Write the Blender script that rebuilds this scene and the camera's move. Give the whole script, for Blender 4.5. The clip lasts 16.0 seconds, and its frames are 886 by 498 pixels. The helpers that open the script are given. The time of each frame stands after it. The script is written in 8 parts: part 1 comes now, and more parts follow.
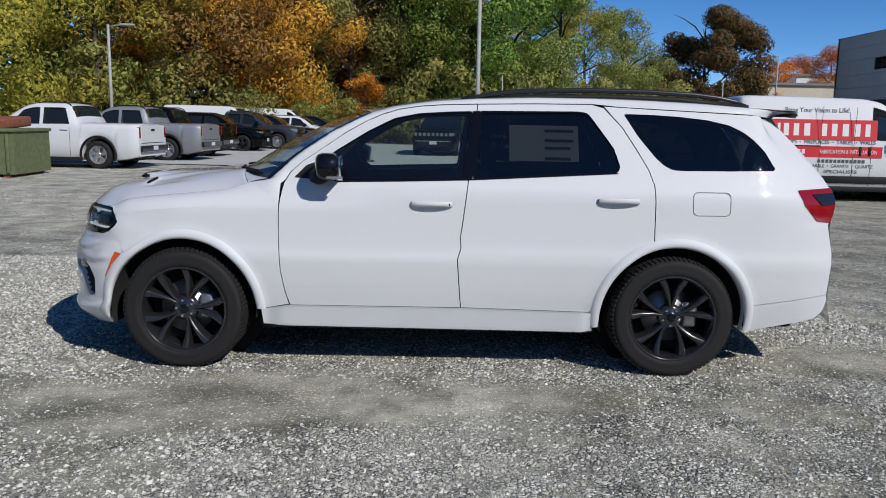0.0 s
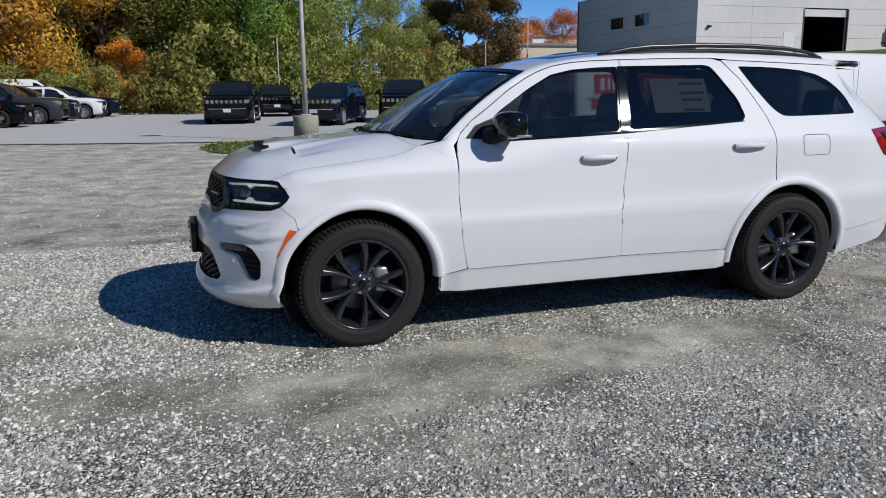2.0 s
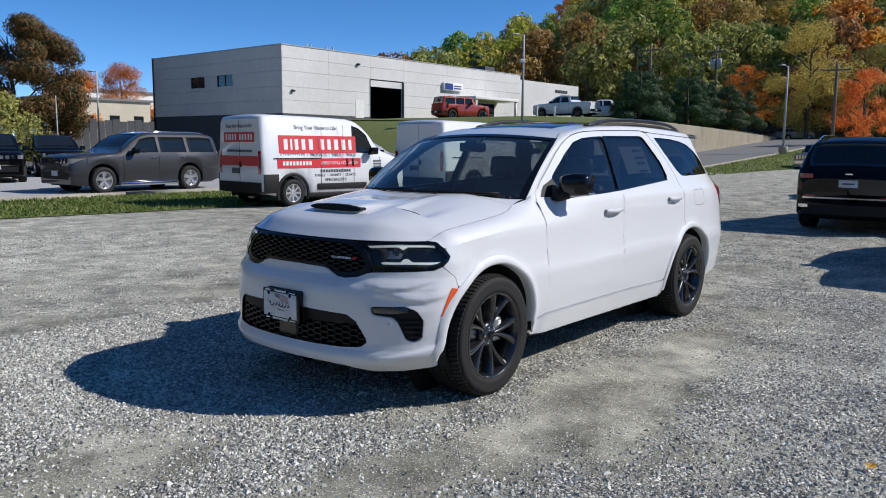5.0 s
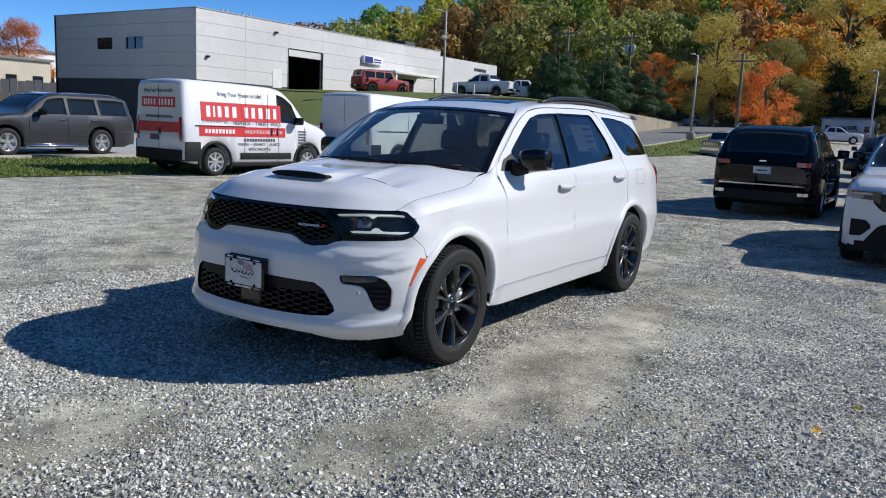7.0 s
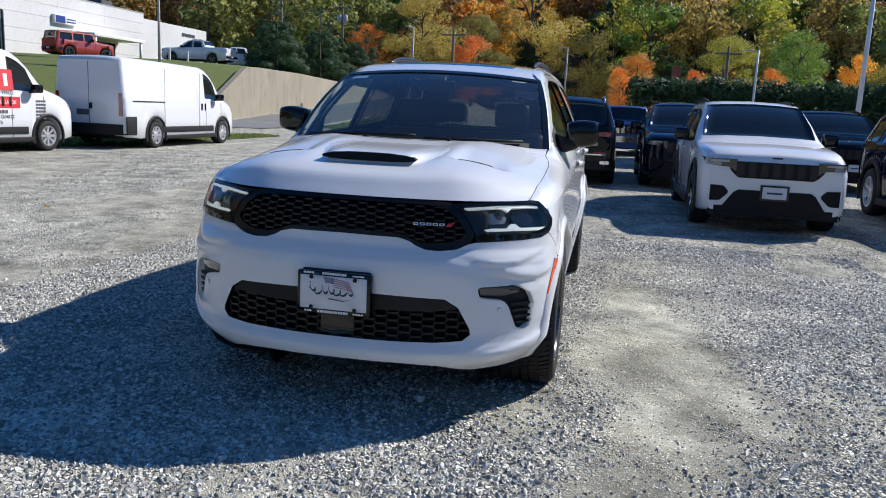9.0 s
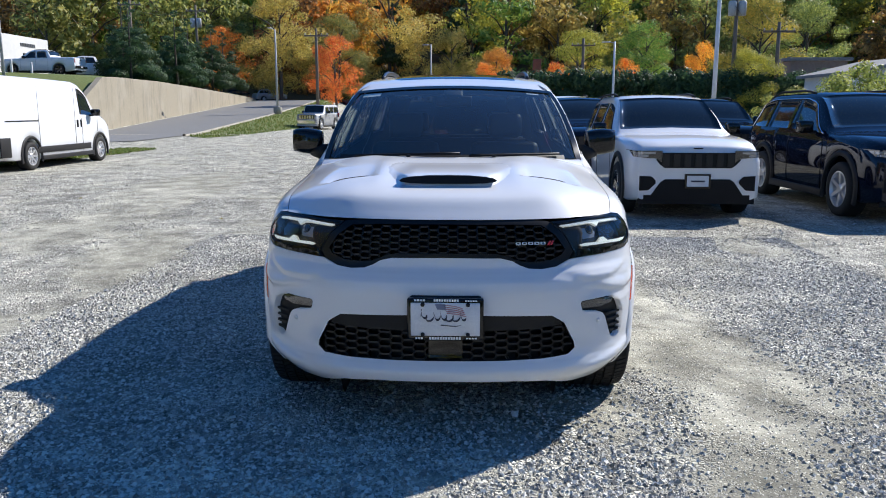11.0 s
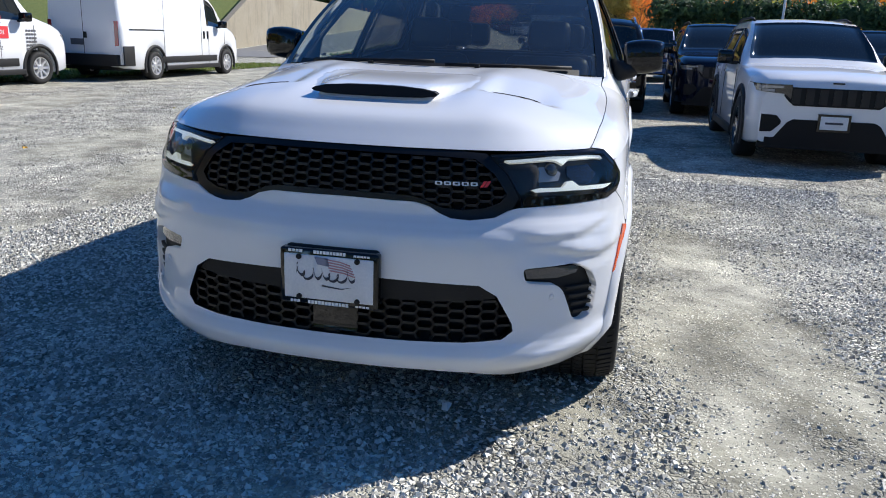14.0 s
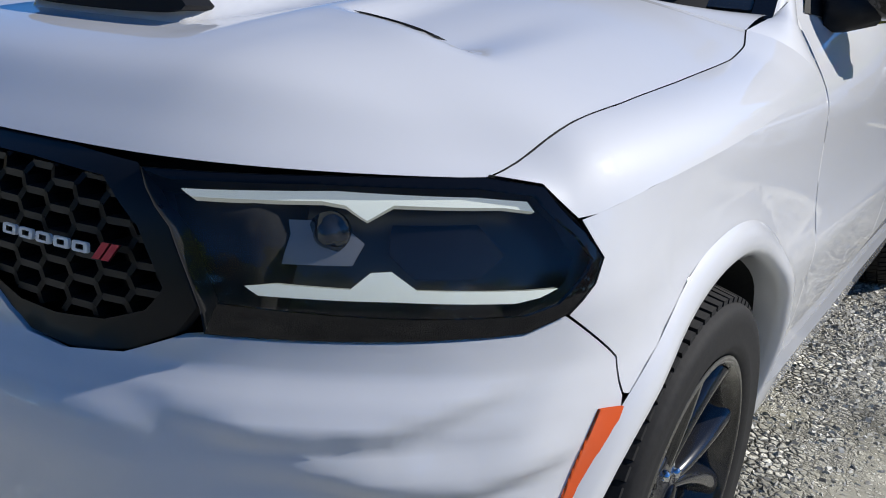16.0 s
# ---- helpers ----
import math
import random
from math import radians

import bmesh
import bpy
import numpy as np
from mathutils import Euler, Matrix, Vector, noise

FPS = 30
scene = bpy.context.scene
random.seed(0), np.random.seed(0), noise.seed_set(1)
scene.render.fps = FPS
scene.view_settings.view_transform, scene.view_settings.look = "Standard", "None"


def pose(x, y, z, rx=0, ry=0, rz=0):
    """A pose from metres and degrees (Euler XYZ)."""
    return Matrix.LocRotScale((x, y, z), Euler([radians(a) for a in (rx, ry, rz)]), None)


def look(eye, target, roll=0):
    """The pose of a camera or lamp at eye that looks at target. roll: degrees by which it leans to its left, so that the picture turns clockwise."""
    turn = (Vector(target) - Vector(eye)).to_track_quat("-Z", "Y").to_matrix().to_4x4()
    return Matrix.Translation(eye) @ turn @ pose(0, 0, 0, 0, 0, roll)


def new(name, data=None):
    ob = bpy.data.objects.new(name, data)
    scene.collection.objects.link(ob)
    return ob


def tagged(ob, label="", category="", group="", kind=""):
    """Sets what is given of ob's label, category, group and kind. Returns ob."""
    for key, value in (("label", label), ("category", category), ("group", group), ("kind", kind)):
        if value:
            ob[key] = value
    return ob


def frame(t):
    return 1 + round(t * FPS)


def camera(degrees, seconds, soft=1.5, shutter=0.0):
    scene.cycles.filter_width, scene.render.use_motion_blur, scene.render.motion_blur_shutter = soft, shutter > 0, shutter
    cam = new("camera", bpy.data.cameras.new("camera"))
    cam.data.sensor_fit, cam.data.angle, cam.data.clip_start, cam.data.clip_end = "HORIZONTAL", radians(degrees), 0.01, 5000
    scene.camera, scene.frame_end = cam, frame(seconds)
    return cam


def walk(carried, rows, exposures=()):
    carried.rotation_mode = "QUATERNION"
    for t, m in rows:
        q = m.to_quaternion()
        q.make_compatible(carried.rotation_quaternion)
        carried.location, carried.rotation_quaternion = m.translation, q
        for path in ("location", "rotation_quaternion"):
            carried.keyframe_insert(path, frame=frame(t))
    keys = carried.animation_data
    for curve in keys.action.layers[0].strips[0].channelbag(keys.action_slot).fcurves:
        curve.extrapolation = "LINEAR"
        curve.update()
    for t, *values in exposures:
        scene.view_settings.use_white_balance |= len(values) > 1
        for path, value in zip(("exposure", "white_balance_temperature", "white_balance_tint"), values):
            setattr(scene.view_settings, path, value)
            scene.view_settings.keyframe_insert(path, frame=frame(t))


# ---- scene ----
cam = camera(58.8, 16.0, 1.0)
METRES, EYE, TILT, LEAN, TURN = 13.158, 1.556, 0.0, 0.0, 0.0
ROWS = [
    (0.0, 0.0, 0.0, 0.0, 0.18, -9.16, -1.09),
    (0.5, -0.0396, 0.0029, -0.0009, -2.39, -9.82, -1.14),
    (1.0, -0.0889, 0.0091, -0.0035, -6.51, -10.54, -0.65),
    (1.5, -0.1434, 0.0172, -0.0036, -12.03, -11.12, 0.07),
    (2.0, -0.1952, 0.0287, -0.0039, -18.41, -11.6, 0.56),
    (2.5, -0.2472, 0.0483, -0.0045, -25.07, -11.4, 0.69),
    (3.0, -0.2972, 0.0695, -0.0038, -31.72, -10.79, 0.59),
    (3.5, -0.3425, 0.0979, -0.0038, -38.11, -9.76, 0.3),
    (4.0, -0.3824, 0.1226, -0.0008, -43.92, -8.79, 0.05),
    (6.5, -0.4312, 0.1608, -0.0018, -54.5, -7.95, -1.78),
    (7.0, -0.4349, 0.1688, -0.0039, -56.63, -9.05, -2.58),
    (7.5, -0.4325, 0.2033, -0.0098, -60.64, -10.25, -3.36),
    (8.0, -0.4338, 0.2521, -0.0119, -66.39, -10.68, -3.56),
    (8.5, -0.4306, 0.3035, -0.013, -72.72, -10.5, -3.33),
    (11.0, -0.4439, 0.4246, -0.0056, -88.28, -10.05, -0.07),
    (11.5, -0.4429, 0.4247, -0.0055, -88.49, -10.56, 0.01),
    (12.0, -0.4428, 0.4245, -0.0055, -88.12, -10.77, 0.02),
    (12.5, -0.4425, 0.4251, -0.0055, -86.91, -10.88, -0.03),
    (13.0, -0.4356, 0.4167, -0.0076, -84.71, -11.56, -0.33),
    (13.5, -0.407, 0.3916, -0.0127, -81.33, -12.59, -0.91),
    (14.0, -0.3654, 0.3656, -0.0153, -77.15, -15.29, -2.0),
    (14.5, -0.3253, 0.3417, -0.0181, -70.0, -17.5, -3.15),
    (15.0, -0.283, 0.3295, -0.0218, -62.94, -16.55, -3.81),
    (15.5, -0.2424, 0.3289, -0.0245, -57.7, -15.98, -4.11),
    (16.0, -0.2142, 0.3381, -0.0282, -53.42, -17.79, -3.64),
]
walk(cam, [(t, pose(0, 0, EYE, TILT, LEAN, TURN) @ pose(METRES * x, METRES * y, METRES * z, 90 + pitch, roll, yaw)) for t, x, y, z, yaw, pitch, roll in ROWS],
     [(0.0, -0.24, 6400, 10), (2.5, -0.10, 6400, 10), (4.0, 0.08, 6400, 10), (7.0, 0.24, 6400, 10), (8.5, 0.44, 6400, 10), (11.0, 0.80, 6400, 10), (13.0, 0.78, 6400, 10), (14.0, 0.72, 6400, 10), (14.5, 0.66, 6400, 10), (15.2, 0.52, 6400, 10), (16.0, 0.18, 6400, 10)])

# ---- sky and sun: clear autumn noon, sun over the driver's rear quarter ----
SUN = Vector((0.518, -0.610, 0.600)).normalized()
world = bpy.data.worlds.new("sky")
scene.world = world
world.use_nodes = True
wn, wl = world.node_tree.nodes, world.node_tree.links
sky = wn.new("ShaderNodeTexSky")
sky.sky_type, sky.sun_disc = "NISHITA", False
sky.sun_elevation = math.asin(SUN.z)
sky.sun_rotation = math.atan2(SUN.x, SUN.y)
sky.air_density, sky.dust_density, sky.ozone_density = 0.55, 0.0, 4.0
sky.altitude = 1200
wn["Background"].inputs["Strength"].default_value = 0.14
deep = wn.new("ShaderNodeHueSaturation")
deep.inputs["Saturation"].default_value = 1.2
wl.new(sky.outputs["Color"], deep.inputs["Color"])
wl.new(deep.outputs["Color"], wn["Background"].inputs["Color"])
sun_data = bpy.data.lights.new("sun", "SUN")
sun_data.energy, sun_data.angle, sun_data.color = 4.2, radians(0.5), (1.0, 0.955, 0.89)
sun = new("sun", sun_data)
sun.matrix_world = look((0, 0, 60), Vector((0, 0, 60)) - SUN)

# ---- node materials ----
def base_material(name, color=(0.5, 0.5, 0.5), rough=0.5, metal=0.0, coat=0.0, spec=0.5):
    m = bpy.data.materials.new(name)
    m.use_nodes = True
    b = m.node_tree.nodes["Principled BSDF"]
    b.inputs["Base Color"].default_value = (*color, 1)
    b.inputs["Roughness"].default_value = rough
    b.inputs["Metallic"].default_value = metal
    b.inputs["Coat Weight"].default_value = coat
    b.inputs["Coat Roughness"].default_value = 0.03
    b.inputs["Specular IOR Level"].default_value = spec
    return m


class Nodes:
    """Short hand to wire nodes of one material."""

    def __init__(self, m):
        self.n, self.l = m.node_tree.nodes, m.node_tree.links
        self.b = self.n["Principled BSDF"]
        self.coords = self.n.new("ShaderNodeTexCoord").outputs["Object"]

    def put(self, kind, values=(), **sockets):
        node = self.n.new(kind)
        for k, v in dict(values).items():
            node[k] = v
        for k, v in sockets.items():
            s = node.inputs[k.replace("_", " ")]
            if hasattr(v, "is_linked"):
                self.l.new(v, s)
            else:
                s.default_value = v
        return node

    def noise(self, scale, detail=3.0, rough=0.55, vector=None, distortion=0.0):
        return self.put("ShaderNodeTexNoise", Vector=vector or self.coords, Scale=scale, Detail=detail, Roughness=rough, Distortion=distortion).outputs["Fac"]

    def ramp(self, fac, *stops):
        r = self.n.new("ShaderNodeValToRGB")
        self.l.new(fac, r.inputs["Fac"])
        e = r.color_ramp.elements
        while len(e) < len(stops):
            e.new(0.5)
        for k, (p, c) in zip(e, stops):
            k.position, k.color = p, (*((c, c, c) if isinstance(c, (int, float)) else c), 1)
        return r.outputs["Color"]

    def mix(self, fac, a, b, mode="MIX"):
        x = self.n.new("ShaderNodeMix")
        x.data_type, x.blend_type = "RGBA", mode
        for s, v in ((x.inputs[0], fac), (x.inputs[6], a), (x.inputs[7], b)):
            if hasattr(v, "is_linked"):
                self.l.new(v, s)
            else:
                s.default_value = v if isinstance(v, (int, float)) else (*v, 1)
        return x.outputs[2]

    def math(self, op, a, b=0.0):
        x = self.n.new("ShaderNodeMath")
        x.operation = op
        for s, v in ((x.inputs[0], a), (x.inputs[1], b)):
            if hasattr(v, "is_linked"):
                self.l.new(v, s)
            else:
                s.default_value = v
        return x.outputs[0]

    def color(self, out):
        self.l.new(out, self.b.inputs["Base Color"])

    def rough(self, out):
        self.l.new(out, self.b.inputs["Roughness"])

    def bump(self, height, strength=0.3, distance=0.01):
        x = self.put("ShaderNodeBump", Height=height, Strength=strength, Distance=distance)
        self.l.new(x.outputs[0], self.b.inputs["Normal"])


def car_paint(name, color, metal=0.0, rough=0.5, spec=0.25, coat=1.0):
    """Clear-coated paint with a faint uneven film of road dust."""
    m = base_material(name, color, rough, metal, coat, spec)
    k = Nodes(m)
    dust = k.noise(2.3, 5)
    k.color(k.mix(k.math("MULTIPLY", k.ramp(dust, (0.45, 0.0), (0.8, 1.0)), 0.06), color, tuple(0.8 * c + 0.06 for c in color)))
    k.rough(k.math("ADD", k.math("MULTIPLY", k.noise(60, 2), 0.1), rough - 0.05))
    m.node_tree.nodes["Principled BSDF"].inputs["Coat Roughness"].default_value = 0.015
    return m


def speckled(name, a, b, scale, rough=0.7, bump=0.2, distance=0.004, big=None, metal=0.0, spec=0.5):
    """Two tones mixed by fine noise, with slow stains and a fine relief."""
    m = base_material(name, a, rough, metal, 0, spec)
    k = Nodes(m)
    fine = k.noise(scale, 4, 0.65)
    slow = k.noise(big or scale / 12, 4)
    c = k.mix(k.ramp(fine, (0.35, 0), (0.65, 1)), a, b)
    c = k.mix(k.math("MULTIPLY", k.ramp(slow, (0.4, 0), (0.7, 1)), 0.45), c, tuple(0.72 * v for v in b))
    k.color(c)
    k.bump(fine, bump, distance)
    return m


def glass_sheet(name, tint, film=0.0, gloss=0.06):
    """Thin tinted pane: light goes straight through the tint, more of it mirrors at a grazing view, a faint film of dust lies on it."""
    m = bpy.data.materials.new(name)
    m.use_nodes = True
    n, l = m.node_tree.nodes, m.node_tree.links
    n.remove(n["Principled BSDF"])
    clear, mirror, dust, dusty, mixer, facing, power, scale = (n.new(f"ShaderNode{k}") for k in ("BsdfTransparent", "BsdfGlossy", "BsdfDiffuse", "MixShader", "MixShader", "LayerWeight", "Math", "Math"))
    clear.inputs["Color"].default_value = (*tint, 1)
    mirror.inputs["Roughness"].default_value = 0.0
    dust.inputs["Color"].default_value = (0.62, 0.63, 0.62, 1)
    dusty.inputs[0].default_value = film
    facing.inputs["Blend"].default_value = 0.5
    power.operation, scale.operation = "POWER", "MULTIPLY_ADD"
    power.inputs[1].default_value = 4.6
    scale.inputs[1].default_value, scale.inputs[2].default_value = 0.9, gloss
    l.new(facing.outputs["Facing"], power.inputs[0])
    l.new(power.outputs[0], scale.inputs[0])
    l.new(clear.outputs[0], dusty.inputs[1])
    l.new(dust.outputs[0], dusty.inputs[2])
    l.new(scale.outputs[0], mixer.inputs[0])
    l.new(dusty.outputs[0], mixer.inputs[1])
    l.new(mirror.outputs[0], mixer.inputs[2])
    l.new(mixer.outputs[0], n["Material Output"].inputs["Surface"])
    return m


def emissive(name, color, strength):
    m = base_material(name, color, 0.2)
    b = m.node_tree.nodes["Principled BSDF"]
    b.inputs["Emission Color"].default_value = (*color, 1)
    b.inputs["Emission Strength"].default_value = strength
    return m


def leaf_material(name, a, b, c):
    """Leaves that differ one from another and from tree to tree."""
    m = base_material(name, a, 0.55, 0, 0, 0.3)
    k = Nodes(m)
    isle = k.n.new("ShaderNodeNewGeometry").outputs["Random Per Island"]
    tree = k.n.new("ShaderNodeObjectInfo").outputs["Random"]
    col = k.ramp(isle, (0.0, a), (0.5, b), (1.0, c))
    hsv = k.put("ShaderNodeHueSaturation", Color=col)
    k.l.new(k.math("ADD", k.math("MULTIPLY", tree, 0.05), 0.475), hsv.inputs["Hue"])
    k.l.new(k.math("ADD", k.math("MULTIPLY", tree, 0.5), 1.3), hsv.inputs["Value"])
    k.color(hsv.outputs[0])
    k.b.inputs["Transmission Weight"].default_value = 0.0
    thin = k.n.new("ShaderNodeBsdfTranslucent")
    k.l.new(hsv.outputs[0], thin.inputs["Color"])
    both = k.n.new("ShaderNodeMixShader")
    both.inputs[0].default_value = 0.42
    k.l.new(k.b.outputs[0], both.inputs[1])
    k.l.new(thin.outputs[0], both.inputs[2])
    k.l.new(both.outputs[0], k.n["Material Output"].inputs["Surface"])
    return m


# bare trodden patches in the gravel: centre, half lengths, turn
DIRT = [(-1.0, 4.4, 0.8, 0.3, 0.1), (-0.74, 4.2, 0.5, 0.25, -0.2), (-3.8, 5.55, 0.7, 0.4, 0.3), (-2.13, 4.2, 0.6, 0.3, 0.2), (-3.03, 4.36, 0.6, 0.3, -0.2), (-1.65, 3.9, 0.6, 0.28, 0.2), (-1.1, 4.05, 0.55, 0.3, 0.1), (-0.43, 4.14, 0.7, 0.28, 0), (-1.83, 3.86, 0.4, 0.2, 0.4), (0.4, 4.3, 0.8, 0.25, 0.1), (2.77, 5.17, 0.8, 0.35, 0.1), (2.77, 2.39, 0.7, 0.35, 0.2), (2.06, 9.0, 1.4, 0.5, 0.2), (3.74, 10.6, 1.6, 0.6, 0.1), (-4.4, 7.2, 0.8, 0.4, 0.6), (9, 11, 3.5, 0.9, 0.1), (6, 14.5, 3, 0.8, 0.1), (-7, 9.5, 1.4, 0.6, 0.2)]


def stone_material(name, a, b, c):
    m = base_material(name, a, 0.75, 0, 0, 0.4)
    k = Nodes(m)
    isle = k.n.new("ShaderNodeNewGeometry").outputs["Random Per Island"]
    col = k.ramp(isle, (0.0, a), (0.5, b), (1.0, c))
    k.color(k.mix(k.math("MULTIPLY", k.noise(90, 3), 0.4), col, (0.24, 0.235, 0.21)))
    return m


def gravel_material():
    """Crushed stone: angular chips with shade painted into the gaps, worn through to olive-grey soil in patches."""
    m = base_material("gravel", (0.25, 0.25, 0.24), 0.85, 0, 0, 0.35)
    k = Nodes(m)
    axes = k.put("ShaderNodeSeparateXYZ", Vector=k.coords)
    x, y = axes.outputs[0], axes.outputs[1]
    near = None
    for cx, cy, rx, ry, a in DIRT:
        dx, dy = k.math("SUBTRACT", x, cx), k.math("SUBTRACT", y, cy)
        c, s = math.cos(a), math.sin(a)
        u = k.math("ADD", k.math("MULTIPLY", dx, c / rx), k.math("MULTIPLY", dy, s / rx))
        v = k.math("ADD", k.math("MULTIPLY", dx, -s / ry), k.math("MULTIPLY", dy, c / ry))
        d = k.math("SQRT", k.math("ADD", k.math("MULTIPLY", u, u), k.math("MULTIPLY", v, v)))
        near = d if near is None else k.math("MINIMUM", near, d)
    wobble = k.math("MULTIPLY", k.math("SUBTRACT", k.noise(2.6, 8, 0.70), 0.5), 2.6)
    mask = k.ramp(k.math("MULTIPLY", k.math("ADD", near, wobble), 0.5), (0.30, 0.92), (0.72, 0.0))
    worn = k.ramp(k.noise(0.75, 7, 0.68), (0.50, 0.0), (0.62, 0.75))
    mask = k.math("MAXIMUM", mask, worn)
    jitter = k.put("ShaderNodeVectorMath")
    jitter.operation = "MULTIPLY_ADD"
    k.l.new(k.put("ShaderNodeTexNoise", Vector=k.coords, Scale=45.0, Detail=2.0).outputs["Color"], jitter.inputs[0])
    jitter.inputs[1].default_value = (0.016, 0.016, 0.016)
    k.l.new(k.coords, jitter.inputs[2])
    place = jitter.outputs[0]

    def chips(scale):
        cell = k.put("ShaderNodeTexVoronoi", Vector=place, Scale=scale, Randomness=1.0)
        edge = k.put("ShaderNodeTexVoronoi", Vector=place, Scale=scale, Randomness=1.0)
        edge.feature = "DISTANCE_TO_EDGE"
        tone = k.put("ShaderNodeSeparateColor", Color=cell.outputs["Color"])
        return tone.outputs[0], tone.outputs[1], edge.outputs["Distance"]
    t1, h1, e1 = chips(40.0)
    t2, h2, e2 = chips(92.0)
    tone1 = k.ramp(t1, (0.0, (0.15, 0.148, 0.138)), (0.4, (0.33, 0.327, 0.305)), (0.75, (0.56, 0.553, 0.52)), (1.0, (0.80, 0.79, 0.75)))
    tone2 = k.ramp(t2, (0.0, (0.13, 0.128, 0.12)), (0.5, (0.37, 0.365, 0.34)), (1.0, (0.72, 0.71, 0.67)))
    # chip edges darkened in the colour, standing in for shade between stones
    gap_shade1, gap_shade2 = k.ramp(e1, (0.02, 0.07), (0.17, 1.0)), k.ramp(e2, (0.01, 0.16), (0.17, 1.0))
    c1, c2 = k.mix(1.0, tone1, gap_shade1, "MULTIPLY"), k.mix(1.0, tone2, gap_shade2, "MULTIPLY")
    coarse = k.ramp(k.noise(3.2, 4, 0.65), (0.40, 0.0), (0.56, 1.0))
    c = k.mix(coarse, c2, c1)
    soil = k.mix(k.noise(120, 4, 0.7), (0.115, 0.11, 0.09), (0.19, 0.184, 0.152))
    soil = k.mix(k.ramp(k.noise(1.7, 5, 0.65), (0.38, 0.0), (0.66, 0.75)), soil, (0.25, 0.243, 0.212))
    pebble = k.math("MULTIPLY", k.ramp(t2, (0.70, 0.0), (0.74, 1.0)), k.ramp(e2, (0.06, 0.0), (0.14, 1.0)))
    dirt = k.mix(k.math("MULTIPLY", pebble, 0.6), soil, tone2)
    c = k.mix(k.ramp(mask, (0.12, 0.0), (0.5, 1.0)), c, dirt)
    dust = k.ramp(k.noise(0.42, 6, 0.7), (0.42, 0.0), (0.62, 0.55))
    # paler northwards and in the west: sun-behind brightness put into the colour
    dust = k.math("MAXIMUM", dust, k.math("MULTIPLY", k.ramp(k.math("MULTIPLY", y, 0.04), (0.30, 0.0), (0.48, 0.8)), k.ramp(k.math("ADD", k.math("MULTIPLY", x, 0.05), 0.5), (0.50, 1.0), (0.72, 0.35))))
    c = k.mix(dust, c, k.mix(0.35, (0.60, 0.59, 0.55), c))
    drift = k.ramp(k.noise(1.9, 6, 0.72), (0.32, 0.44), (0.66, 1.46))
    c = k.mix(1.0, c, drift, "MULTIPLY")
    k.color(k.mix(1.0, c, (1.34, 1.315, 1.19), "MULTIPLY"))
    dome1 = k.math("ADD", k.ramp(e1, (0.0, 0.0), (0.20, 0.8), (0.4, 1.0)), k.math("MULTIPLY", h1, 0.7))
    dome2 = k.math("MULTIPLY", k.math("ADD", k.ramp(e2, (0.0, 0.0), (0.22, 0.8), (0.4, 1.0)), k.math("MULTIPLY", h2, 0.7)), 0.45)
    stones = k.mix(coarse, dome2, dome1)
    h = k.mix(mask, stones, k.math("ADD", k.math("MULTIPLY", pebble, 0.6), 0.35))
    h = k.math("ADD", h, k.math("ADD", k.math("MULTIPLY", k.noise(160, 3), 0.10), k.math("MULTIPLY", k.noise(4.5, 4, 0.6), 1.6)))
    k.bump(h, 1.0, 0.014)
    return m


from mathutils import geometry

M = {}
M["gravel"] = gravel_material()
M["asphalt"] = speckled("asphalt", (0.33, 0.33, 0.328), (0.44, 0.437, 0.43), 60, 0.9, 0.3, 0.004, 0.5)
M["drive_asphalt"] = speckled("drive_asphalt", (0.19, 0.185, 0.175), (0.28, 0.272, 0.255), 40, 0.9, 0.3, 0.004, 0.35)
for key in ("asphalt", "drive_asphalt"):
    M[key].node_tree.nodes["Principled BSDF"].inputs["Diffuse Roughness"].default_value = 0.5
M["grass"] = speckled("grass", (0.075, 0.11, 0.022), (0.15, 0.175, 0.045), 9, 0.9, 0.6, 0.05, 0.6)
M["blade"] = leaf_material("grass_blade", (0.055, 0.09, 0.015), (0.10, 0.135, 0.028), (0.20, 0.185, 0.07))
M["leaf_litter"] = speckled("leaf_litter", (0.07, 0.055, 0.03), (0.13, 0.10, 0.05), 4, 0.95, 0.6, 0.05, 0.3)
M["concrete"] = speckled("concrete", (0.29, 0.265, 0.215), (0.40, 0.37, 0.31), 14, 0.85, 0.15, 0.004, 0.8)
M["stone"] = stone_material("stone_chip", (0.15, 0.146, 0.132), (0.44, 0.43, 0.388), (0.90, 0.88, 0.80))
M["paint_white"] = car_paint("white_paint", (0.70, 0.712, 0.735))
M["paint_black"] = car_paint("black_paint", (0.003, 0.003, 0.004), 0, 0.35, 0.0, 0.6)
M["paint_navy"] = car_paint("navy_paint", (0.004, 0.006, 0.016), 0, 0.35, 0.0, 0.75)
M["paint_blue"] = car_paint("blue_paint", (0.02, 0.06, 0.20))
M["paint_grey"] = car_paint("grey_paint", (0.026, 0.028, 0.033), 0.0)
M["paint_silver"] = car_paint("silver_paint", (0.36, 0.37, 0.39), 0.5)
M["paint_red"] = car_paint("red_paint", (0.32, 0.03, 0.02))
M["plastic"] = speckled("black_plastic", (0.008, 0.008, 0.009), (0.014, 0.014, 0.015), 400, 0.6, 0.08, 0.001, 3, 0.0, 0.3)
M["gloss_black"] = base_material("gloss_black", (0.005, 0.005, 0.006), 0.06, 0, 0, 0.45)
M["rubber"] = speckled("tyre_rubber", (0.011, 0.011, 0.012), (0.019, 0.0185, 0.018), 90, 0.75, 0.2, 0.002, 6, 0.0, 0.35)
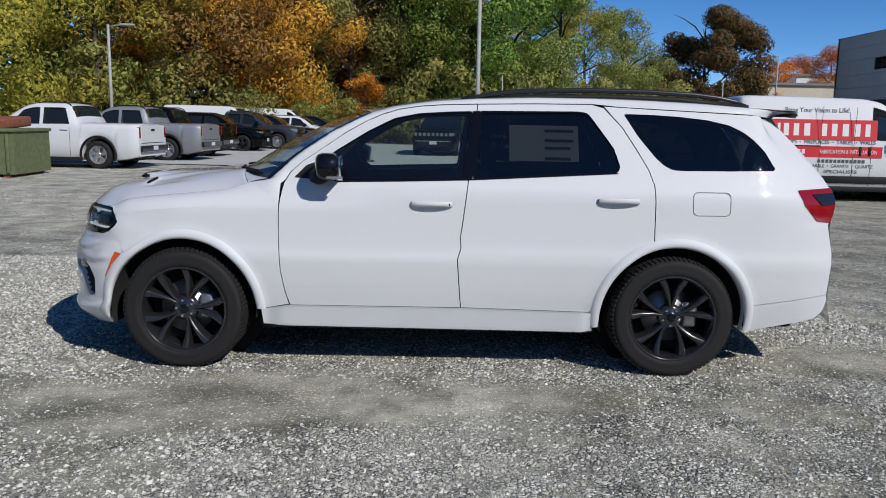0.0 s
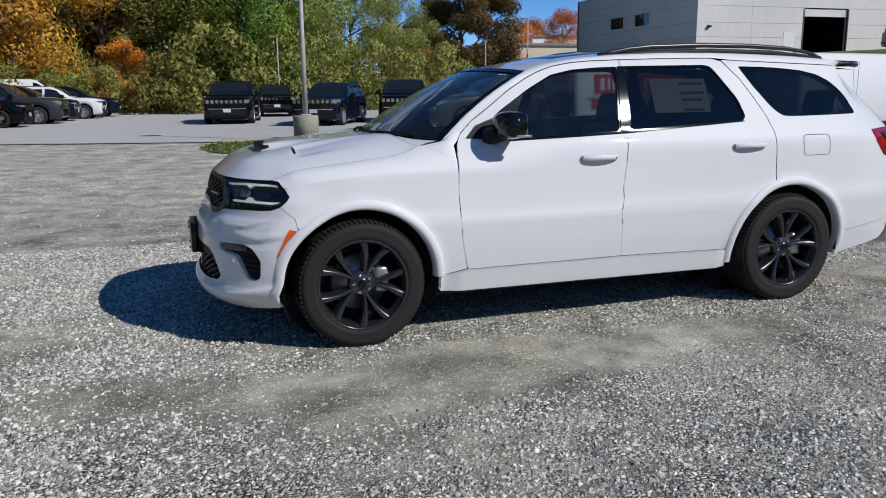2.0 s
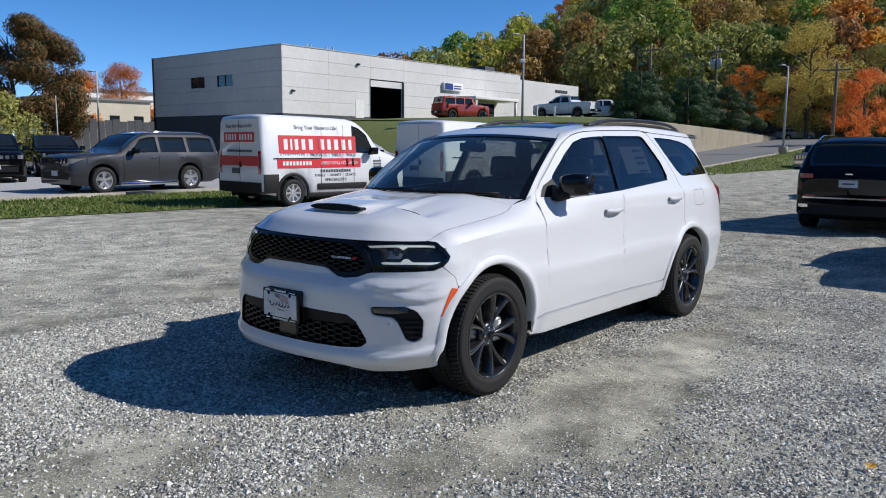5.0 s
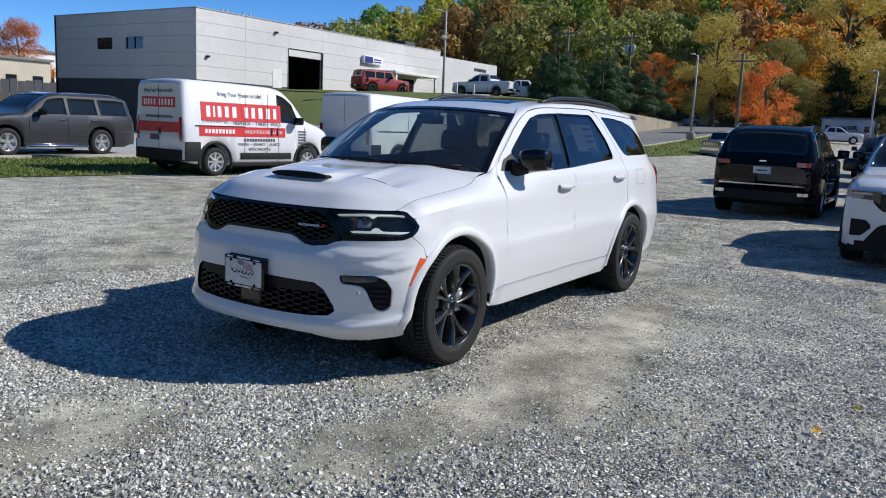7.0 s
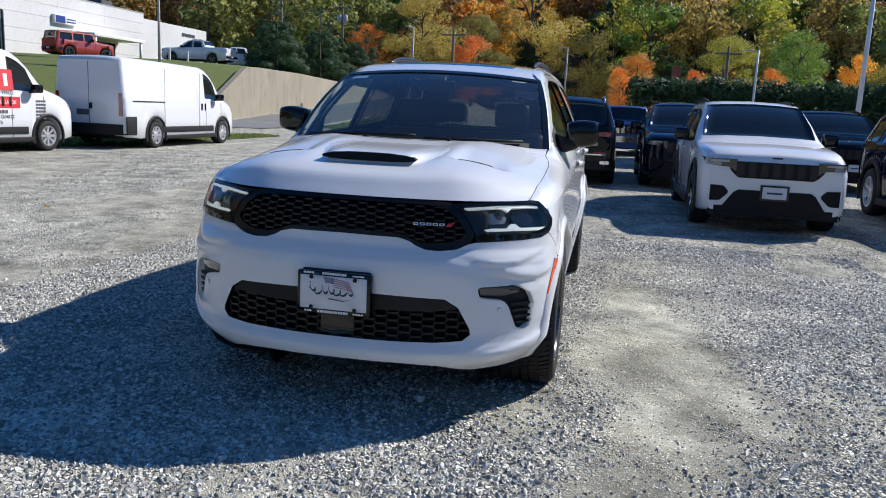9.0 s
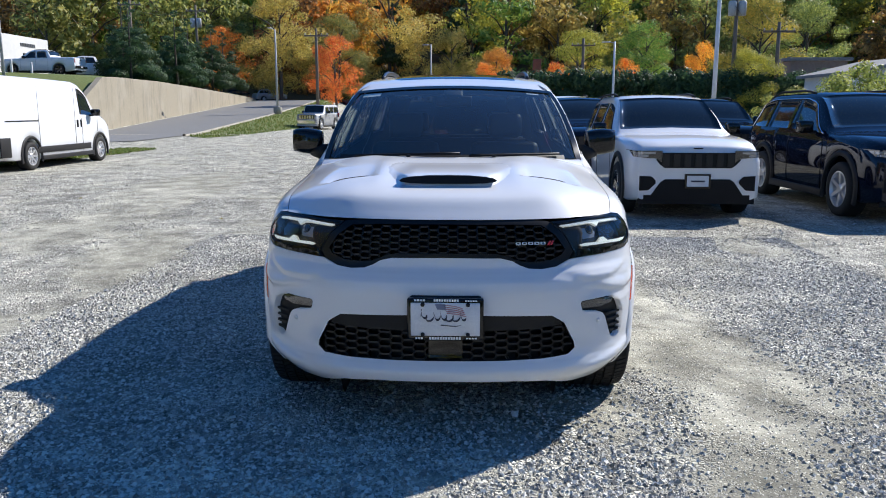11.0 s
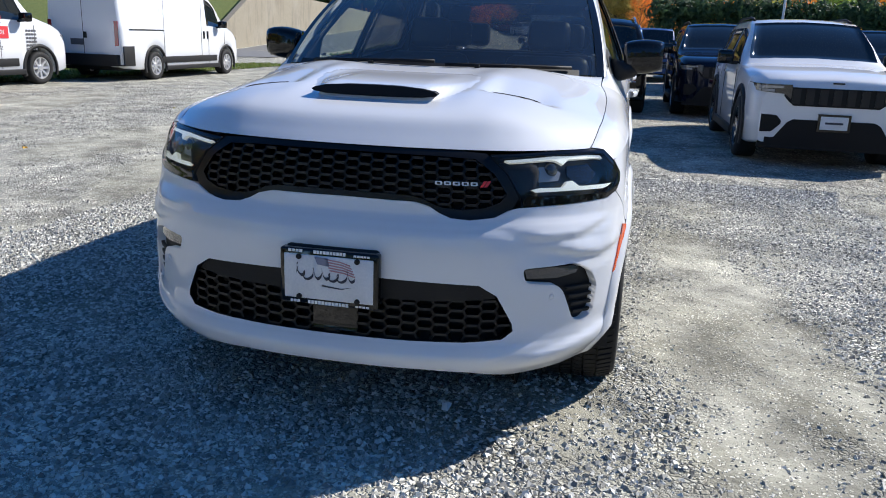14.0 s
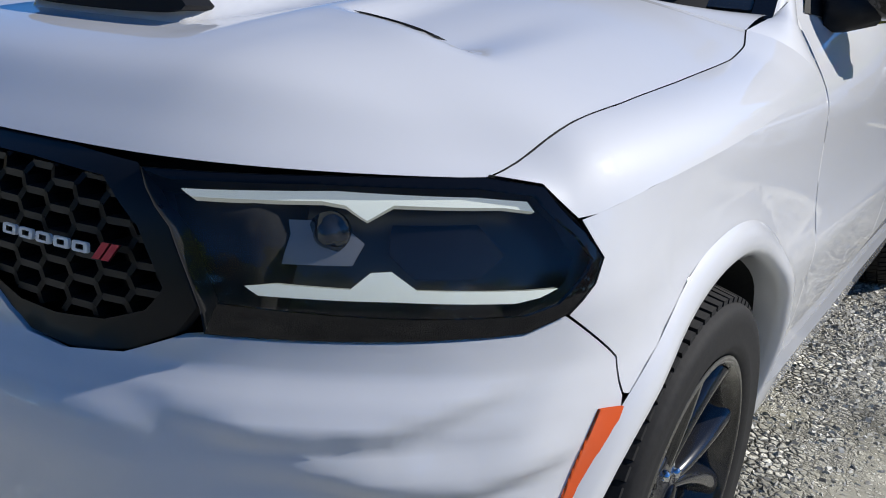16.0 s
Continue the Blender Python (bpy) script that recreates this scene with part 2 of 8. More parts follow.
M["rim_black"] = base_material("black_rim", (0.016, 0.016, 0.018), 0.22, 0.0, 1.0, 0.5)
M["rim_silver"] = base_material("silver_rim", (0.72, 0.72, 0.74), 0.28, 0.8)
M["chrome"] = base_material("chrome", (0.75, 0.76, 0.78), 0.08, 1.0)
M["dark_glass"] = base_material("dark_glass", (0.012, 0.016, 0.019), 0.03, 0, 0.0, 0.6)
M["lamp_red"] = base_material("red_lens", (0.28, 0.006, 0.010), 0.08, 0, 1.0)
M["lamp_clear"] = base_material("headlamp_lens", (0.30, 0.31, 0.33), 0.10, 0.4, 1.0)
M["lamp_amber"] = base_material("amber_lens", (0.80, 0.10, 0.010), 0.25, 0, 1.0)
M["plate_white"] = speckled("plate_white", (0.62, 0.64, 0.68), (0.7, 0.71, 0.74), 120, 0.5, 0.02, 0.001, 9)
M["ink_dark"] = base_material("dark_ink", (0.02, 0.025, 0.05), 0.5)
M["ink_red"] = base_material("red_ink", (0.62, 0.035, 0.045), 0.45)
M["ink_white"] = base_material("white_ink", (0.8, 0.8, 0.8), 0.5)
M["ink_grey"] = base_material("grey_ink", (0.10, 0.10, 0.11), 0.5)
M["ink_yellow"] = base_material("yellow_ink", (0.6, 0.45, 0.05), 0.5)
M["bark"] = speckled("bark", (0.05, 0.04, 0.03), (0.11, 0.09, 0.07), 12, 0.95, 0.8, 0.03, 1.2)
M["pole_metal"] = speckled("galvanised_pole", (0.34, 0.34, 0.33), (0.45, 0.45, 0.44), 8, 0.6, 0.05, 0.002, 0.5)
M["pole_wood"] = speckled("utility_wood", (0.13, 0.10, 0.075), (0.20, 0.16, 0.12), 20, 0.9, 0.3, 0.01, 1)
M["panel_wall"] = speckled("panel_wall", (0.60, 0.59, 0.58), (0.66, 0.65, 0.64), 3, 0.6, 0.03, 0.004, 0.25)
M["dark_base"] = speckled("dark_base", (0.05, 0.055, 0.065), (0.075, 0.08, 0.09), 5, 0.8, 0.1, 0.004, 0.4)
M["dark_room"] = base_material("dark_room", (0.03, 0.03, 0.032), 0.8)
M["white_wall"] = speckled("white_wall", (0.7, 0.69, 0.66), (0.78, 0.77, 0.74), 4, 0.7, 0.05, 0.004, 0.3)
M["cream_wall"] = speckled("cream_wall", (0.52, 0.47, 0.36), (0.6, 0.55, 0.44), 4, 0.8, 0.05, 0.004, 0.3)
M["roof_grey"] = speckled("roof_grey", (0.16, 0.16, 0.165), (0.24, 0.24, 0.24), 6, 0.9, 0.2, 0.01, 0.5)
M["green_steel"] = speckled("green_steel", (0.10, 0.12, 0.05), (0.16, 0.18, 0.085), 8, 0.7, 0.15, 0.006, 0.9)
M["rust"] = speckled("rusty_steel", (0.20, 0.06, 0.03), (0.30, 0.10, 0.05), 10, 0.85, 0.3, 0.006, 1)
M["leaf_green"] = leaf_material("green_leaves", (0.061, 0.114, 0.021), (0.123, 0.201, 0.035), (0.280, 0.298, 0.061))
M["leaf_yellow"] = leaf_material("yellowing_leaves", (0.15, 0.17, 0.03), (0.29, 0.275, 0.045), (0.46, 0.38, 0.065))
M["leaf_orange"] = leaf_material("orange_leaves", (0.24, 0.11, 0.025), (0.44, 0.19, 0.035), (0.58, 0.30, 0.055))
M["leaf_red"] = leaf_material("red_leaves", (0.36, 0.10, 0.022), (0.60, 0.21, 0.035), (0.68, 0.36, 0.055))
M["leaf_brown"] = leaf_material("russet_leaves", (0.12, 0.08, 0.032), (0.22, 0.125, 0.04), (0.34, 0.20, 0.055))
M["leaf_mixed"] = leaf_material("turning_leaves", (0.045, 0.06, 0.02), (0.10, 0.075, 0.028), (0.22, 0.11, 0.032))
M["leaf_ochre"] = leaf_material("ochre_leaves", (0.24, 0.20, 0.045), (0.40, 0.32, 0.075), (0.56, 0.44, 0.11))
M["badge_silver"] = base_material("badge_silver", (0.72, 0.73, 0.74), 0.4, 0.3)
M["pole_white"] = speckled("white_pole", (0.62, 0.62, 0.61), (0.70, 0.70, 0.69), 8, 0.55, 0.05, 0.002, 0.5)
M["brown_wall"] = speckled("brown_wall", (0.20, 0.155, 0.13), (0.25, 0.20, 0.17), 5, 0.8, 0.1, 0.004, 0.4)
M["leaf_dark"] = leaf_material("dark_needles", (0.018, 0.039, 0.018), (0.033, 0.063, 0.027), (0.060, 0.098, 0.038))
M["leaf_olive"] = leaf_material("olive_leaves", (0.105, 0.114, 0.032), (0.193, 0.201, 0.052), (0.333, 0.298, 0.088))
M["light_bar"] = emissive("lamp_light_bar", (0.75, 0.79, 0.72), 0.28)
M["lamp_bowl"] = base_material("lamp_bowl", (0.30, 0.30, 0.31), 0.40, 0.3)
M["lamp_bowl_dark"] = base_material("dark_lamp_bowl", (0.03, 0.03, 0.032), 0.2, 0.6)
M["lamp_fog"] = base_material("fog_lamp_lens", (0.07, 0.07, 0.075), 0.12, 0.6, 1.0)
M["lamp_glass"] = base_material("projector_glass", (0.02, 0.021, 0.023), 0.04, 0.0, 1.0)
M["clear_glass"] = glass_sheet("clear_cover", (0.93, 0.94, 0.94), 0.0, 0.035)
M["grille_black"] = base_material("grille_black", (0.006, 0.006, 0.007), 0.6, 0, 0, 0.25)
M["ink_flag"] = base_material("pale_red_ink", (0.42, 0.20, 0.23), 0.5)
M["ink_slate"] = base_material("slate_ink", (0.16, 0.18, 0.27), 0.5)
M["ink_blue"] = base_material("blue_ink", (0.05, 0.07, 0.28), 0.5)
M["cabin_trim"] = speckled("cabin_trim", (0.012, 0.012, 0.013), (0.02, 0.02, 0.021), 200, 0.7, 0.1, 0.001, 3)
M["seat_leather"] = speckled("seat_leather", (0.014, 0.014, 0.015), (0.022, 0.021, 0.021), 120, 0.5, 0.15, 0.002, 3)
M["door_glass"] = glass_sheet("front_door_glass", (0.76, 0.84, 0.80), 0.006, 0.08)
M["privacy_glass"] = glass_sheet("privacy_glass", (0.17, 0.185, 0.19), 0.003, 0.07)
M["shield_glass"] = glass_sheet("windshield_glass", (0.84, 0.90, 0.87), 0.018, 0.12)
M["dish_shade"] = M["paint_white"]
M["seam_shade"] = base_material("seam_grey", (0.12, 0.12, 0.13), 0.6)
M["liner"] = speckled("felt_liner", (0.008, 0.008, 0.008), (0.014, 0.014, 0.014), 90, 0.95, 0.2, 0.003, 3)
M["rail_grey"] = base_material("rail_black", (0.03, 0.03, 0.033), 0.3, 0.3)
M["disc_steel"] = base_material("brake_steel", (0.42, 0.42, 0.43), 0.35, 0.9)
M["paper_grey"] = base_material("sticker_paper", (0.82, 0.83, 0.81), 0.7)
M["lamp_smoke"] = base_material("smoked_lens", (0.018, 0.018, 0.02), 0.08, 0.2, 1.0)
M["mesh_black"] = base_material("mesh_black", (0.009, 0.009, 0.010), 0.42, 0, 0, 0.4)
M["sticker_tan"] = speckled("worn_sticker", (0.42, 0.33, 0.13), (0.5, 0.42, 0.22), 30, 0.7, 0.05, 0.001, 4)
M["lamp_dark"] = base_material("lamp_housing", (0.055, 0.055, 0.057), 0.32, 0.5, 0, 0.3)
M["satin_black"] = base_material("satin_black", (0.007, 0.007, 0.008), 0.3, 0, 0, 0.3)

# ---- mesh tools ----
def mesh_of(name, verts, faces, mat, smooth=True):
    me = bpy.data.meshes.new(name)
    me.from_pydata([tuple(v) for v in verts], [], [tuple(f) for f in faces])
    me.validate()
    me.materials.append(mat)
    if smooth:
        me.polygons.foreach_set("use_smooth", [True] * len(me.polygons))
    me.update()
    return me


def part(name, bm, material, parent=None, label="", smooth=True, m=None):
    """Link a bmesh, a mesh or (verts, faces) as ONE mesh object under a thing or a part."""
    if isinstance(bm, tuple):
        me = mesh_of(name, bm[0], bm[1], material, smooth)
    elif isinstance(bm, bpy.types.Mesh):
        me = bm
    else:
        me = bpy.data.meshes.new(name)
        bm.to_mesh(me)
        bm.free()
        me.materials.append(material)
        if smooth:
            me.polygons.foreach_set("use_smooth", [True] * len(me.polygons))
    ob = new(name, me)
    ob.parent = parent
    if m is not None:
        ob.matrix_local = m
    if label:
        ob["label"] = label
    return ob


def thing(name, label, category, group="", kind="", m=None):
    ob = tagged(new(name), label, category, group, kind)
    if m is not None:
        ob.matrix_basis = m
    return ob


def join(*pieces):
    """Several (verts, faces) as one."""
    vs, fs = [], []
    for v, f in pieces:
        k = len(vs)
        vs += [tuple(p) for p in v]
        fs += [tuple(i + k for i in q) for q in f]
    return vs, fs


def moved(piece, m):
    return [tuple(m @ Vector(v)) for v in piece[0]], piece[1]


def box(x0, x1, y0, y1, z0, z1, r=0.0):
    """A box, with its edges cut back by r."""
    if r <= 0:
        v = [(x, y, z) for x in (x0, x1) for y in (y0, y1) for z in (z0, z1)]
        return v, [(0, 1, 3, 2), (4, 6, 7, 5), (0, 4, 5, 1), (2, 3, 7, 6), (0, 2, 6, 4), (1, 5, 7, 3)]
    b = bmesh.new()
    vs = [b.verts.new((x, y, z)) for x in (x0, x1) for y in (y0, y1) for z in (z0, z1)]
    for f in ((0, 1, 3, 2), (4, 6, 7, 5), (0, 4, 5, 1), (2, 3, 7, 6), (0, 2, 6, 4), (1, 5, 7, 3)):
        b.faces.new([vs[i] for i in f])
    bmesh.ops.bevel(b, geom=b.edges[:], offset=r, segments=2, affect="EDGES", profile=0.5)
    b.verts.index_update()
    out = [tuple(v.co) for v in b.verts], [tuple(v.index for v in f.verts) for f in b.faces]
    b.free()
    return out


def tube(path, radii, n=10, caps=True):
    """A round tube along a path; radii: one number or one a point."""
    path = [Vector(p) for p in path]
    radii = [radii] * len(path) if isinstance(radii, (int, float)) else radii
    vs, fs = [], []
    for i, p in enumerate(path):
        d = (path[min(i + 1, len(path) - 1)] - path[max(i - 1, 0)]).normalized()
        a = d.orthogonal().normalized() if i == 0 else (a - d * a.dot(d)).normalized()
        b = d.cross(a)
        vs += [tuple(p + radii[i] * (math.cos(2 * math.pi * k / n) * a + math.sin(2 * math.pi * k / n) * b)) for k in range(n)]
    for i in range(len(path) - 1):
        fs += [(i * n + k, i * n + (k + 1) % n, (i + 1) * n + (k + 1) % n, (i + 1) * n + k) for k in range(n)]
    if caps:
        fs += [tuple(range(n - 1, -1, -1)), tuple((len(path) - 1) * n + k for k in range(n))]
    return vs, fs


def lathe(profile, n=32, axis="y"):
    """Turn a profile of (radius, height) about an axis; closed ends where the radius is 0."""
    vs, fs = [], []
    for r, h in profile:
        for k in range(n):
            c, s = r * math.cos(2 * math.pi * k / n), r * math.sin(2 * math.pi * k / n)
            vs.append((c, h, s) if axis == "y" else (c, s, h))
    for i in range(len(profile) - 1):
        for k in range(n):
            q = (i * n + k, i * n + (k + 1) % n, (i + 1) * n + (k + 1) % n, (i + 1) * n + k)
            fs.append(q if axis == "z" else q[::-1])
    return vs, fs


def grid(rows):
    """A sheet through rows of points."""
    w = len(rows[0])
    vs = [tuple(p) for r in rows for p in r]
    return vs, [(i * w + j, i * w + j + 1, (i + 1) * w + j + 1, (i + 1) * w + j) for i in range(len(rows) - 1) for j in range(w - 1)]


def prism(outline, z0, z1):
    """A flat outline in x, y raised from z0 to z1."""
    n = len(outline)
    vs = [(x, y, z0) for x, y in outline] + [(x, y, z1) for x, y in outline]
    return vs, [tuple(range(n - 1, -1, -1)), tuple(range(n, 2 * n))] + [(i, (i + 1) % n, n + (i + 1) % n, n + i) for i in range(n)]


def letters(name, text, size, mat, parent, m, depth=0.002, spacing=1.0, align="CENTER", width=None):
    """Writing in the built-in font as a mesh of its own; width squeezes it to that length."""
    cu = bpy.data.curves.new(name, "FONT")
    cu.body, cu.size, cu.extrude, cu.align_x, cu.align_y, cu.space_character = text, size, depth, align, "CENTER", spacing
    ob = bpy.data.objects.new(name, cu)
    scene.collection.objects.link(ob)
    me = bpy.data.meshes.new_from_object(ob.evaluated_get(bpy.context.evaluated_depsgraph_get()))
    bpy.data.objects.remove(ob)
    if width:
        xs = [v.co.x for v in me.vertices]
        k = width / max(1e-6, max(xs) - min(xs))
        for v in me.vertices:
            v.co.x *= k
    me.materials.clear()
    me.materials.append(mat)
    return part(name, me, mat, parent, m=m)


def smooth01(a, b, x):
    t = min(1.0, max(0.0, (x - a) / (b - a)))
    return t * t * (3 - 2 * t)


def lerp_table(table, x):
    """Piecewise linear look-up in (x, value...) rows."""
    if x <= table[0][0]:
        return table[0][1]
    for (a, va), (b, vb) in zip(table, table[1:]):
        if x <= b:
            return va + (vb - va) * (x - a) / (b - a)
    return table[-1][1]


def curve_table(table, x):
    """Smooth monotone-ish look-up (cubic Hermite) in (x, value) rows."""
    xs, ys = [p[0] for p in table], [p[1] for p in table]
    if x <= xs[0]:
        return ys[0]
    if x >= xs[-1]:
        return ys[-1]
    i = max(k for k in range(len(xs) - 1) if xs[k] <= x)
    def slope(k):
        if k == 0 or k == len(xs) - 1:
            j = 0 if k == 0 else len(xs) - 2
            return (ys[j + 1] - ys[j]) / (xs[j + 1] - xs[j])
        a = (ys[k] - ys[k - 1]) / (xs[k] - xs[k - 1])
        b = (ys[k + 1] - ys[k]) / (xs[k + 1] - xs[k])
        return 0.0 if a * b <= 0 else 2 * a * b / (a + b)
    h = xs[i + 1] - xs[i]
    t = (x - xs[i]) / h
    return ((1 + 2 * t) * (1 - t) ** 2 * ys[i] + t * (1 - t) ** 2 * h * slope(i)
            + t * t * (3 - 2 * t) * ys[i + 1] + t * t * (t - 1) * h * slope(i + 1))

# ---- ground, bank, wall ----
def wall_y(x):
    """The line of the retaining wall beside the drive."""
    return 28.5 + (x - 44.2) * 0.094


def ramp_z(x, y):
    """The drive climbs eastwards beside the retaining wall; the lot round it is level."""
    up = 0.0444 * max(0.0, x - 40.0) if x < 100 else 0.0444 * 60
    return up * smooth01(15.5 + 0.06 * (x - 40), 20.5 + 0.06 * (x - 40), y) * smooth01(60, 42, y)


def ground_z(x, y):
    """Level lot, the drive's ramp, and a slow rise towards the road in the east."""
    return max(ramp_z(x, y), 0.036 * min(50.0, max(0.0, x - 60.0)))


def patch(name, outline, mat, lift, step=2.0, label="", category="ground"):
    """A flat cover that follows the ground inside an outline."""
    from_edge = []
    for (x0, y0), (x1, y1) in zip(outline, outline[1:] + outline[:1]):
        n = max(1, int(math.hypot(x1 - x0, y1 - y0) / step))
        from_edge += [(x0 + (x1 - x0) * i / n, y0 + (y1 - y0) * i / n) for i in range(n)]
    xs, ys = [p[0] for p in outline], [p[1] for p in outline]
    inner = [Vector(p) for p in from_edge]
    x = min(xs) + step / 2
    while x < max(xs):
        y = min(ys) + step / 2
        while y < max(ys):
            inner.append(Vector((x, y)))
            y += step
        x += step
    n = len(from_edge)
    vs, _, fs, *_ = geometry.delaunay_2d_cdt(inner, [], [list(range(n))], 1, 1e-4)
    ob = part(name, ([(v.x, v.y, ground_z(v.x, v.y) + lift) for v in vs], fs), mat)
    return tagged(ob, label, category, kind="structure")


def ground_sheet():
    def steps(*runs):
        out = []
        for a, b, d in runs:
            out += list(np.arange(a, b, d))
        return out
    xs = steps((-400, -60, 40), (-60, -20, 8), (-20, 30, 2), (30, 110, 3), (110, 160, 8), (160, 640, 60))
    ys = steps((-400, -60, 40), (-60, -10, 8), (-10, 66, 2), (66, 130, 8), (130, 640, 60))
    rows = [[(x, y, ground_z(x, y) + 0.012 * noise.noise((x * 0.3, y * 0.3, 0))) for x in xs] for y in ys]
    return tagged(part("ground", grid(rows), M["gravel"]), "grey crushed-stone gravel lot with bare dirt patches", "gravel ground", kind="structure")


ground_sheet()
# paved lot to the north, drive beside the wall, grass strips
LOT = [(-60, 26.5), (-16, 26.5), (-7.5, 26.0), (-2.0, 24.3), (6.5, 24.2), (14, 24.4), (22, 26.0), (23, 30), (23, 44), (27, 62), (-60, 62)]
patch("lot_asphalt", LOT, M["asphalt"], 0.03, 2.0, "weathered grey asphalt of the parking lot", "asphalt")
DRIVE = [(30.5, 21.0), (38, 21.5), (64, 22.6), (100, 25.5), (150, 28), (150, 36.0), (100, 33.4), (70, 30.6), (44, 28.1), (35, 27.2), (27, 24.5)]
patch("drive_asphalt", DRIVE, M["drive_asphalt"], 0.03, 2.0, "pale worn asphalt drive climbing beside the wall", "drive")
GRASS_STRIPS = (
    [(-1.5, 23.95), (-2.1, 22.3), (-1.9, 20.6), (-1.3, 19.4), (0.6, 18.95), (3.0, 18.6), (8.0, 18.0), (14, 17.6), (19, 17.2), (23.6, 17.2), (24.2, 18.4), (20, 20.5), (15, 23.8), (6.5, 23.95)],
    [(35.0, 19.2), (41, 18.3), (50, 17.6), (58, 18.3), (70, 20.0), (100, 23.2), (100, 25.0), (64, 22.3), (38, 21.2)],
    [(-60, 55.5), (-8, 54.5), (6, 55), (22, 57), (24, 66), (-60, 66)],
)
for i, g in enumerate(GRASS_STRIPS):
    patch("grass_strip", g, M["grass"], 0.02, 1.2, "mown green grass strip with bare worn edges", "grass")


def kerb(points, name="kerb"):
    """A low worn concrete kerb along a line."""
    rows = []
    for (x0, y0), (x1, y1) in zip(points, points[1:]):
        n = max(1, int(math.hypot(x1 - x0, y1 - y0) / 2))
        for i in range(n + 1):
            t = i / n
            rows.append((x0 + (x1 - x0) * t, y0 + (y1 - y0) * t))
    sheet = []
    for i, (x, y) in enumerate(rows):
        a, b = rows[max(0, i - 1)], rows[min(len(rows) - 1, i + 1)]
        d = Vector((b[0] - a[0], b[1] - a[1])).normalized()
        nx, ny = -d.y, d.x
        z = ground_z(x, y) + 0.01 * noise.noise((x, y, 3))
        sheet.append([(x + nx * o, y + ny * o, z + h) for o, h in ((-0.08, -0.05), (-0.08, 0.10), (-0.06, 0.12), (0.06, 0.12), (0.08, 0.10), (0.08, -0.05))])
    return tagged(part(name, grid(sheet), M["concrete"]), "low pale concrete kerb edging the grass", "kerb", kind="structure")


kerb([(-1.4, 24.15), (6.5, 24.1), (15, 24.0)])
kerb([(38, 21.35), (64, 22.45), (100, 25.2)])
kerb([(-8, 54.4), (6, 54.9), (20, 56.6)])


# grass bank up to the workshop yard, and the yard itself
def bank():
    foot = [(36.2, 28.0, 0.0), (31, 29.5, 0.0), (27, 34, 0.0), (25.5, 40, 0.0), (26, 46, 0.0)]
    crest = [(45.5, 28.9, 3.45), (42.5, 33.5, 3.7), (37.5, 39, 3.5), (33.5, 42.6, 3.32), (30.2, 45.4, 3.22)]
    rows = []
    for j in range(25):
        t = j / 24 * 4
        i = min(3, int(t))
        u = t - i
        f = Vector(foot[i]).lerp(Vector(foot[i + 1]), u)
        c = Vector(crest[i]).lerp(Vector(crest[i + 1]), u)
        row = []
        for k in range(13):
            s = k / 12
            p = f.lerp(c, s)
            p.z = f.z + (c.z - f.z) * (0.55 * s + 0.45 * smooth01(0, 1, s)) + 0.05 * noise.noise(p * 0.7)
            row.append(p)
        rows.append(row)
    tagged(part("grass_bank", grid(rows), M["grass"]), "steep mown grass bank below the workshop yard", "grass bank", kind="structure")
    yard = [(x, y) for x, y, z in crest]
    back = [(130, 36.7), (130, 70), (30.2, 70)]
    edge = yard + [(30.2, 45.7)] + back[::-1]
    pts = []
    for x, y, z in crest:
        pts.append((x, y, z))
    far = [(100, 33.85, 2.9), (70, 31.1, 3.35), (56, 29.8, 3.55)]
    top = [(130, 60, 4.2), (100, 60, 4.2), (70, 60, 4.17), (56, 60, 4.12), (30.2, 60, 3.22)]
    ridge = [(100, 37, 3.6), (70, 36, 4.0), (56, 34.5, 4.07)]
    vs = pts + far[::-1] + ridge[::-1] + top
    n = len(vs)
    flat = [Vector((v[0], v[1])) for v in vs]
    v2, _, f2, o, *_ = geometry.delaunay_2d_cdt(flat, [], [], 0, 1e-4)
    tagged(part("yard", ([(v.x, v.y, vs[k[0]][2]) for v, k in zip(v2, o)], f2), M["grass"], smooth=False), "worn grass and gravel yard above the wall", "yard", kind="structure")


bank()


def retaining_wall():
    """Cast concrete, level top, drive rising along its foot, raked end down the bank."""
    root = tagged(new("retaining_wall"), "long stained tan concrete retaining wall beside the drive", "wall", kind="structure")
    xs = [36.0 + 0.5 * i for i in range(17)] + [44.2 + 2.0 * i for i in range(1, 29)]
    def top(x):
        return lerp_table([(36, 0.1), (44.2, 3.55), (56, 3.62), (70, 3.45), (100, 2.95)], x)
    rows = []
    for x in xs:
        y, zt, zb = wall_y(x), top(x), ramp_z(x, 27) - 0.3
        rows.append([(x, y, zb), (x, y, zt - 0.02), (x, y + 0.02, zt), (x, y + 0.38, zt), (x, y + 0.40, zt - 0.02), (x, y + 0.40, zb)])
    vs, fs = grid(rows)
    fs += [tuple(range(6)), tuple(len(vs) - 6 + i for i in range(6))[::-1]]
    part("wall_body", (vs, fs), M["wall_concrete"], root, smooth=False)


m = M["wall_concrete"] = base_material("stained_concrete", (0.4, 0.36, 0.28), 0.9)
k = Nodes(m)
streak = k.put("ShaderNodeMapping", Vector=k.coords)
streak.inputs["Scale"].default_value = (1.0, 1.0, 0.22)
runs = k.noise(0.9, 6, 0.72, streak.outputs[0])
c = k.mix(k.noise(7, 5, 0.65), (0.25, 0.22, 0.16), (0.35, 0.31, 0.235))
c = k.mix(k.ramp(runs, (0.50, 0.0), (0.66, 0.65)), c, (0.15, 0.13, 0.10))
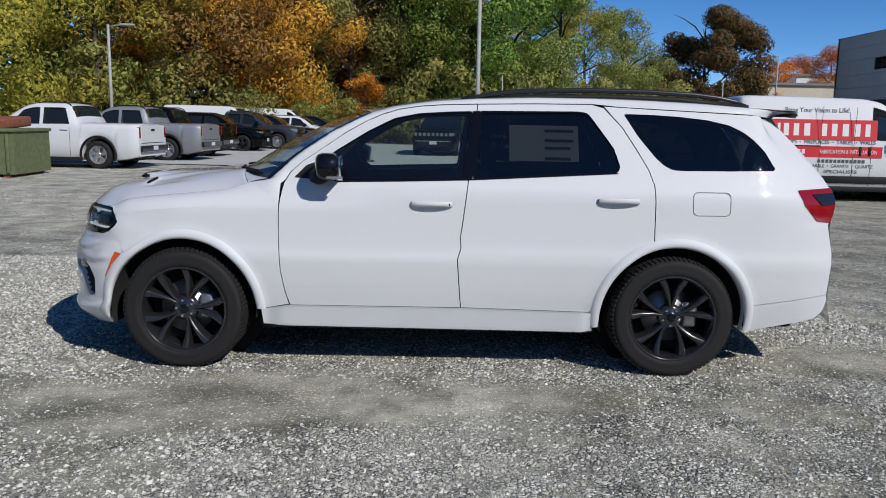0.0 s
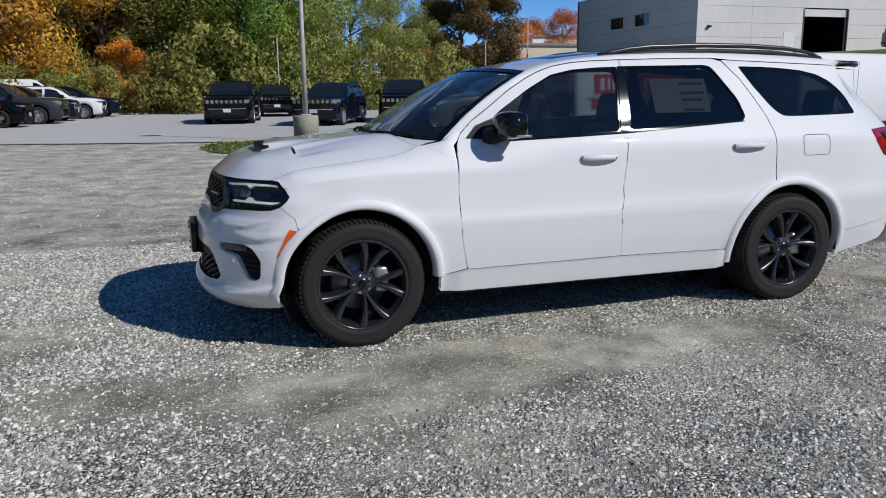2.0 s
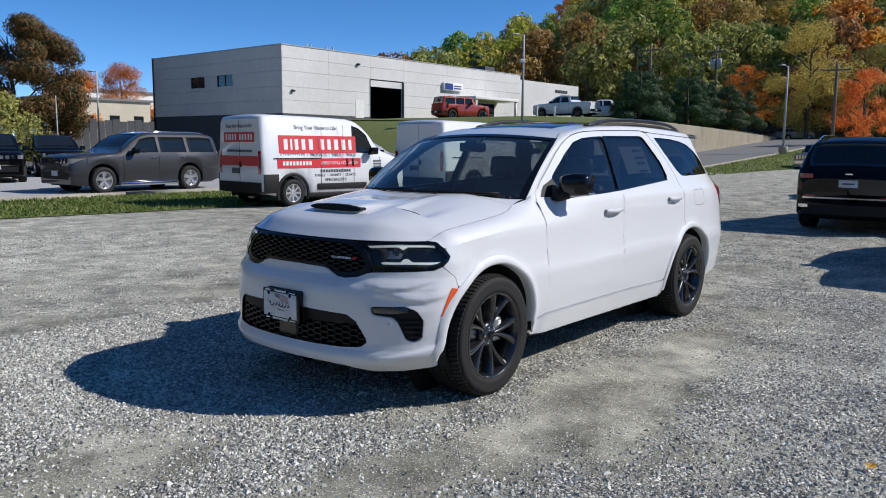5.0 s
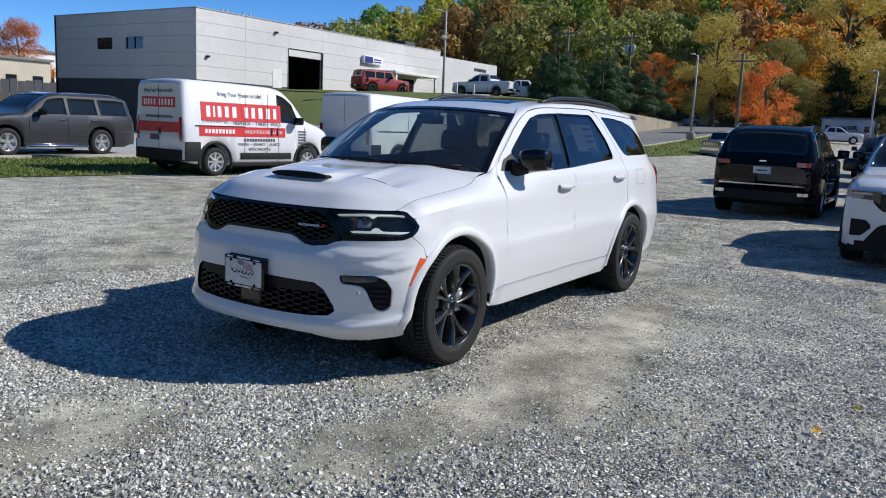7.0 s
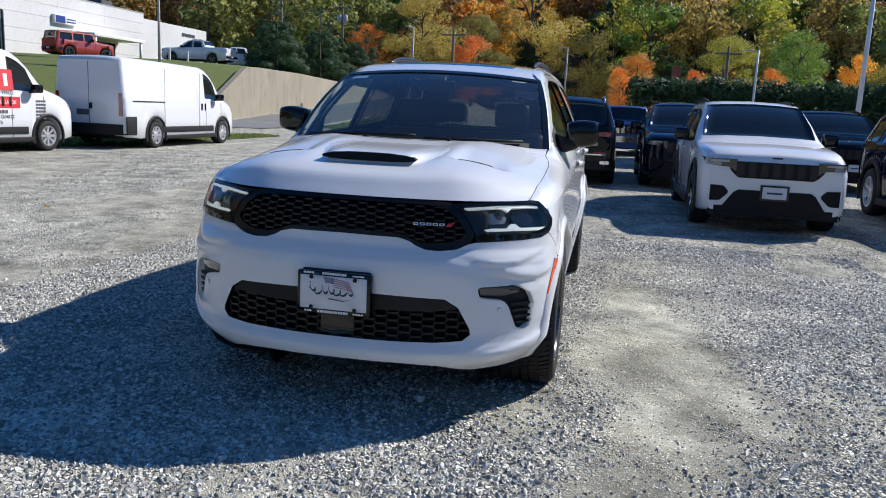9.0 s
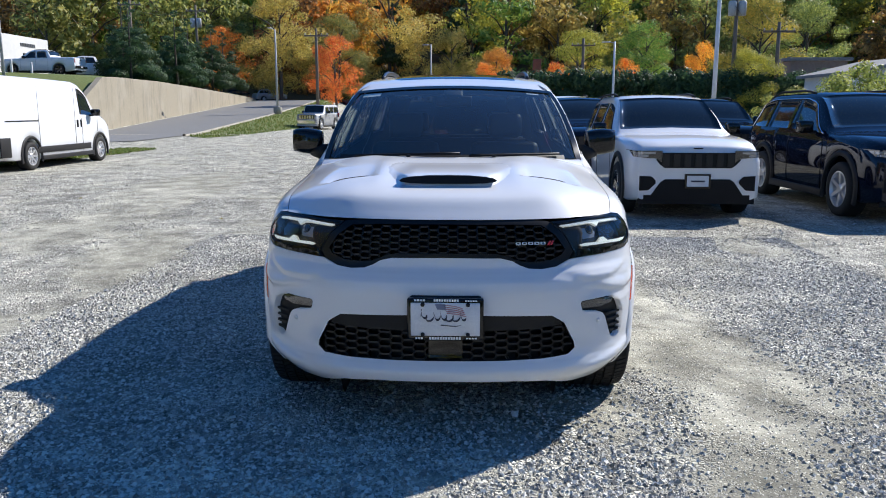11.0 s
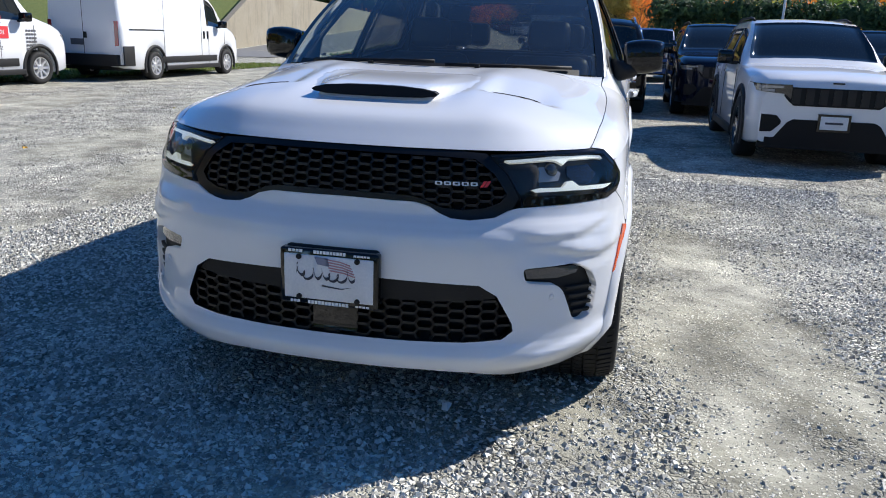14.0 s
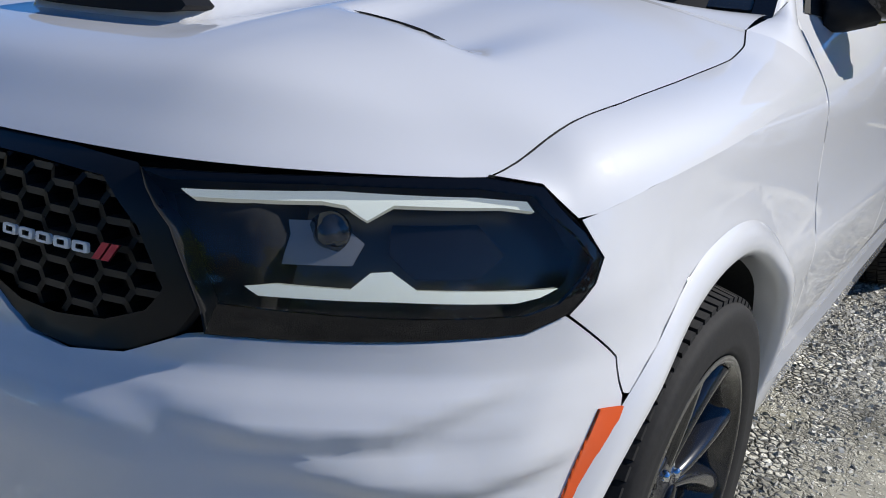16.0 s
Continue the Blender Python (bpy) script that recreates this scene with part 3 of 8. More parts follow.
c = k.mix(k.ramp(k.noise(0.35, 5, 0.6), (0.5, 0.0), (0.7, 0.5)), c, (0.38, 0.345, 0.275))
k.color(c)
k.bump(k.noise(22, 4), 0.2, 0.01)
retaining_wall()

# ---- workshop building north-east of the lot ----
def workshop():
    """Long flat-roofed hall of pale panels: lit south front with a roller door, shaded west gable."""
    root = tagged(new("workshop"), "long pale grey flat-roofed workshop with an open roller door", "building", kind="")
    W, E, S, N, Z0, Z1 = 30.05, 59.3, 45.7, 62.2, -0.2, 8.36
    door = (38.68, 42.45, 3.2, 6.57)
    t = 0.25
    joints = [Z0, 3.70, 4.62, 5.55, 6.62, 7.50, Z1]
    for a, b in zip(joints, joints[1:]):
        for x0, x1 in ((W, door[0]), (door[1], E)):
            n = max(1, round((x1 - x0) / 5.2))
            for i in range(n):
                p0, p1 = x0 + (x1 - x0) * i / n, x0 + (x1 - x0) * (i + 1) / n
                part("wall_panel", box(p0 + 0.006, p1 - 0.006, S, S + t, a + 0.008, b - 0.008), M["panel_wall" if a > 3 else "dark_base"], root, smooth=False)
        if a >= door[3] - 0.05:
            part("wall_panel", box(door[0] + 0.006, door[1] - 0.006, S, S + t, max(a, door[3]) + 0.008, b - 0.008), M["panel_wall"], root, smooth=False)
        wins = ((51.34, 53.3), (54.87, 56.75))
        if 5.5 < a < 6.0 or (a > 5.5 and b < 6.7):
            cuts = [S + t, wins[0][0], wins[0][1], wins[1][0], wins[1][1], N]
            for k in (0, 2, 4):
                part("wall_panel", box(W, W + t, cuts[k], cuts[k + 1], a + 0.008, b - 0.008), M["panel_wall"], root, smooth=False)
            for k in (1, 3):
                part("wall_panel", box(W, W + t, cuts[k], cuts[k + 1], a + 0.008, 5.79), M["panel_wall"], root, smooth=False)
        else:
            part("wall_panel", box(W, W + t, S + t, N, a + 0.008, b - 0.008), M["panel_wall" if a > 3 else "dark_base"], root, smooth=False)
    for y0, y1 in ((51.34, 53.3), (54.87, 56.75)):
        win = part("window", box(W + 0.10, W + 0.13, y0, y1, 5.79, 6.62), M["dark_glass"], root, smooth=False)
        for yy in (y0, (y0 + y1) / 2, y1 - 0.06):
            part("frame", box(W + 0.05, W + 0.15, yy, yy + 0.06, 5.79, 6.62), M["dark_base"], win, smooth=False)
    part("back_wall", box(W, E, N - t, N, Z0, Z1), M["panel_wall"], root, smooth=False)
    part("end_wall", box(E - t, E, S + t, N - t, Z0, Z1), M["panel_wall"], root, smooth=False)
    part("roof", box(W + t, E - t, S + t, N - t, Z1 - 0.45, Z1 - 0.3), M["roof_grey"], root, smooth=False)
    part("coping", join(box(W - 0.04, E + 0.04, S - 0.04, S + t + 0.04, Z1, Z1 + 0.06), box(W - 0.04, W + t + 0.04, S + t + 0.04, N, Z1, Z1 + 0.06)), M["pole_metal"], root, smooth=False)
    # roller door: half-raised curtain, dark bay behind, jambs
    bay = part("roller_door", box(door[0], door[1], S + 0.12, S + 0.16, 6.05, door[3]), M["white_wall"], root, "raised white roller door over a dark bay", smooth=False)
    for i in range(4):
        part("slat", box(door[0], door[1], S + 0.10, S + 0.118, 6.07 + 0.125 * i, 6.17 + 0.125 * i), M["white_wall"], bay, smooth=False)
    for x in (door[0] - 0.08, door[1]):
        part("jamb", box(x, x + 0.08, S - 0.03, S + 0.12, 3.2, door[3]), M["dark_base"], bay, smooth=False)
    part("bay_back", box(door[0] - 3, door[1] + 3, S + 9, S + 9.1, 3.2, 7.6), M["dark_room"], root, smooth=False)
    part("bay_floor", box(door[0] - 3, door[1] + 3, S + t, S + 9, 3.5, 3.62), M["dark_room"], root, smooth=False)
    part("bay_ceiling", box(door[0] - 3, door[1] + 3, S + t, S + 9, 7.5, 7.6), M["dark_room"], root, smooth=False)
    for x in (door[0] - 3, door[1] + 3):
        part("bay_side", box(x - 0.05, x + 0.05, S + t, S + 9, 3.6, 7.5), M["dark_room"], root, smooth=False)
    part("side_door", box(37.05, 37.95, S - 0.02, S - 0.004, 3.6, 4.97), M["white_wall"], root, smooth=False)
    for x, z in ((30.95, 5.28), (37.3, 7.59)):
        part("wall_lamp", box(x - 0.12, x + 0.12, S - 0.2, S - 0.004, z - 0.07, z + 0.07, 0.02), M["plastic"], root)
    for x in (34.9, 35.3, 36.9, 37.6, 44.2, 45.5):
        part("roof_pipe", tube([(x, S + 3, Z1 - 0.3), (x, S + 3, Z1 + 0.75)], 0.06, 8), M["pole_metal"], root)
    part("roof_unit", box(56.2, 57.8, S + 2, S + 4, Z1 - 0.3, Z1 + 0.75, 0.05), M["dark_base"], root)
    # service sign: blue panel on a white box, and a white canopy
    sign = part("service_sign", box(47.35, 49.9, S - 0.28, S - 0.004, 6.28, 6.92, 0.02), M["white_wall"], root)
    part("sign_face", box(47.45, 48.5, S - 0.30, S - 0.284, 6.34, 6.86), M["sign_blue"], sign, smooth=False)
    for i in range(2):
        part("plain_bar", box(48.65, 49.7, S - 0.295, S - 0.284, 6.62 - 0.2 * i, 6.72 - 0.2 * i), M["sign_blue"], sign, smooth=False)
    part("canopy", box(49.0, 55.6, S - 2.4, S - 0.004, 5.55, 5.80, 0.03), M["white_wall"], root)
    for x in (49.3, 55.3):
        part("canopy_post", box(x - 0.08, x + 0.08, S - 2.3, S - 2.14, 3.9, 5.55), M["white_wall"], root)
    part("show_window", box(50.0, 55.0, S - 0.03, S - 0.004, 4.1, 5.4), M["dark_glass"], root, smooth=False)
    # lower east wing
    wing = part("east_wing", box(59.32, 71.0, S + 0.3, N, Z0, 8.0), M["panel_wall"], root, smooth=False)
    part("wing_window", box(66.5, 70.0, S + 0.27, S + 0.296, 5.6, 6.5), M["dark_glass"], wing, smooth=False)
    for i in range(9):
        part("plain_bar", box(66.2 + 0.28 * i, 66.4 + 0.28 * i, S + 0.26, S + 0.296, 7.1, 7.4), M["dark_base"], wing, smooth=False)
    return root


M["sign_blue"] = base_material("sign_blue", (0.02, 0.05, 0.22), 0.4)
workshop()


def low_building(name, label, x0, x1, y0, y1, z1, mat, roof="roof_grey", windows=4, z0=-0.3):
    root = thing(name, label, "building")
    part("wall", box(x0, x1, y0, y1, z0, z1), M[mat], root, smooth=False)
    part("roof", box(x0 - 0.3, x1 + 0.3, y0 - 0.3, y1 + 0.3, z1, z1 + 0.25), M[roof], root, smooth=False)
    for i in range(windows):
        a = x0 + (x1 - x0) * (i + 0.3) / windows
        part("window", box(a, a + (x1 - x0) * 0.4 / windows, y0 - 0.03, y0 - 0.004, z0 + (z1 - z0) * 0.45, z0 + (z1 - z0) * 0.75), M["dark_glass"], root, smooth=False)
    for i in range(windows):
        a = y0 + (y1 - y0) * (i + 0.3) / windows
        part("window", box(x0 - 0.03, x0 - 0.004, a, a + (y1 - y0) * 0.4 / windows, z0 + (z1 - z0) * 0.45, z0 + (z1 - z0) * 0.75), M["dark_glass"], root, smooth=False)
    return root


low_building("low_house", "low cream building among trees", 22, 29, 91, 98, 6.3, "cream_wall")
low_building("low_house", "low cream building behind a dark fence", 34, 46, 90, 99, 6.4, "cream_wall")
low_building("low_house", "white flat-roofed building in the distance", 47, 62, 108, 118, 8.6, "white_wall")
low_building("roadside_shop", "white low shop beyond the drive", 127, 135, 38, 46, 6.3, "white_wall", z0=1.5)
low_building("roadside_shop", "white low shop with parked cars in front", 110, 117, 12.2, 18.4, 4.4, "white_wall", z0=1.2)
low_building("brown_house", "brown house behind the hedge", 60, 68, -25, -20.5, 5.4, "brown_wall", z0=-0.2)


def gabled(name, label, x0, x1, y0, y1, z1, ridge, mat):
    root = thing(name, label, "building")
    ym = (y0 + y1) / 2
    pts = [(y0, -0.2), (y1, -0.2), (y1, z1), (ym, ridge), (y0, z1)]
    v = [(x0, y, z) for y, z in pts] + [(x1, y, z) for y, z in pts]
    part("wall", (v, [(0, 1, 2, 3, 4), (9, 8, 7, 6, 5), (0, 5, 6, 1), (1, 6, 7, 2), (0, 4, 9, 5)]), M[mat], root, smooth=False)
    for s0, s1 in ((y0, ym), (y1, ym)):
        o = -0.4 if s0 < s1 else 0.4
        zz = z1 - (ridge - z1) / (ym - y0) * 0.4
        part("roof_slope", ([(x0 - 0.4, s0 + o, zz + 0.02), (x1 + 0.4, s0 + o, zz + 0.02), (x1 + 0.4, s1, ridge + 0.02), (x0 - 0.4, s1, ridge + 0.02), (x0 - 0.4, s0 + o, zz + 0.2), (x1 + 0.4, s0 + o, zz + 0.2), (x1 + 0.4, s1, ridge + 0.2), (x0 - 0.4, s1, ridge + 0.2)], [(0, 1, 2, 3), (4, 5, 6, 7), (0, 1, 5, 4), (1, 2, 6, 5), (3, 0, 4, 7)]), M["roof_grey"], root, smooth=False)
    part("door", box(x0 - 0.05, x0 - 0.004, ym + 0.6, ym + 1.6, -0.2, 2.1), M["dark_base"], root, smooth=False)
    return root


gabled("pale_house", "pale blue-white gabled house behind parked cars", 38.3, 46, -22.7, -15.9, 3.5, 4.3, "white_wall")
fence = thing("fence", "dark board fence behind the lot", "fence")
for i in range(12):
    part("board", box(29.0 + 0.75 * i, 29.7 + 0.75 * i, 74.0, 74.06, -0.2, 3.6 + 0.1 * (i % 3)), M["dark_base"], fence, smooth=False)

# ---- parked vehicles ----
KINDS = {
    # nose at x = 0, tail at x = L; half widths and heights along x
    "suv": dict(L=5.0, H=1.78, wheels=(0.93, 3.9), r=0.385, tumble=0.30,
                top=[(0, 0.93), (0.05, 1.02), (0.3, 1.10), (0.8, 1.15), (1.42, 1.18), (1.9, 1.50), (2.3, 1.70), (2.7, 1.77), (3.9, 1.765), (4.35, 1.70), (4.55, 1.63), (4.82, 1.22), (4.93, 1.12), (5.0, 1.0)],
                belt=[(0, 0.86), (0.4, 1.02), (1.4, 1.13), (5.0, 1.18)],
                w=[(0, 0.85), (0.05, 0.905), (0.18, 0.945), (0.45, 0.97), (1, 0.98), (4.1, 0.98), (4.6, 0.95), (4.9, 0.88), (5.0, 0.78)],
                windows=[(1.62, 2.82, 2.30, 2.78), (2.92, 3.80, 2.90, 3.72), (3.90, 4.62, 3.84, 4.36)], shield=(1.48, 2.36), rear=(4.56, 4.82)),
    "wagon": dict(L=5.45, H=1.92, wheels=(0.98, 4.1), r=0.41, tumble=0.22,
                  top=[(0, 1.02), (0.05, 1.12), (0.3, 1.20), (0.9, 1.25), (1.5, 1.28), (2.0, 1.62), (2.35, 1.82), (2.75, 1.90), (4.6, 1.90), (5.05, 1.85), (5.2, 1.78), (5.36, 1.3), (5.45, 1.1)],
                  belt=[(0, 0.95), (0.4, 1.1), (1.5, 1.22), (5.45, 1.24)],
                  w=[(0, 0.88), (0.05, 0.93), (0.2, 0.98), (0.5, 1.02), (1, 1.05), (4.8, 1.05), (5.2, 1.0), (5.45, 0.90)],
                  windows=[(1.72, 2.92, 2.38, 2.88), (3.02, 4.0, 3.0, 3.94), (4.12, 5.14, 4.06, 5.02)], shield=(1.56, 2.42), rear=(5.2, 5.36)),
    "pickup": dict(L=5.85, H=1.93, wheels=(1.0, 4.62), r=0.41, tumble=0.30,
                   top=[(0, 1.05), (0.05, 1.15), (0.3, 1.20), (0.9, 1.25), (1.5, 1.27), (2.0, 1.60), (2.35, 1.82), (2.7, 1.91), (3.45, 1.91), (3.75, 1.84), (3.98, 1.36), (4.05, 1.34), (5.75, 1.34), (5.85, 1.3)],
                   belt=[(0, 0.95), (0.4, 1.1), (1.5, 1.22), (5.85, 1.30)],
                   w=[(0, 0.86), (0.05, 0.92), (0.2, 0.97), (0.5, 1.0), (1, 1.02), (5.6, 1.02), (5.85, 0.97)],
                   windows=[(1.72, 2.86, 2.38, 2.82), (2.96, 3.78, 2.94, 3.58)], shield=(1.56, 2.42), rear=(3.76, 3.96)),
    "van": dict(L=5.98, H=2.28, wheels=(0.95, 4.99), r=0.345, tumble=0.08,
                top=[(0, 0.98), (0.05, 1.08), (0.35, 1.24), (0.75, 1.36), (0.95, 1.42), (1.45, 1.92), (1.8, 2.16), (2.15, 2.24), (5.7, 2.28), (5.9, 2.25), (5.98, 2.17)],
                belt=[(0, 0.9), (0.4, 1.15), (1.0, 1.28), (5.98, 1.32)],
                w=[(0, 0.80), (0.05, 0.88), (0.2, 0.95), (0.6, 1.0), (1.2, 1.025), (5.8, 1.025), (5.94, 1.0), (5.98, 0.96)],
                windows=[(1.12, 1.98, 1.52, 1.98)], shield=(1.0, 1.72), rear=None),
    "jeep": dict(L=4.5, H=1.84, wheels=(0.75, 3.55), r=0.40, tumble=0.10,
                 top=[(0, 1.08), (0.03, 1.16), (0.6, 1.2), (1.25, 1.24), (1.5, 1.55), (1.62, 1.76), (1.8, 1.82), (4.1, 1.83), (4.3, 1.80), (4.42, 1.3), (4.5, 1.1)],
                 belt=[(0, 1.0), (0.4, 1.08), (1.3, 1.18), (4.5, 1.2)],
                 w=[(0, 0.72), (0.03, 0.78), (0.2, 0.82), (1.2, 0.88), (4.3, 0.88), (4.5, 0.84)],
                 windows=[(1.6, 2.35, 1.74, 2.35), (2.45, 3.2, 2.45, 3.2), (3.3, 4.2, 3.3, 4.15)], shield=(1.3, 1.62), rear=(4.3, 4.42)),
}
def shorter_van(L, wheel):
    """The same van with less body behind the cab."""
    p = dict(KINDS["van"])
    cut = p["L"] - L
    p["L"], p["wheels"] = L, (0.95, wheel)
    for k in ("top", "w", "belt"):
        p[k] = [(x if x < 2.3 else x - cut, v) for x, v in p[k]]
    return p


KINDS["van_short"] = shorter_van(4.82, 3.95)
KINDS["van_mid"] = shorter_van(5.95, 4.62)
WHEELS = {}


def wheel_meshes(r, style):
    """Tyre and rim meshes, face towards -y, shared by all wheels of that size."""
    key = (r, style)
    if key in WHEELS:
        return WHEELS[key]
    rr = r * 0.66
    tyre = lathe([(rr, -0.02), (rr + 0.012, -0.03), (r * 0.84, -0.035), (r * 0.95, -0.022), (r * 0.99, 0.0), (r, 0.04), (r, 0.19), (r * 0.98, 0.23), (rr, 0.24)], 40)
    bars = [lathe([(rr, -0.022), (rr - 0.018, -0.022), (rr - 0.03, 0.02), (rr - 0.035, 0.16), (rr, 0.16)], 40),
            lathe([(rr - 0.03, 0.13), (0.0, 0.13)], 24), lathe([(0.0, -0.006), (0.055, -0.006), (0.075, 0.01), (0.08, 0.05)], 20)]
    n = {"black": 5, "five": 5, "ten": 10, "steel": 8, "two_tone": 6}[style]
    for i in range(n):
        a = 2 * math.pi * i / n
        for s in ((-0.13, 0.13) if n == 5 else (0,)):
            wide = 0.022 if n == 5 else 0.026
            spoke = [(-wide, 0.006, 0.05), (wide, 0.006, 0.05), (wide * 0.9, -0.012, rr - 0.02), (-wide * 0.9, -0.012, rr - 0.02),
                     (-wide * 1.3, 0.05, 0.05), (wide * 1.3, 0.05, 0.05), (wide, 0.04, rr - 0.02), (-wide, 0.04, rr - 0.02)]
            q = [(0, 3, 2, 1), (0, 1, 5, 4), (1, 2, 6, 5), (2, 3, 7, 6), (3, 0, 4, 7)]
            bars.append(moved((spoke, q), Matrix.Rotation(a + s, 4, "Y")))
    rim_mat = M["rim_black"] if style == "black" else M["rim_silver"]
    WHEELS[key] = mesh_of("tyre", *tyre, M["rubber"]), mesh_of("rim", *join(*bars), rim_mat, False)
    return WHEELS[key]


class Shell:
    """The lofted skin of a parked vehicle, from its tables."""

    def __init__(self, p, scale=1.0):
        self.p = p

    def w(self, x):
        return curve_table(self.p["w"], x)

    def top(self, x):
        return curve_table(self.p["top"], x)

    def bottom(self, x, arch=True):
        z = lerp_table([(0, 0.30), (0.4, 0.24), (self.p["L"] - 0.5, 0.26), (self.p["L"], 0.38)], x)
        if arch:
            for xc in self.p["wheels"]:
                d = abs(x - xc) / (self.p["r"] + 0.085)
                if d < 1:
                    z = max(z, self.p["r"] + (self.p["r"] + 0.085) * math.sqrt(1 - d * d))
        return z

    def ring(self, x, arch=True):
        w, zt, zb = self.w(x), self.top(x), self.bottom(x, arch)
        belt = min(curve_table(self.p["belt"], x), zt - 0.05)
        f = min(1.0, max(0.0, (zt - belt - 0.05) / 0.35))
        wr = (w - 0.10) * (1 - f) + (w - 0.05 - self.p["tumble"] * (zt - belt)) * f
        low = lambda t: zb + (belt - zb) * t
        return [(0.55 * w, zb), (w - 0.06, zb), (w - 0.012, zb + 0.03), (w, low(0.5)), (w - 0.008, low(0.88)), (w - 0.04, belt),
                (wr, zt - 0.03 - 0.05 * f), (wr - 0.05, zt - 0.012 - 0.012 * f), (wr * 0.55, zt), (0, zt + 0.012)]

    def side(self, x, v, off=0.006):
        """A point on the glass flank: v from the belt (0) to the roof's edge (1)."""
        r = self.ring(x)
        (y0, z0), (y1, z1) = r[5], r[6]
        return (x, y0 + (y1 - y0) * v + off, z0 + (z1 - z0) * v + off * 0.3)

    def over(self, x, u, off=0.006):
        """A point on the upper skin: u from -1 to 1 across."""
        r = self.ring(x)
        y = r[6][0] * u
        pts = sorted((q[0], q[1]) for q in r[6:])
        return (x - off * 0.6, y, lerp_table(pts, abs(y)) + off * 0.8)

    def nose(self, y, tail=False):
        """x of the end face at half width y."""
        xs = np.linspace(0, 0.5, 60)
        for x in xs:
            xx = self.p["L"] - x if tail else x
            if self.w(xx) >= abs(y) + 0.03:
                return xx
        return self.p["L"] - 0.5 if tail else 0.5


def solid_sheet(rows, back):
    """A sheet with a rim that runs back by a vector, closed behind."""
    vs, fs = grid(rows)
    h, w = len(rows), len(rows[0])
    edge = [j for j in range(w)] + [i * w + w - 1 for i in range(1, h)] + [(h - 1) * w + j for j in range(w - 2, -1, -1)] + [i * w for i in range(h - 2, 0, -1)]
    k = len(vs)
    vs = vs + [tuple(Vector(vs[i]) + Vector(back)) for i in edge]
    n = len(edge)
    fs = fs + [(edge[i], edge[(i + 1) % n], k + (i + 1) % n, k + i) for i in range(n)]
    return vs, fs


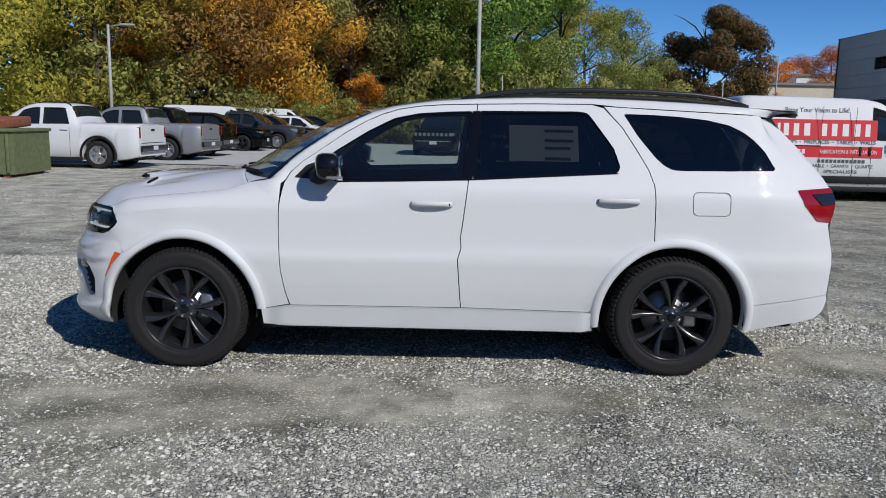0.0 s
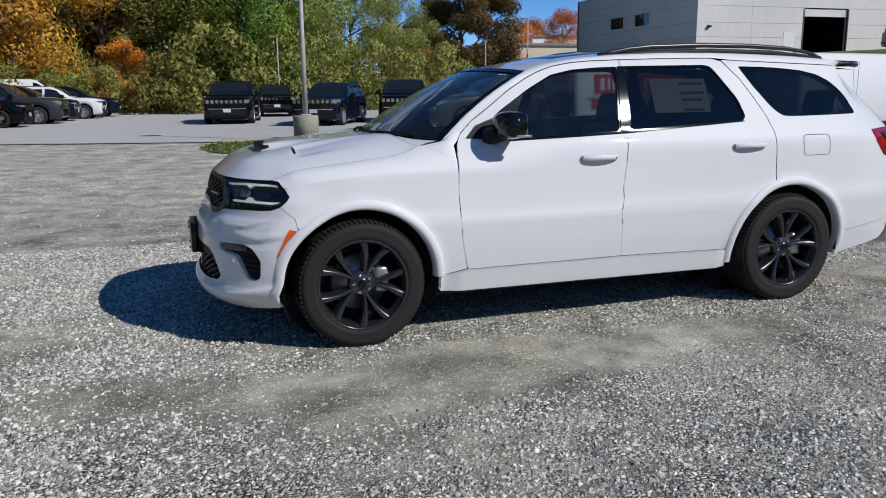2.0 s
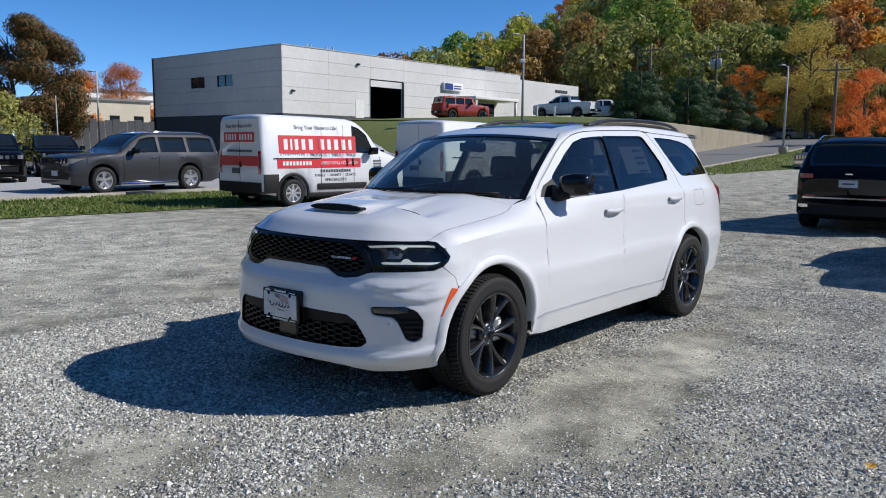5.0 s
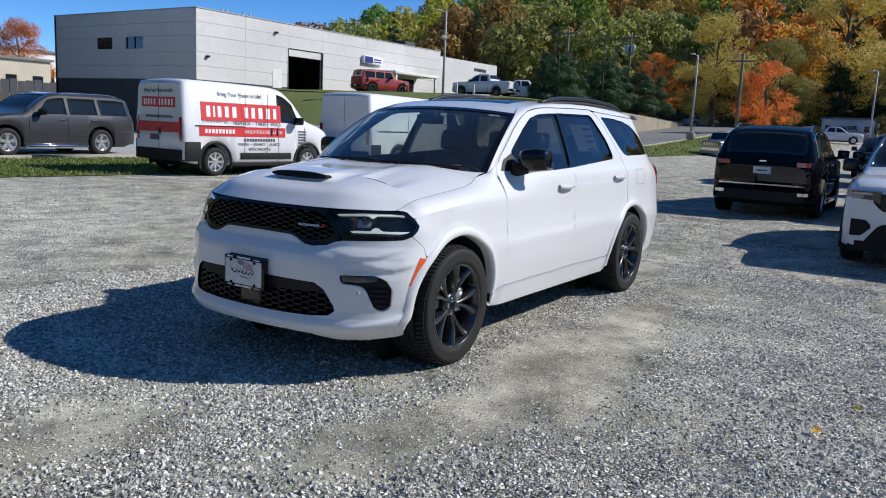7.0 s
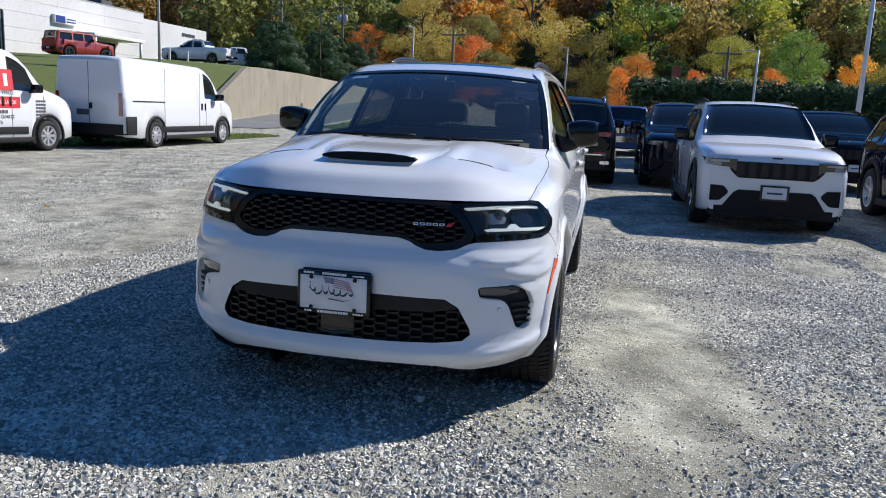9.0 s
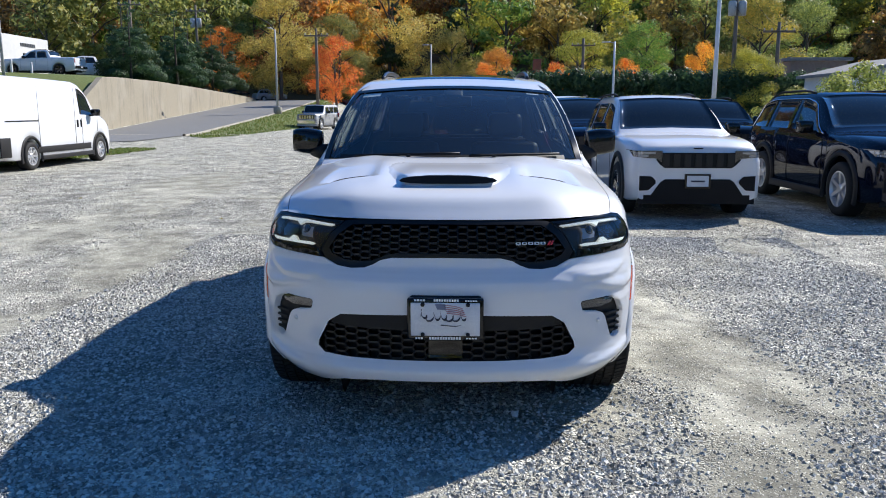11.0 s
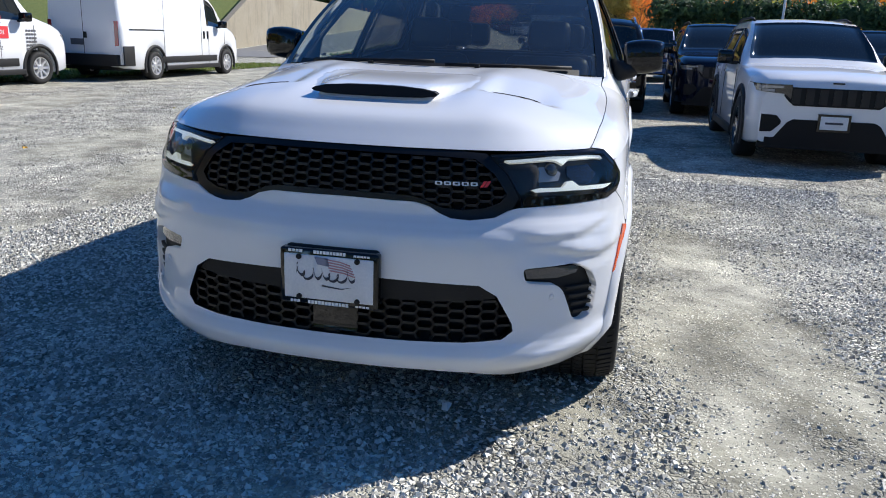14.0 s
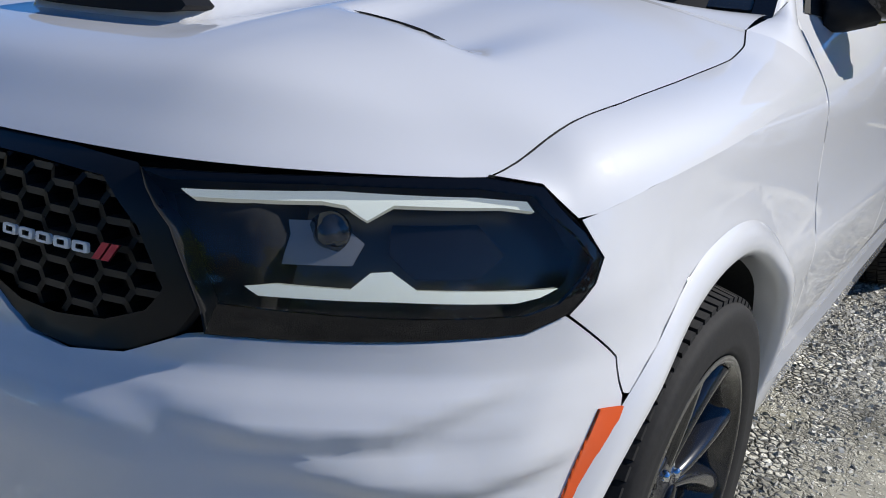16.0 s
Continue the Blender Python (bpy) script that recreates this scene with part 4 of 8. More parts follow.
def vehicle(name, label, category, kind, paint, m, rim="five", front=None, tail=None, trim="plastic", rails=True, handles=True, group="parked vehicles", arches=False, brow=""):
    p = KINDS[kind]
    s = Shell(p)
    root = thing(name, label, category, group, m=m)
    R = p["r"] + 0.085
    xs = {0.0, 0.02, 0.05, 0.1, 0.18, 0.3, 0.45, p["L"], p["L"] - 0.02, p["L"] - 0.05, p["L"] - 0.1, p["L"] - 0.2, p["L"] - 0.35}
    xs |= {x for x, _ in p["top"]} | {round(x, 3) for x in np.arange(0.5, p["L"] - 0.3, 0.28)}
    for xc in p["wheels"]:
        xs |= {round(xc + R * math.sin(a), 4) for a in np.linspace(-1.5, 1.5, 13)} | {xc - R - 0.002, xc + R + 0.002, xc - R + 0.002, xc + R - 0.002}
    xs = sorted(x for x in xs if 0 <= x <= p["L"])
    rows = []
    for x in xs:
        half = s.ring(x)
        rows.append([(x, -y, z) for y, z in half] + [(x, y, z) for y, z in half[-2::-1]])
    vs, fs = grid(rows)
    wdt = len(rows[0])
    caps = [grid([[(x, -y + 2 * y * t, z) for t in (0, 0.25, 0.5, 0.75, 1)] for y, z in s.ring(x)[1:-1]]) for x in (0.0, p["L"])]
    part("body", join((vs, fs), *caps), M[paint], root)
    # under side, so that no light shines through the arches
    part("underbody", box(0.25, p["L"] - 0.25, -s.w(2.5) + 0.3, s.w(2.5) - 0.3, 0.24, 0.75), M["plastic"], root)
    glass = M["dark_glass"]
    for sgn in (-1, 1):
        for a0, a1, t0, t1 in p["windows"]:
            rows = []
            for v in np.linspace(0.06, 0.90, 5):
                x0, x1 = a0 + (t0 - a0) * v, a1 + (t1 - a1) * v
                rows.append([(q[0], sgn * q[1], q[2]) for q in (s.side(x, v) for x in np.linspace(x0, x1, 9))])
            part("side_window", solid_sheet(rows, (0, -sgn * 0.02, 0)), glass, root)
        for xc in p["wheels"]:
            tm, rm = wheel_meshes(p["r"], rim)
            y = s.w(xc) - 0.015
            tyre = part("wheel", tm, None, root, m=pose(xc, sgn * y, p["r"], 0, 0, 0 if sgn < 0 else 180))
            part("rim", rm, None, tyre)
            if arches:
                ring_pts = [(xc + (R + o) * math.cos(a), sgn * (s.w(xc) + h), p["r"] + (R + o) * math.sin(a)) for a in np.linspace(-0.35, math.pi + 0.35, 26) for o, h in ((0.0, -0.02), (0.0, 0.02), (0.06, 0.012), (0.075, -0.01))]
                part("arch_trim", grid([ring_pts[i * 4:i * 4 + 4] for i in range(26)]), M[trim], root)
        if brow:
            w0, w2 = p["windows"][0], p["windows"][-1]
            line = [(w0[0] + (w0[2] - w0[0]) * v - 0.03, v) for v in np.linspace(0.05, 0.93, 6)] + [(x, 0.95) for x in np.linspace(w0[2] + 0.05, w2[3] - 0.05, 9)] + [(w2[1] + (w2[3] - w2[1]) * v + 0.03, v) for v in np.linspace(0.92, 0.05, 6)]
            part("window_strip", tube([(q[0], sgn * q[1], q[2]) for q in (s.side(x, v, 0.008) for x, v in line)], 0.011, 6), M[brow], root)
        zl = s.bottom(p["wheels"][0] + R + 0.05)
        part("sill", box(p["wheels"][0] + R + 0.02, p["wheels"][1] - R - 0.02, sgn * s.w(2.5) - 0.05, sgn * s.w(2.5) + 0.03, zl - 0.02, zl + 0.09, 0.015), M[trim], root)
        # door mirrors, handles, seams
        bx = p["windows"][0][0] + 0.28
        by, bz = s.side(bx, 0.05)[1:]
        part("mirror", moved(box(-0.09, 0.09, -0.11, 0.11, -0.085, 0.10, 0.035), pose(bx, sgn * (by + 0.17), bz + 0.07)), M["gloss_black"], root)
        part("mirror_stalk", moved(box(-0.04, 0.04, -0.06, 0.06, -0.025, 0.025, 0.01), pose(bx + 0.01, sgn * (by + 0.05), bz)), M["plastic"], root)
        ends = [w0[1] for w0 in p["windows"][:2]]
        if handles:
            for hx in ends:
                hz = curve_table(p["belt"], hx) - 0.13
                part("door_handle", moved(box(-0.11, 0.11, -0.018, 0.018, -0.016, 0.016, 0.008), pose(hx - 0.16, sgn * (s.w(hx) + 0.008), hz)), M[paint] if trim == "plastic" else M[trim], root)
        for hx in ends + [p["windows"][0][0] - 0.06]:
            zb = s.bottom(hx) + 0.1
            line = [(hx, sgn * (s.w(hx) + 0.001 - 0.008 * abs(t - 0.5)), zb + (curve_table(p["belt"], hx) - 0.05 - zb) * t) for t in np.linspace(0, 1, 5)]
            part("door_seam", tube(line, 0.0045, 5), M["plastic"], root)
        if rails:
            x0, x1 = p["shield"][1] + 0.25, p["top"][-4][0] - 0.15
            rp = [s.over(x, 0.90 * sgn, 0.0) for x in np.linspace(x0, x1, 10)]
            rp = [(a, b, c + 0.045 * min(1, 6 * i / 9, 6 * (9 - i) / 9)) for i, (a, b, c) in enumerate(rp)]
            part("roof_rail", tube(rp, 0.018, 8), M[trim if trim == "chrome" else "plastic"], root)
    x0, x1 = p["shield"]
    part("windshield", solid_sheet([[s.over(x, u) for u in np.linspace(-0.93, 0.93, 13)] for x in np.linspace(x0, x1, 7)], (0.01, 0, -0.02)), glass, root)
    if p["rear"]:
        x0, x1 = p["rear"]
        part("rear_window", solid_sheet([[s.over(x, u, -0.006) for u in np.linspace(-0.88, 0.88, 11)] for x in np.linspace(x0, x1, 5)], (-0.01, 0, -0.02)), glass, root)
        rows = [[(s.over(x, u, 0)[0] + 0.008, s.over(x, u, 0)[1], s.over(x, u, 0)[2] + 0.006) for u in np.linspace(-0.88, 0.88, 11)] for x in np.linspace(x0, x1, 5)]
        part("rear_glass", solid_sheet(rows, (-0.02, 0, -0.01)), glass, root)
    M["body"] = M[paint]
    for item in front or ():
        end_piece(root, s, False, *item)
    for item in tail or ():
        end_piece(root, s, True, *item)
    return root


def end_piece(root, s, tail, name, y0, y1, z0, z1, mat, out=0.012, both=False):
    """A panel that follows the rounded nose or tail: half widths y0..y1, heights z0..z1, each a number or a table over the half width."""
    for sgn in ((-1, 1) if both else (1,)):
        d = -1 if not tail else 1
        rows = []
        lo, hi = ([(0, z)] if isinstance(z, (int, float)) else z for z in (z0, z1))
        for t in np.linspace(0, 1, 4):
            rows.append([(s.nose(y, tail) + d * out, sgn * y, lerp_table(lo, abs(y)) * (1 - t) + lerp_table(hi, abs(y)) * t) for y in np.linspace(y0, y1, 21)])
        part(name, solid_sheet(rows, (-d * 0.05, 0, 0)), M[mat], root, smooth=False)


def slats(y0, y1, z0, z1, n, mat="chrome", out=0.02, name="grille_slat"):
    """n upright pieces between y0 and y1."""
    w = (y1 - y0) / n
    return [(name, y0 + w * (i + 0.2), y0 + w * (i + 0.8), z0, z1, mat, out) for i in range(n)]


JEEP_FACE = [("grille", -0.60, 0.60, [(0.50, 0.735), (0.60, 0.84)], 0.945, "grille_black")] + slats(-0.54, 0.54, 0.755, 0.93, 7, "mesh_black") + [
    ("headlamp", 0.52, 0.955, [(0.52, 0.81), (0.60, 0.865), (0.95, 0.89)], 0.972, "lamp_smoke", 0.014, True), ("light_strip", 0.62, 0.94, [(0.62, 0.93), (0.94, 0.915)], 0.955, "lamp_clear", 0.018, True), ("lamp_bowl", 0.72, 0.90, 0.885, 0.915, "lamp_bowl", 0.017, True),
    ("lower_intake", -0.66, 0.66, 0.34, [(0.50, 0.58), (0.66, 0.36)], "grille_black"),
    ("fog_pocket", 0.60, 0.95, [(0.60, 0.52), (0.70, 0.425), (0.95, 0.415)], [(0.60, 0.56), (0.66, 0.62), (0.95, 0.63)], "grille_black", 0.014, True), ("valance", -0.84, 0.84, 0.235, 0.36, "grille_black", 0.002),
    ("plate_frame", -0.185, 0.185, 0.455, 0.655, "gloss_black", 0.03), ("plate", -0.155, 0.155, 0.48, 0.63, "plate_white", 0.036), ("plate_mark", -0.10, 0.10, 0.542, 0.566, "ink_dark", 0.039),
    ("hood_badge", -0.065, 0.065, 0.995, 1.012, "plastic", -0.015)]
JEEP_TAIL = [("tail_lamp", 0.60, 0.93, 1.0, 1.085, "lamp_red", 0.012, True), ("plate_frame", -0.19, 0.19, 0.82, 1.0, "gloss_black", 0.016), ("plate", -0.155, 0.155, 0.845, 0.975, "plate_white", 0.022), ("plate_mark", -0.10, 0.10, 0.897, 0.92, "ink_dark", 0.025),
             ("badge", -0.06, 0.06, 1.075, 1.095, "chrome", 0.012), ("bumper_strip", -0.85, 0.85, 0.63, 0.655, "chrome", 0.02), ("reflector", 0.55, 0.80, 0.665, 0.69, "lamp_red", 0.014, True),
             ("valance", -0.88, 0.88, 0.34, 0.52, "plastic", 0.015), ("exhaust", 0.66, 0.84, 0.46, 0.52, "chrome", 0.03, True)]
WAGON_FACE = [("grille", -0.72, 0.72, 0.92, 1.08, "gloss_black")] + slats(-0.70, 0.70, 0.935, 1.065, 7) + [
    ("headlamp", 0.74, 0.99, 0.93, 1.08, "lamp_clear", 0.012, True), ("lower_intake", -0.75, 0.75, 0.45, 0.65, "plastic"), ("bumper_strip", -0.8, 0.8, 0.68, 0.71, "chrome"),
    ("plate", -0.165, 0.165, 0.55, 0.70, "plate_white", 0.03)]
TRUCK_FACE = [("grille", -0.60, 0.60, 0.80, 1.10, "gloss_black")] + slats(-0.58, 0.58, 0.82, 1.08, 6) + [("headlamp", 0.62, 0.95, 0.90, 1.08, "lamp_clear", 0.012, True), ("bumper", -0.95, 0.95, 0.48, 0.70, "chrome", 0.05)]
TRUCK_TAIL = [("tail_lamp", 0.86, 0.99, 0.92, 1.24, "lamp_red", 0.012, True), ("tailgate_seam", -0.81, 0.81, 0.765, 0.775, "plastic", 0.010), ("tailgate_handle", -0.12, 0.12, 1.12, 1.18, "plastic", 0.02), ("bumper", -0.93, 0.93, 0.52, 0.70, "rim_black", 0.09), ("plate", -0.16, 0.16, 0.56, 0.68, "plate_white", 0.10),
              ("tailgate_panel", -0.80, 0.80, 0.78, 1.27, "body", 0.008)]
VAN_FACE = [("grille", -0.55, 0.55, 0.62, 0.86, "plastic"), ("headlamp", 0.62, 0.92, 0.86, 1.04, "lamp_clear", 0.012, True), ("bumper", -0.93, 0.93, 0.30, 0.58, "plastic", 0.03)]
VAN_TAIL = [("tail_lamp", 0.83, 0.925, 0.82, 1.38, "lamp_red", 0.014, True), ("bumper", -0.99, 0.99, 0.36, 0.62, "plastic", 0.06), ("plate", -0.34, 0.0, 0.82, 0.96, "ink_grey", 0.02),
            ("door_seam", -0.006, 0.006, 0.62, 2.14, "plastic", 0.004), ("door_latch", 0.02, 0.09, 0.98, 1.12, "plastic", 0.03)]

# ---- the white SUV: its skin as one smooth surface of (s, z) ----
# s runs along the waist line: equal to x on the flank, on round the front corner to the nose at S_NOSE
CAR_Y = 5.675
PLAN = [(-2.505, 0.0), (-2.497, 0.2), (-2.468, 0.4), (-2.43, 0.53), (-2.375, 0.635), (-2.30, 0.735), (-2.22, 0.81), (-2.12, 0.872), (-2.02, 0.903), (-1.9, 0.918)]
FLANK = [(-1.9, 0.918), (-1.61, 0.930), (-1.0, 0.930), (0.0, 0.930), (1.0, 0.932), (1.45, 0.934), (1.9, 0.925), (2.2, 0.895), (2.38, 0.85), (2.48, 0.80), (2.53, 0.74)]
WIDE = [(0.18, 0.78), (0.24, 0.835), (0.29, 0.857), (0.35, 0.873), (0.45, 0.898), (0.55, 0.916), (0.65, 0.927), (0.705, 0.9320), (0.730, 0.9310), (0.755, 0.9255), (0.79, 0.9185), (0.88, 0.910), (0.98, 0.905),
        (1.08, 0.900), (1.14, 0.890), (1.18, 0.872), (1.21, 0.852), (1.30, 0.814), (1.45, 0.748), (1.56, 0.694), (1.62, 0.662), (1.66, 0.638), (1.70, 0.60)]
NOSE = [(0.16, 0.22), (0.20, 0.13), (0.235, 0.055), (0.27, 0.006), (0.305, -0.022), (0.335, -0.028), (0.36, -0.018), (0.39, 0.0), (0.43, 0.008), (0.60, 0.0), (0.68, 0.002), (0.73, 0.012), (0.765, 0.035), (0.80, 0.060), (0.88, 0.075), (0.95, 0.092), (0.985, 0.115), (1.01, 0.15), (1.04, 0.22), (1.08, 0.36)]


def _plan_table():
    pts = [Vector(p) for p in PLAN]
    out = []
    for i in range(len(pts) - 1):
        p0, p1, p2, p3 = pts[max(0, i - 1)], pts[i], pts[i + 1], pts[min(len(pts) - 1, i + 2)]
        if i == 0:
            p0 = Vector((p2.x, -p2.y))
        for j in range(12):
            t = j / 12
            out.append(0.5 * (2 * p1 + (p2 - p0) * t + (2 * p0 - 5 * p1 + 4 * p2 - p3) * t * t + (3 * p1 - p0 - 3 * p2 + p3) * t ** 3))
    out.append(pts[-1])
    acc, run = [0.0], 0.0
    for a, b in zip(out, out[1:]):
        run += (b - a).length
        acc.append(run)
    return [(-1.9 - run + a, p) for a, p in zip(acc, out)]


PLAN_S = _plan_table()
S_NOSE = PLAN_S[0][0]


def plan_point(s):
    if s >= -1.9:
        return s, curve_table(FLANK, s)
    s = max(s, S_NOSE)
    lo, hi = 0, len(PLAN_S) - 1
    while hi - lo > 1:
        mid = (lo + hi) // 2
        lo, hi = (mid, hi) if PLAN_S[mid][0] <= s else (lo, mid)
    (s0, a), (s1, b) = PLAN_S[lo], PLAN_S[hi]
    t = (s - s0) / (s1 - s0)
    return a.x + (b.x - a.x) * t, a.y + (b.y - a.y) * t


def cheek(s, z):
    """The bumper's cheek under the lamp: two folds, and the rising end of the lower lip."""
    zu = lerp_table([(-2.70, 0.79), (-2.62, 0.772), (-2.54, 0.754), (-2.45, 0.739), (-2.33, 0.739), (-2.24, 0.760), (-2.12, 0.80)], s)
    zl = lerp_table([(-2.50, 0.703), (-2.39, 0.694), (-2.30, 0.672), (-2.20, 0.665), (-2.11, 0.682), (-2.0, 0.70)], s)
    wu = smooth01(-2.64, -2.46, s) * smooth01(-2.12, -2.26, s)
    wl = smooth01(-2.56, -2.26, s) * smooth01(-2.02, -2.14, s)
    d = wu * curve_table([(zu - 0.13, 0.0), (zu - 0.024, -0.0095), (zu + 0.010, 0.005), (zu + 0.085, 0.0)], z)
    d += wl * curve_table([(zl - 0.06, 0.0), (zl - 0.020, -0.006), (zl + 0.010, 0.008), (zl + 0.050, 0.0)], z)
    zc = lerp_table([(-2.50, 0.325), (-2.39, 0.348), (-2.16, 0.395), (-2.05, 0.41)], s)
    return d + smooth01(-2.56, -2.38, s) * smooth01(-2.04, -2.12, s) * curve_table([(zc - 0.08, 0.0), (zc - 0.016, 0.007), (zc + 0.018, -0.005), (zc + 0.08, 0.0)], z)


def skin(s, z, off=0.0):
    """A point of the car's flank and nose (driver's side, y negative), pushed out by off."""
    tx, ty = plan_point(s)
    front = smooth01(-1.75, -2.15, tx)
    k = curve_table(WIDE, z) / 0.932
    k_front = 1.0 - 0.10 * smooth01(0.40, 0.22, z) - 0.035 * smooth01(0.85, 1.0, z)
    k = k + (k_front - k) * front
    k *= 1 - 0.095 * smooth01(1.0, 1.20, z) * smooth01(-0.1, -1.3, tx)
    rear = smooth01(1.9, 2.5, tx)
    k *= 1 - rear * 0.05 * smooth01(0.8, 1.5, z)
    shift = curve_table(NOSE, z)
    x = tx + shift * smooth01(-1.62, -2.30, tx)
    if s < -1.98 and z < 0.88:
        d = cheek(s, z)
        x, ty = x - 0.85 * d, ty + 0.45 * d
    x += rear * (-0.46 * smooth01(1.05, 1.75, z) + 0.05 * smooth01(0.55, 0.25, z) - 0.0)
    y = -ty * k
    # wheel-arch flare, a soft lip round each wheel
    for xc in (-1.61, 1.435):
        d = math.hypot(x - xc, z - 0.371)
        y -= 0.013 * math.exp(-((d - 0.475) / 0.035) ** 2) * smooth01(0.1, 0.3, z)
    if off:
        e = 0.004
        a, b, c, d = skin(s - e, z), skin(s + e, z), skin(s, z - e), skin(s, z + e)
        n = (b - a).cross(d - c)
        n.normalize()
        return Vector((x, y, z)) + n * off
    return Vector((x, y, z))


def skin_normal(s, z):
    e = 0.004
    a, b, c, d = skin(s - e, z), skin(s + e, z), skin(s, z - e), skin(s, z + e)
    return (b - a).cross(d - c).normalized()


def dense(loop, step, closed=True):
    out = []
    pairs = zip(loop, loop[1:] + loop[:1]) if closed else zip(loop, loop[1:])
    for a, b in pairs:
        n = max(1, int(math.hypot(b[0] - a[0], b[1] - a[1]) / step + 0.5))
        out += [(a[0] + (b[0] - a[0]) * i / n, a[1] + (b[1] - a[1]) * i / n) for i in range(n)]
    if not closed:
        out.append(loop[-1])
    return out


def rounded(loop, r, n=4):
    """Cut the corners of a closed outline to arcs."""
    out = []
    for i, p in enumerate(loop):
        a, b = Vector(loop[i - 1]), Vector(loop[(i + 1) % len(loop)])
        p = Vector(p)
        d1, d2 = (a - p), (b - p)
        q = min(r, d1.length * 0.45, d2.length * 0.45)
        p1, p2 = p + d1.normalized() * q, p + d2.normalized() * q
        out += [tuple(p1 * (1 - t) ** 2 + p * 2 * t * (1 - t) + p2 * t * t) for t in [k / n for k in range(n + 1)]]
    return out


def inside(pts, loop):
    """Which points of an array lie in a closed outline."""
    x, y = pts[:, 0], pts[:, 1]
    hit = np.zeros(len(pts), bool)
    for (x0, y0), (x1, y1) in zip(loop, loop[1:] + loop[:1]):
        if y0 == y1:
            continue
        c = ((y0 > y) != (y1 > y)) & (x < (x1 - x0) * (y - y0) / (y1 - y0) + x0)
        hit ^= c
    return hit


def edge_gap(pts, loop):
    d = np.full(len(pts), 9.0)
    for a, b in zip(loop, loop[1:] + loop[:1]):
        a, b = np.array(a), np.array(b)
        ab = b - a
        t = np.clip(((pts - a) @ ab) / max(1e-12, ab @ ab), 0, 1)
        d = np.minimum(d, np.linalg.norm(pts - a - t[:, None] * ab, axis=1))
    return d


def panel(name, outline, holes, func, mat, parent, step=0.045, rim=0.014, label="", mirror=False, lift=0.0, edge=None):
    """A sheet-metal piece: an outline with holes in the plane of two surface parameters, laid on
    the surface func(u, v), with shading normals of that surface and a turned-in edge all round."""
    outline = dense(list(outline), edge or step * 0.6)
    holes = [dense(list(h), edge or step * 0.6) for h in holes]
    loops = [outline] + holes
    arr = np.array(outline)
    lo, hi = arr.min(0), arr.max(0)
    us, vs_ = np.arange(lo[0] + step / 2, hi[0], step), np.arange(lo[1] + step / 2, hi[1], step)
    g = np.array([(u, v) for u in us for v in vs_]).reshape(-1, 2)
    if len(g):
        keep = inside(g, outline)
        for h in holes:
            keep &= ~inside(g, h)
        g = g[keep]
        for l in loops:
            if len(g):
                g = g[edge_gap(g, l) > step * 0.35]
    pts, faces = [], []
    for l in loops:
        faces.append(list(range(len(pts), len(pts) + len(l))))
        pts += l
    pts += [tuple(p) for p in g]
    v2, _, tris, *_ = geometry.delaunay_2d_cdt([Vector(p) for p in pts], [], faces, 1, 1e-6)
    cent = np.array([[sum(v2[i].x for i in t) / 3, sum(v2[i].y for i in t) / 3] for t in tris])
    ok = inside(cent, outline)
    for h in holes:
        ok &= ~inside(cent, h)
    tris = [t for t, k in zip(tris, ok) if k]
    e = 0.003
    sg = -1 if mirror else 1
    pos, nor = [], []

    def place(u, v):
        p = func(u, v)
        n = (func(u + e, v) - func(u - e, v)).cross(func(u, v + e) - func(u, v - e))
        n.normalize()
        return p + n * lift, n
    for v in v2:
        p, n = place(v.x, v.y)
        pos.append((p.x, p.y * sg, p.z))
        nor.append((n.x, n.y * sg, n.z))
    out = [t if not mirror else t[::-1] for t in tris]
    if rim:
        for l in loops:
            k = len(pos)
            m = len(l)
            for u, v in l:
                p, n = place(u, v)
                q = p - n * rim
                pos += [(p.x, p.y * sg, p.z), (q.x, q.y * sg, q.z)]
                nor += [(n.x, n.y * sg, n.z), (n.x, n.y * sg, n.z)]
            out += [(k + 2 * i, k + 2 * ((i + 1) % m), k + 2 * ((i + 1) % m) + 1, k + 2 * i + 1) for i in range(m)]
    me = bpy.data.meshes.new(name)
    me.from_pydata(pos, [], out)
    me.materials.append(mat)
    me.polygons.foreach_set("use_smooth", [True] * len(me.polygons))
    me.update()
    me.normals_split_custom_set_from_vertices(nor)
    return part(name, me, mat, parent, label)


def nose_skin(u, z):
    """The nose from side to side: u is the way along the waist line from the middle."""
    p = skin(S_NOSE + abs(u), z)
    return Vector((p.x, p.y if u >= 0 else -p.y, p.z))


def arch(xc, r, a0, a1, n=22):
    """Arc points round a wheel, angles from the rear horizon over the top."""
    return [(xc + r * math.cos(a), 0.371 + r * math.sin(a)) for a in np.linspace(a0, a1, n)]


def both(loop):
    """Half an outline from the middle outwards and back, as a whole symmetrical one."""
    return loop + [(-u, z) for u, z in loop[::-1]]


def nose_u(loop):
    return [(s - S_NOSE, z) for s, z in loop]


WHITE = M["paint_white"]
car = thing("suv", "glossy white large SUV with black wheels and grille, on gravel", "SUV", m=pose(0, CAR_Y, 0))
FX, RX, HUB = -1.61, 1.435, 0.371

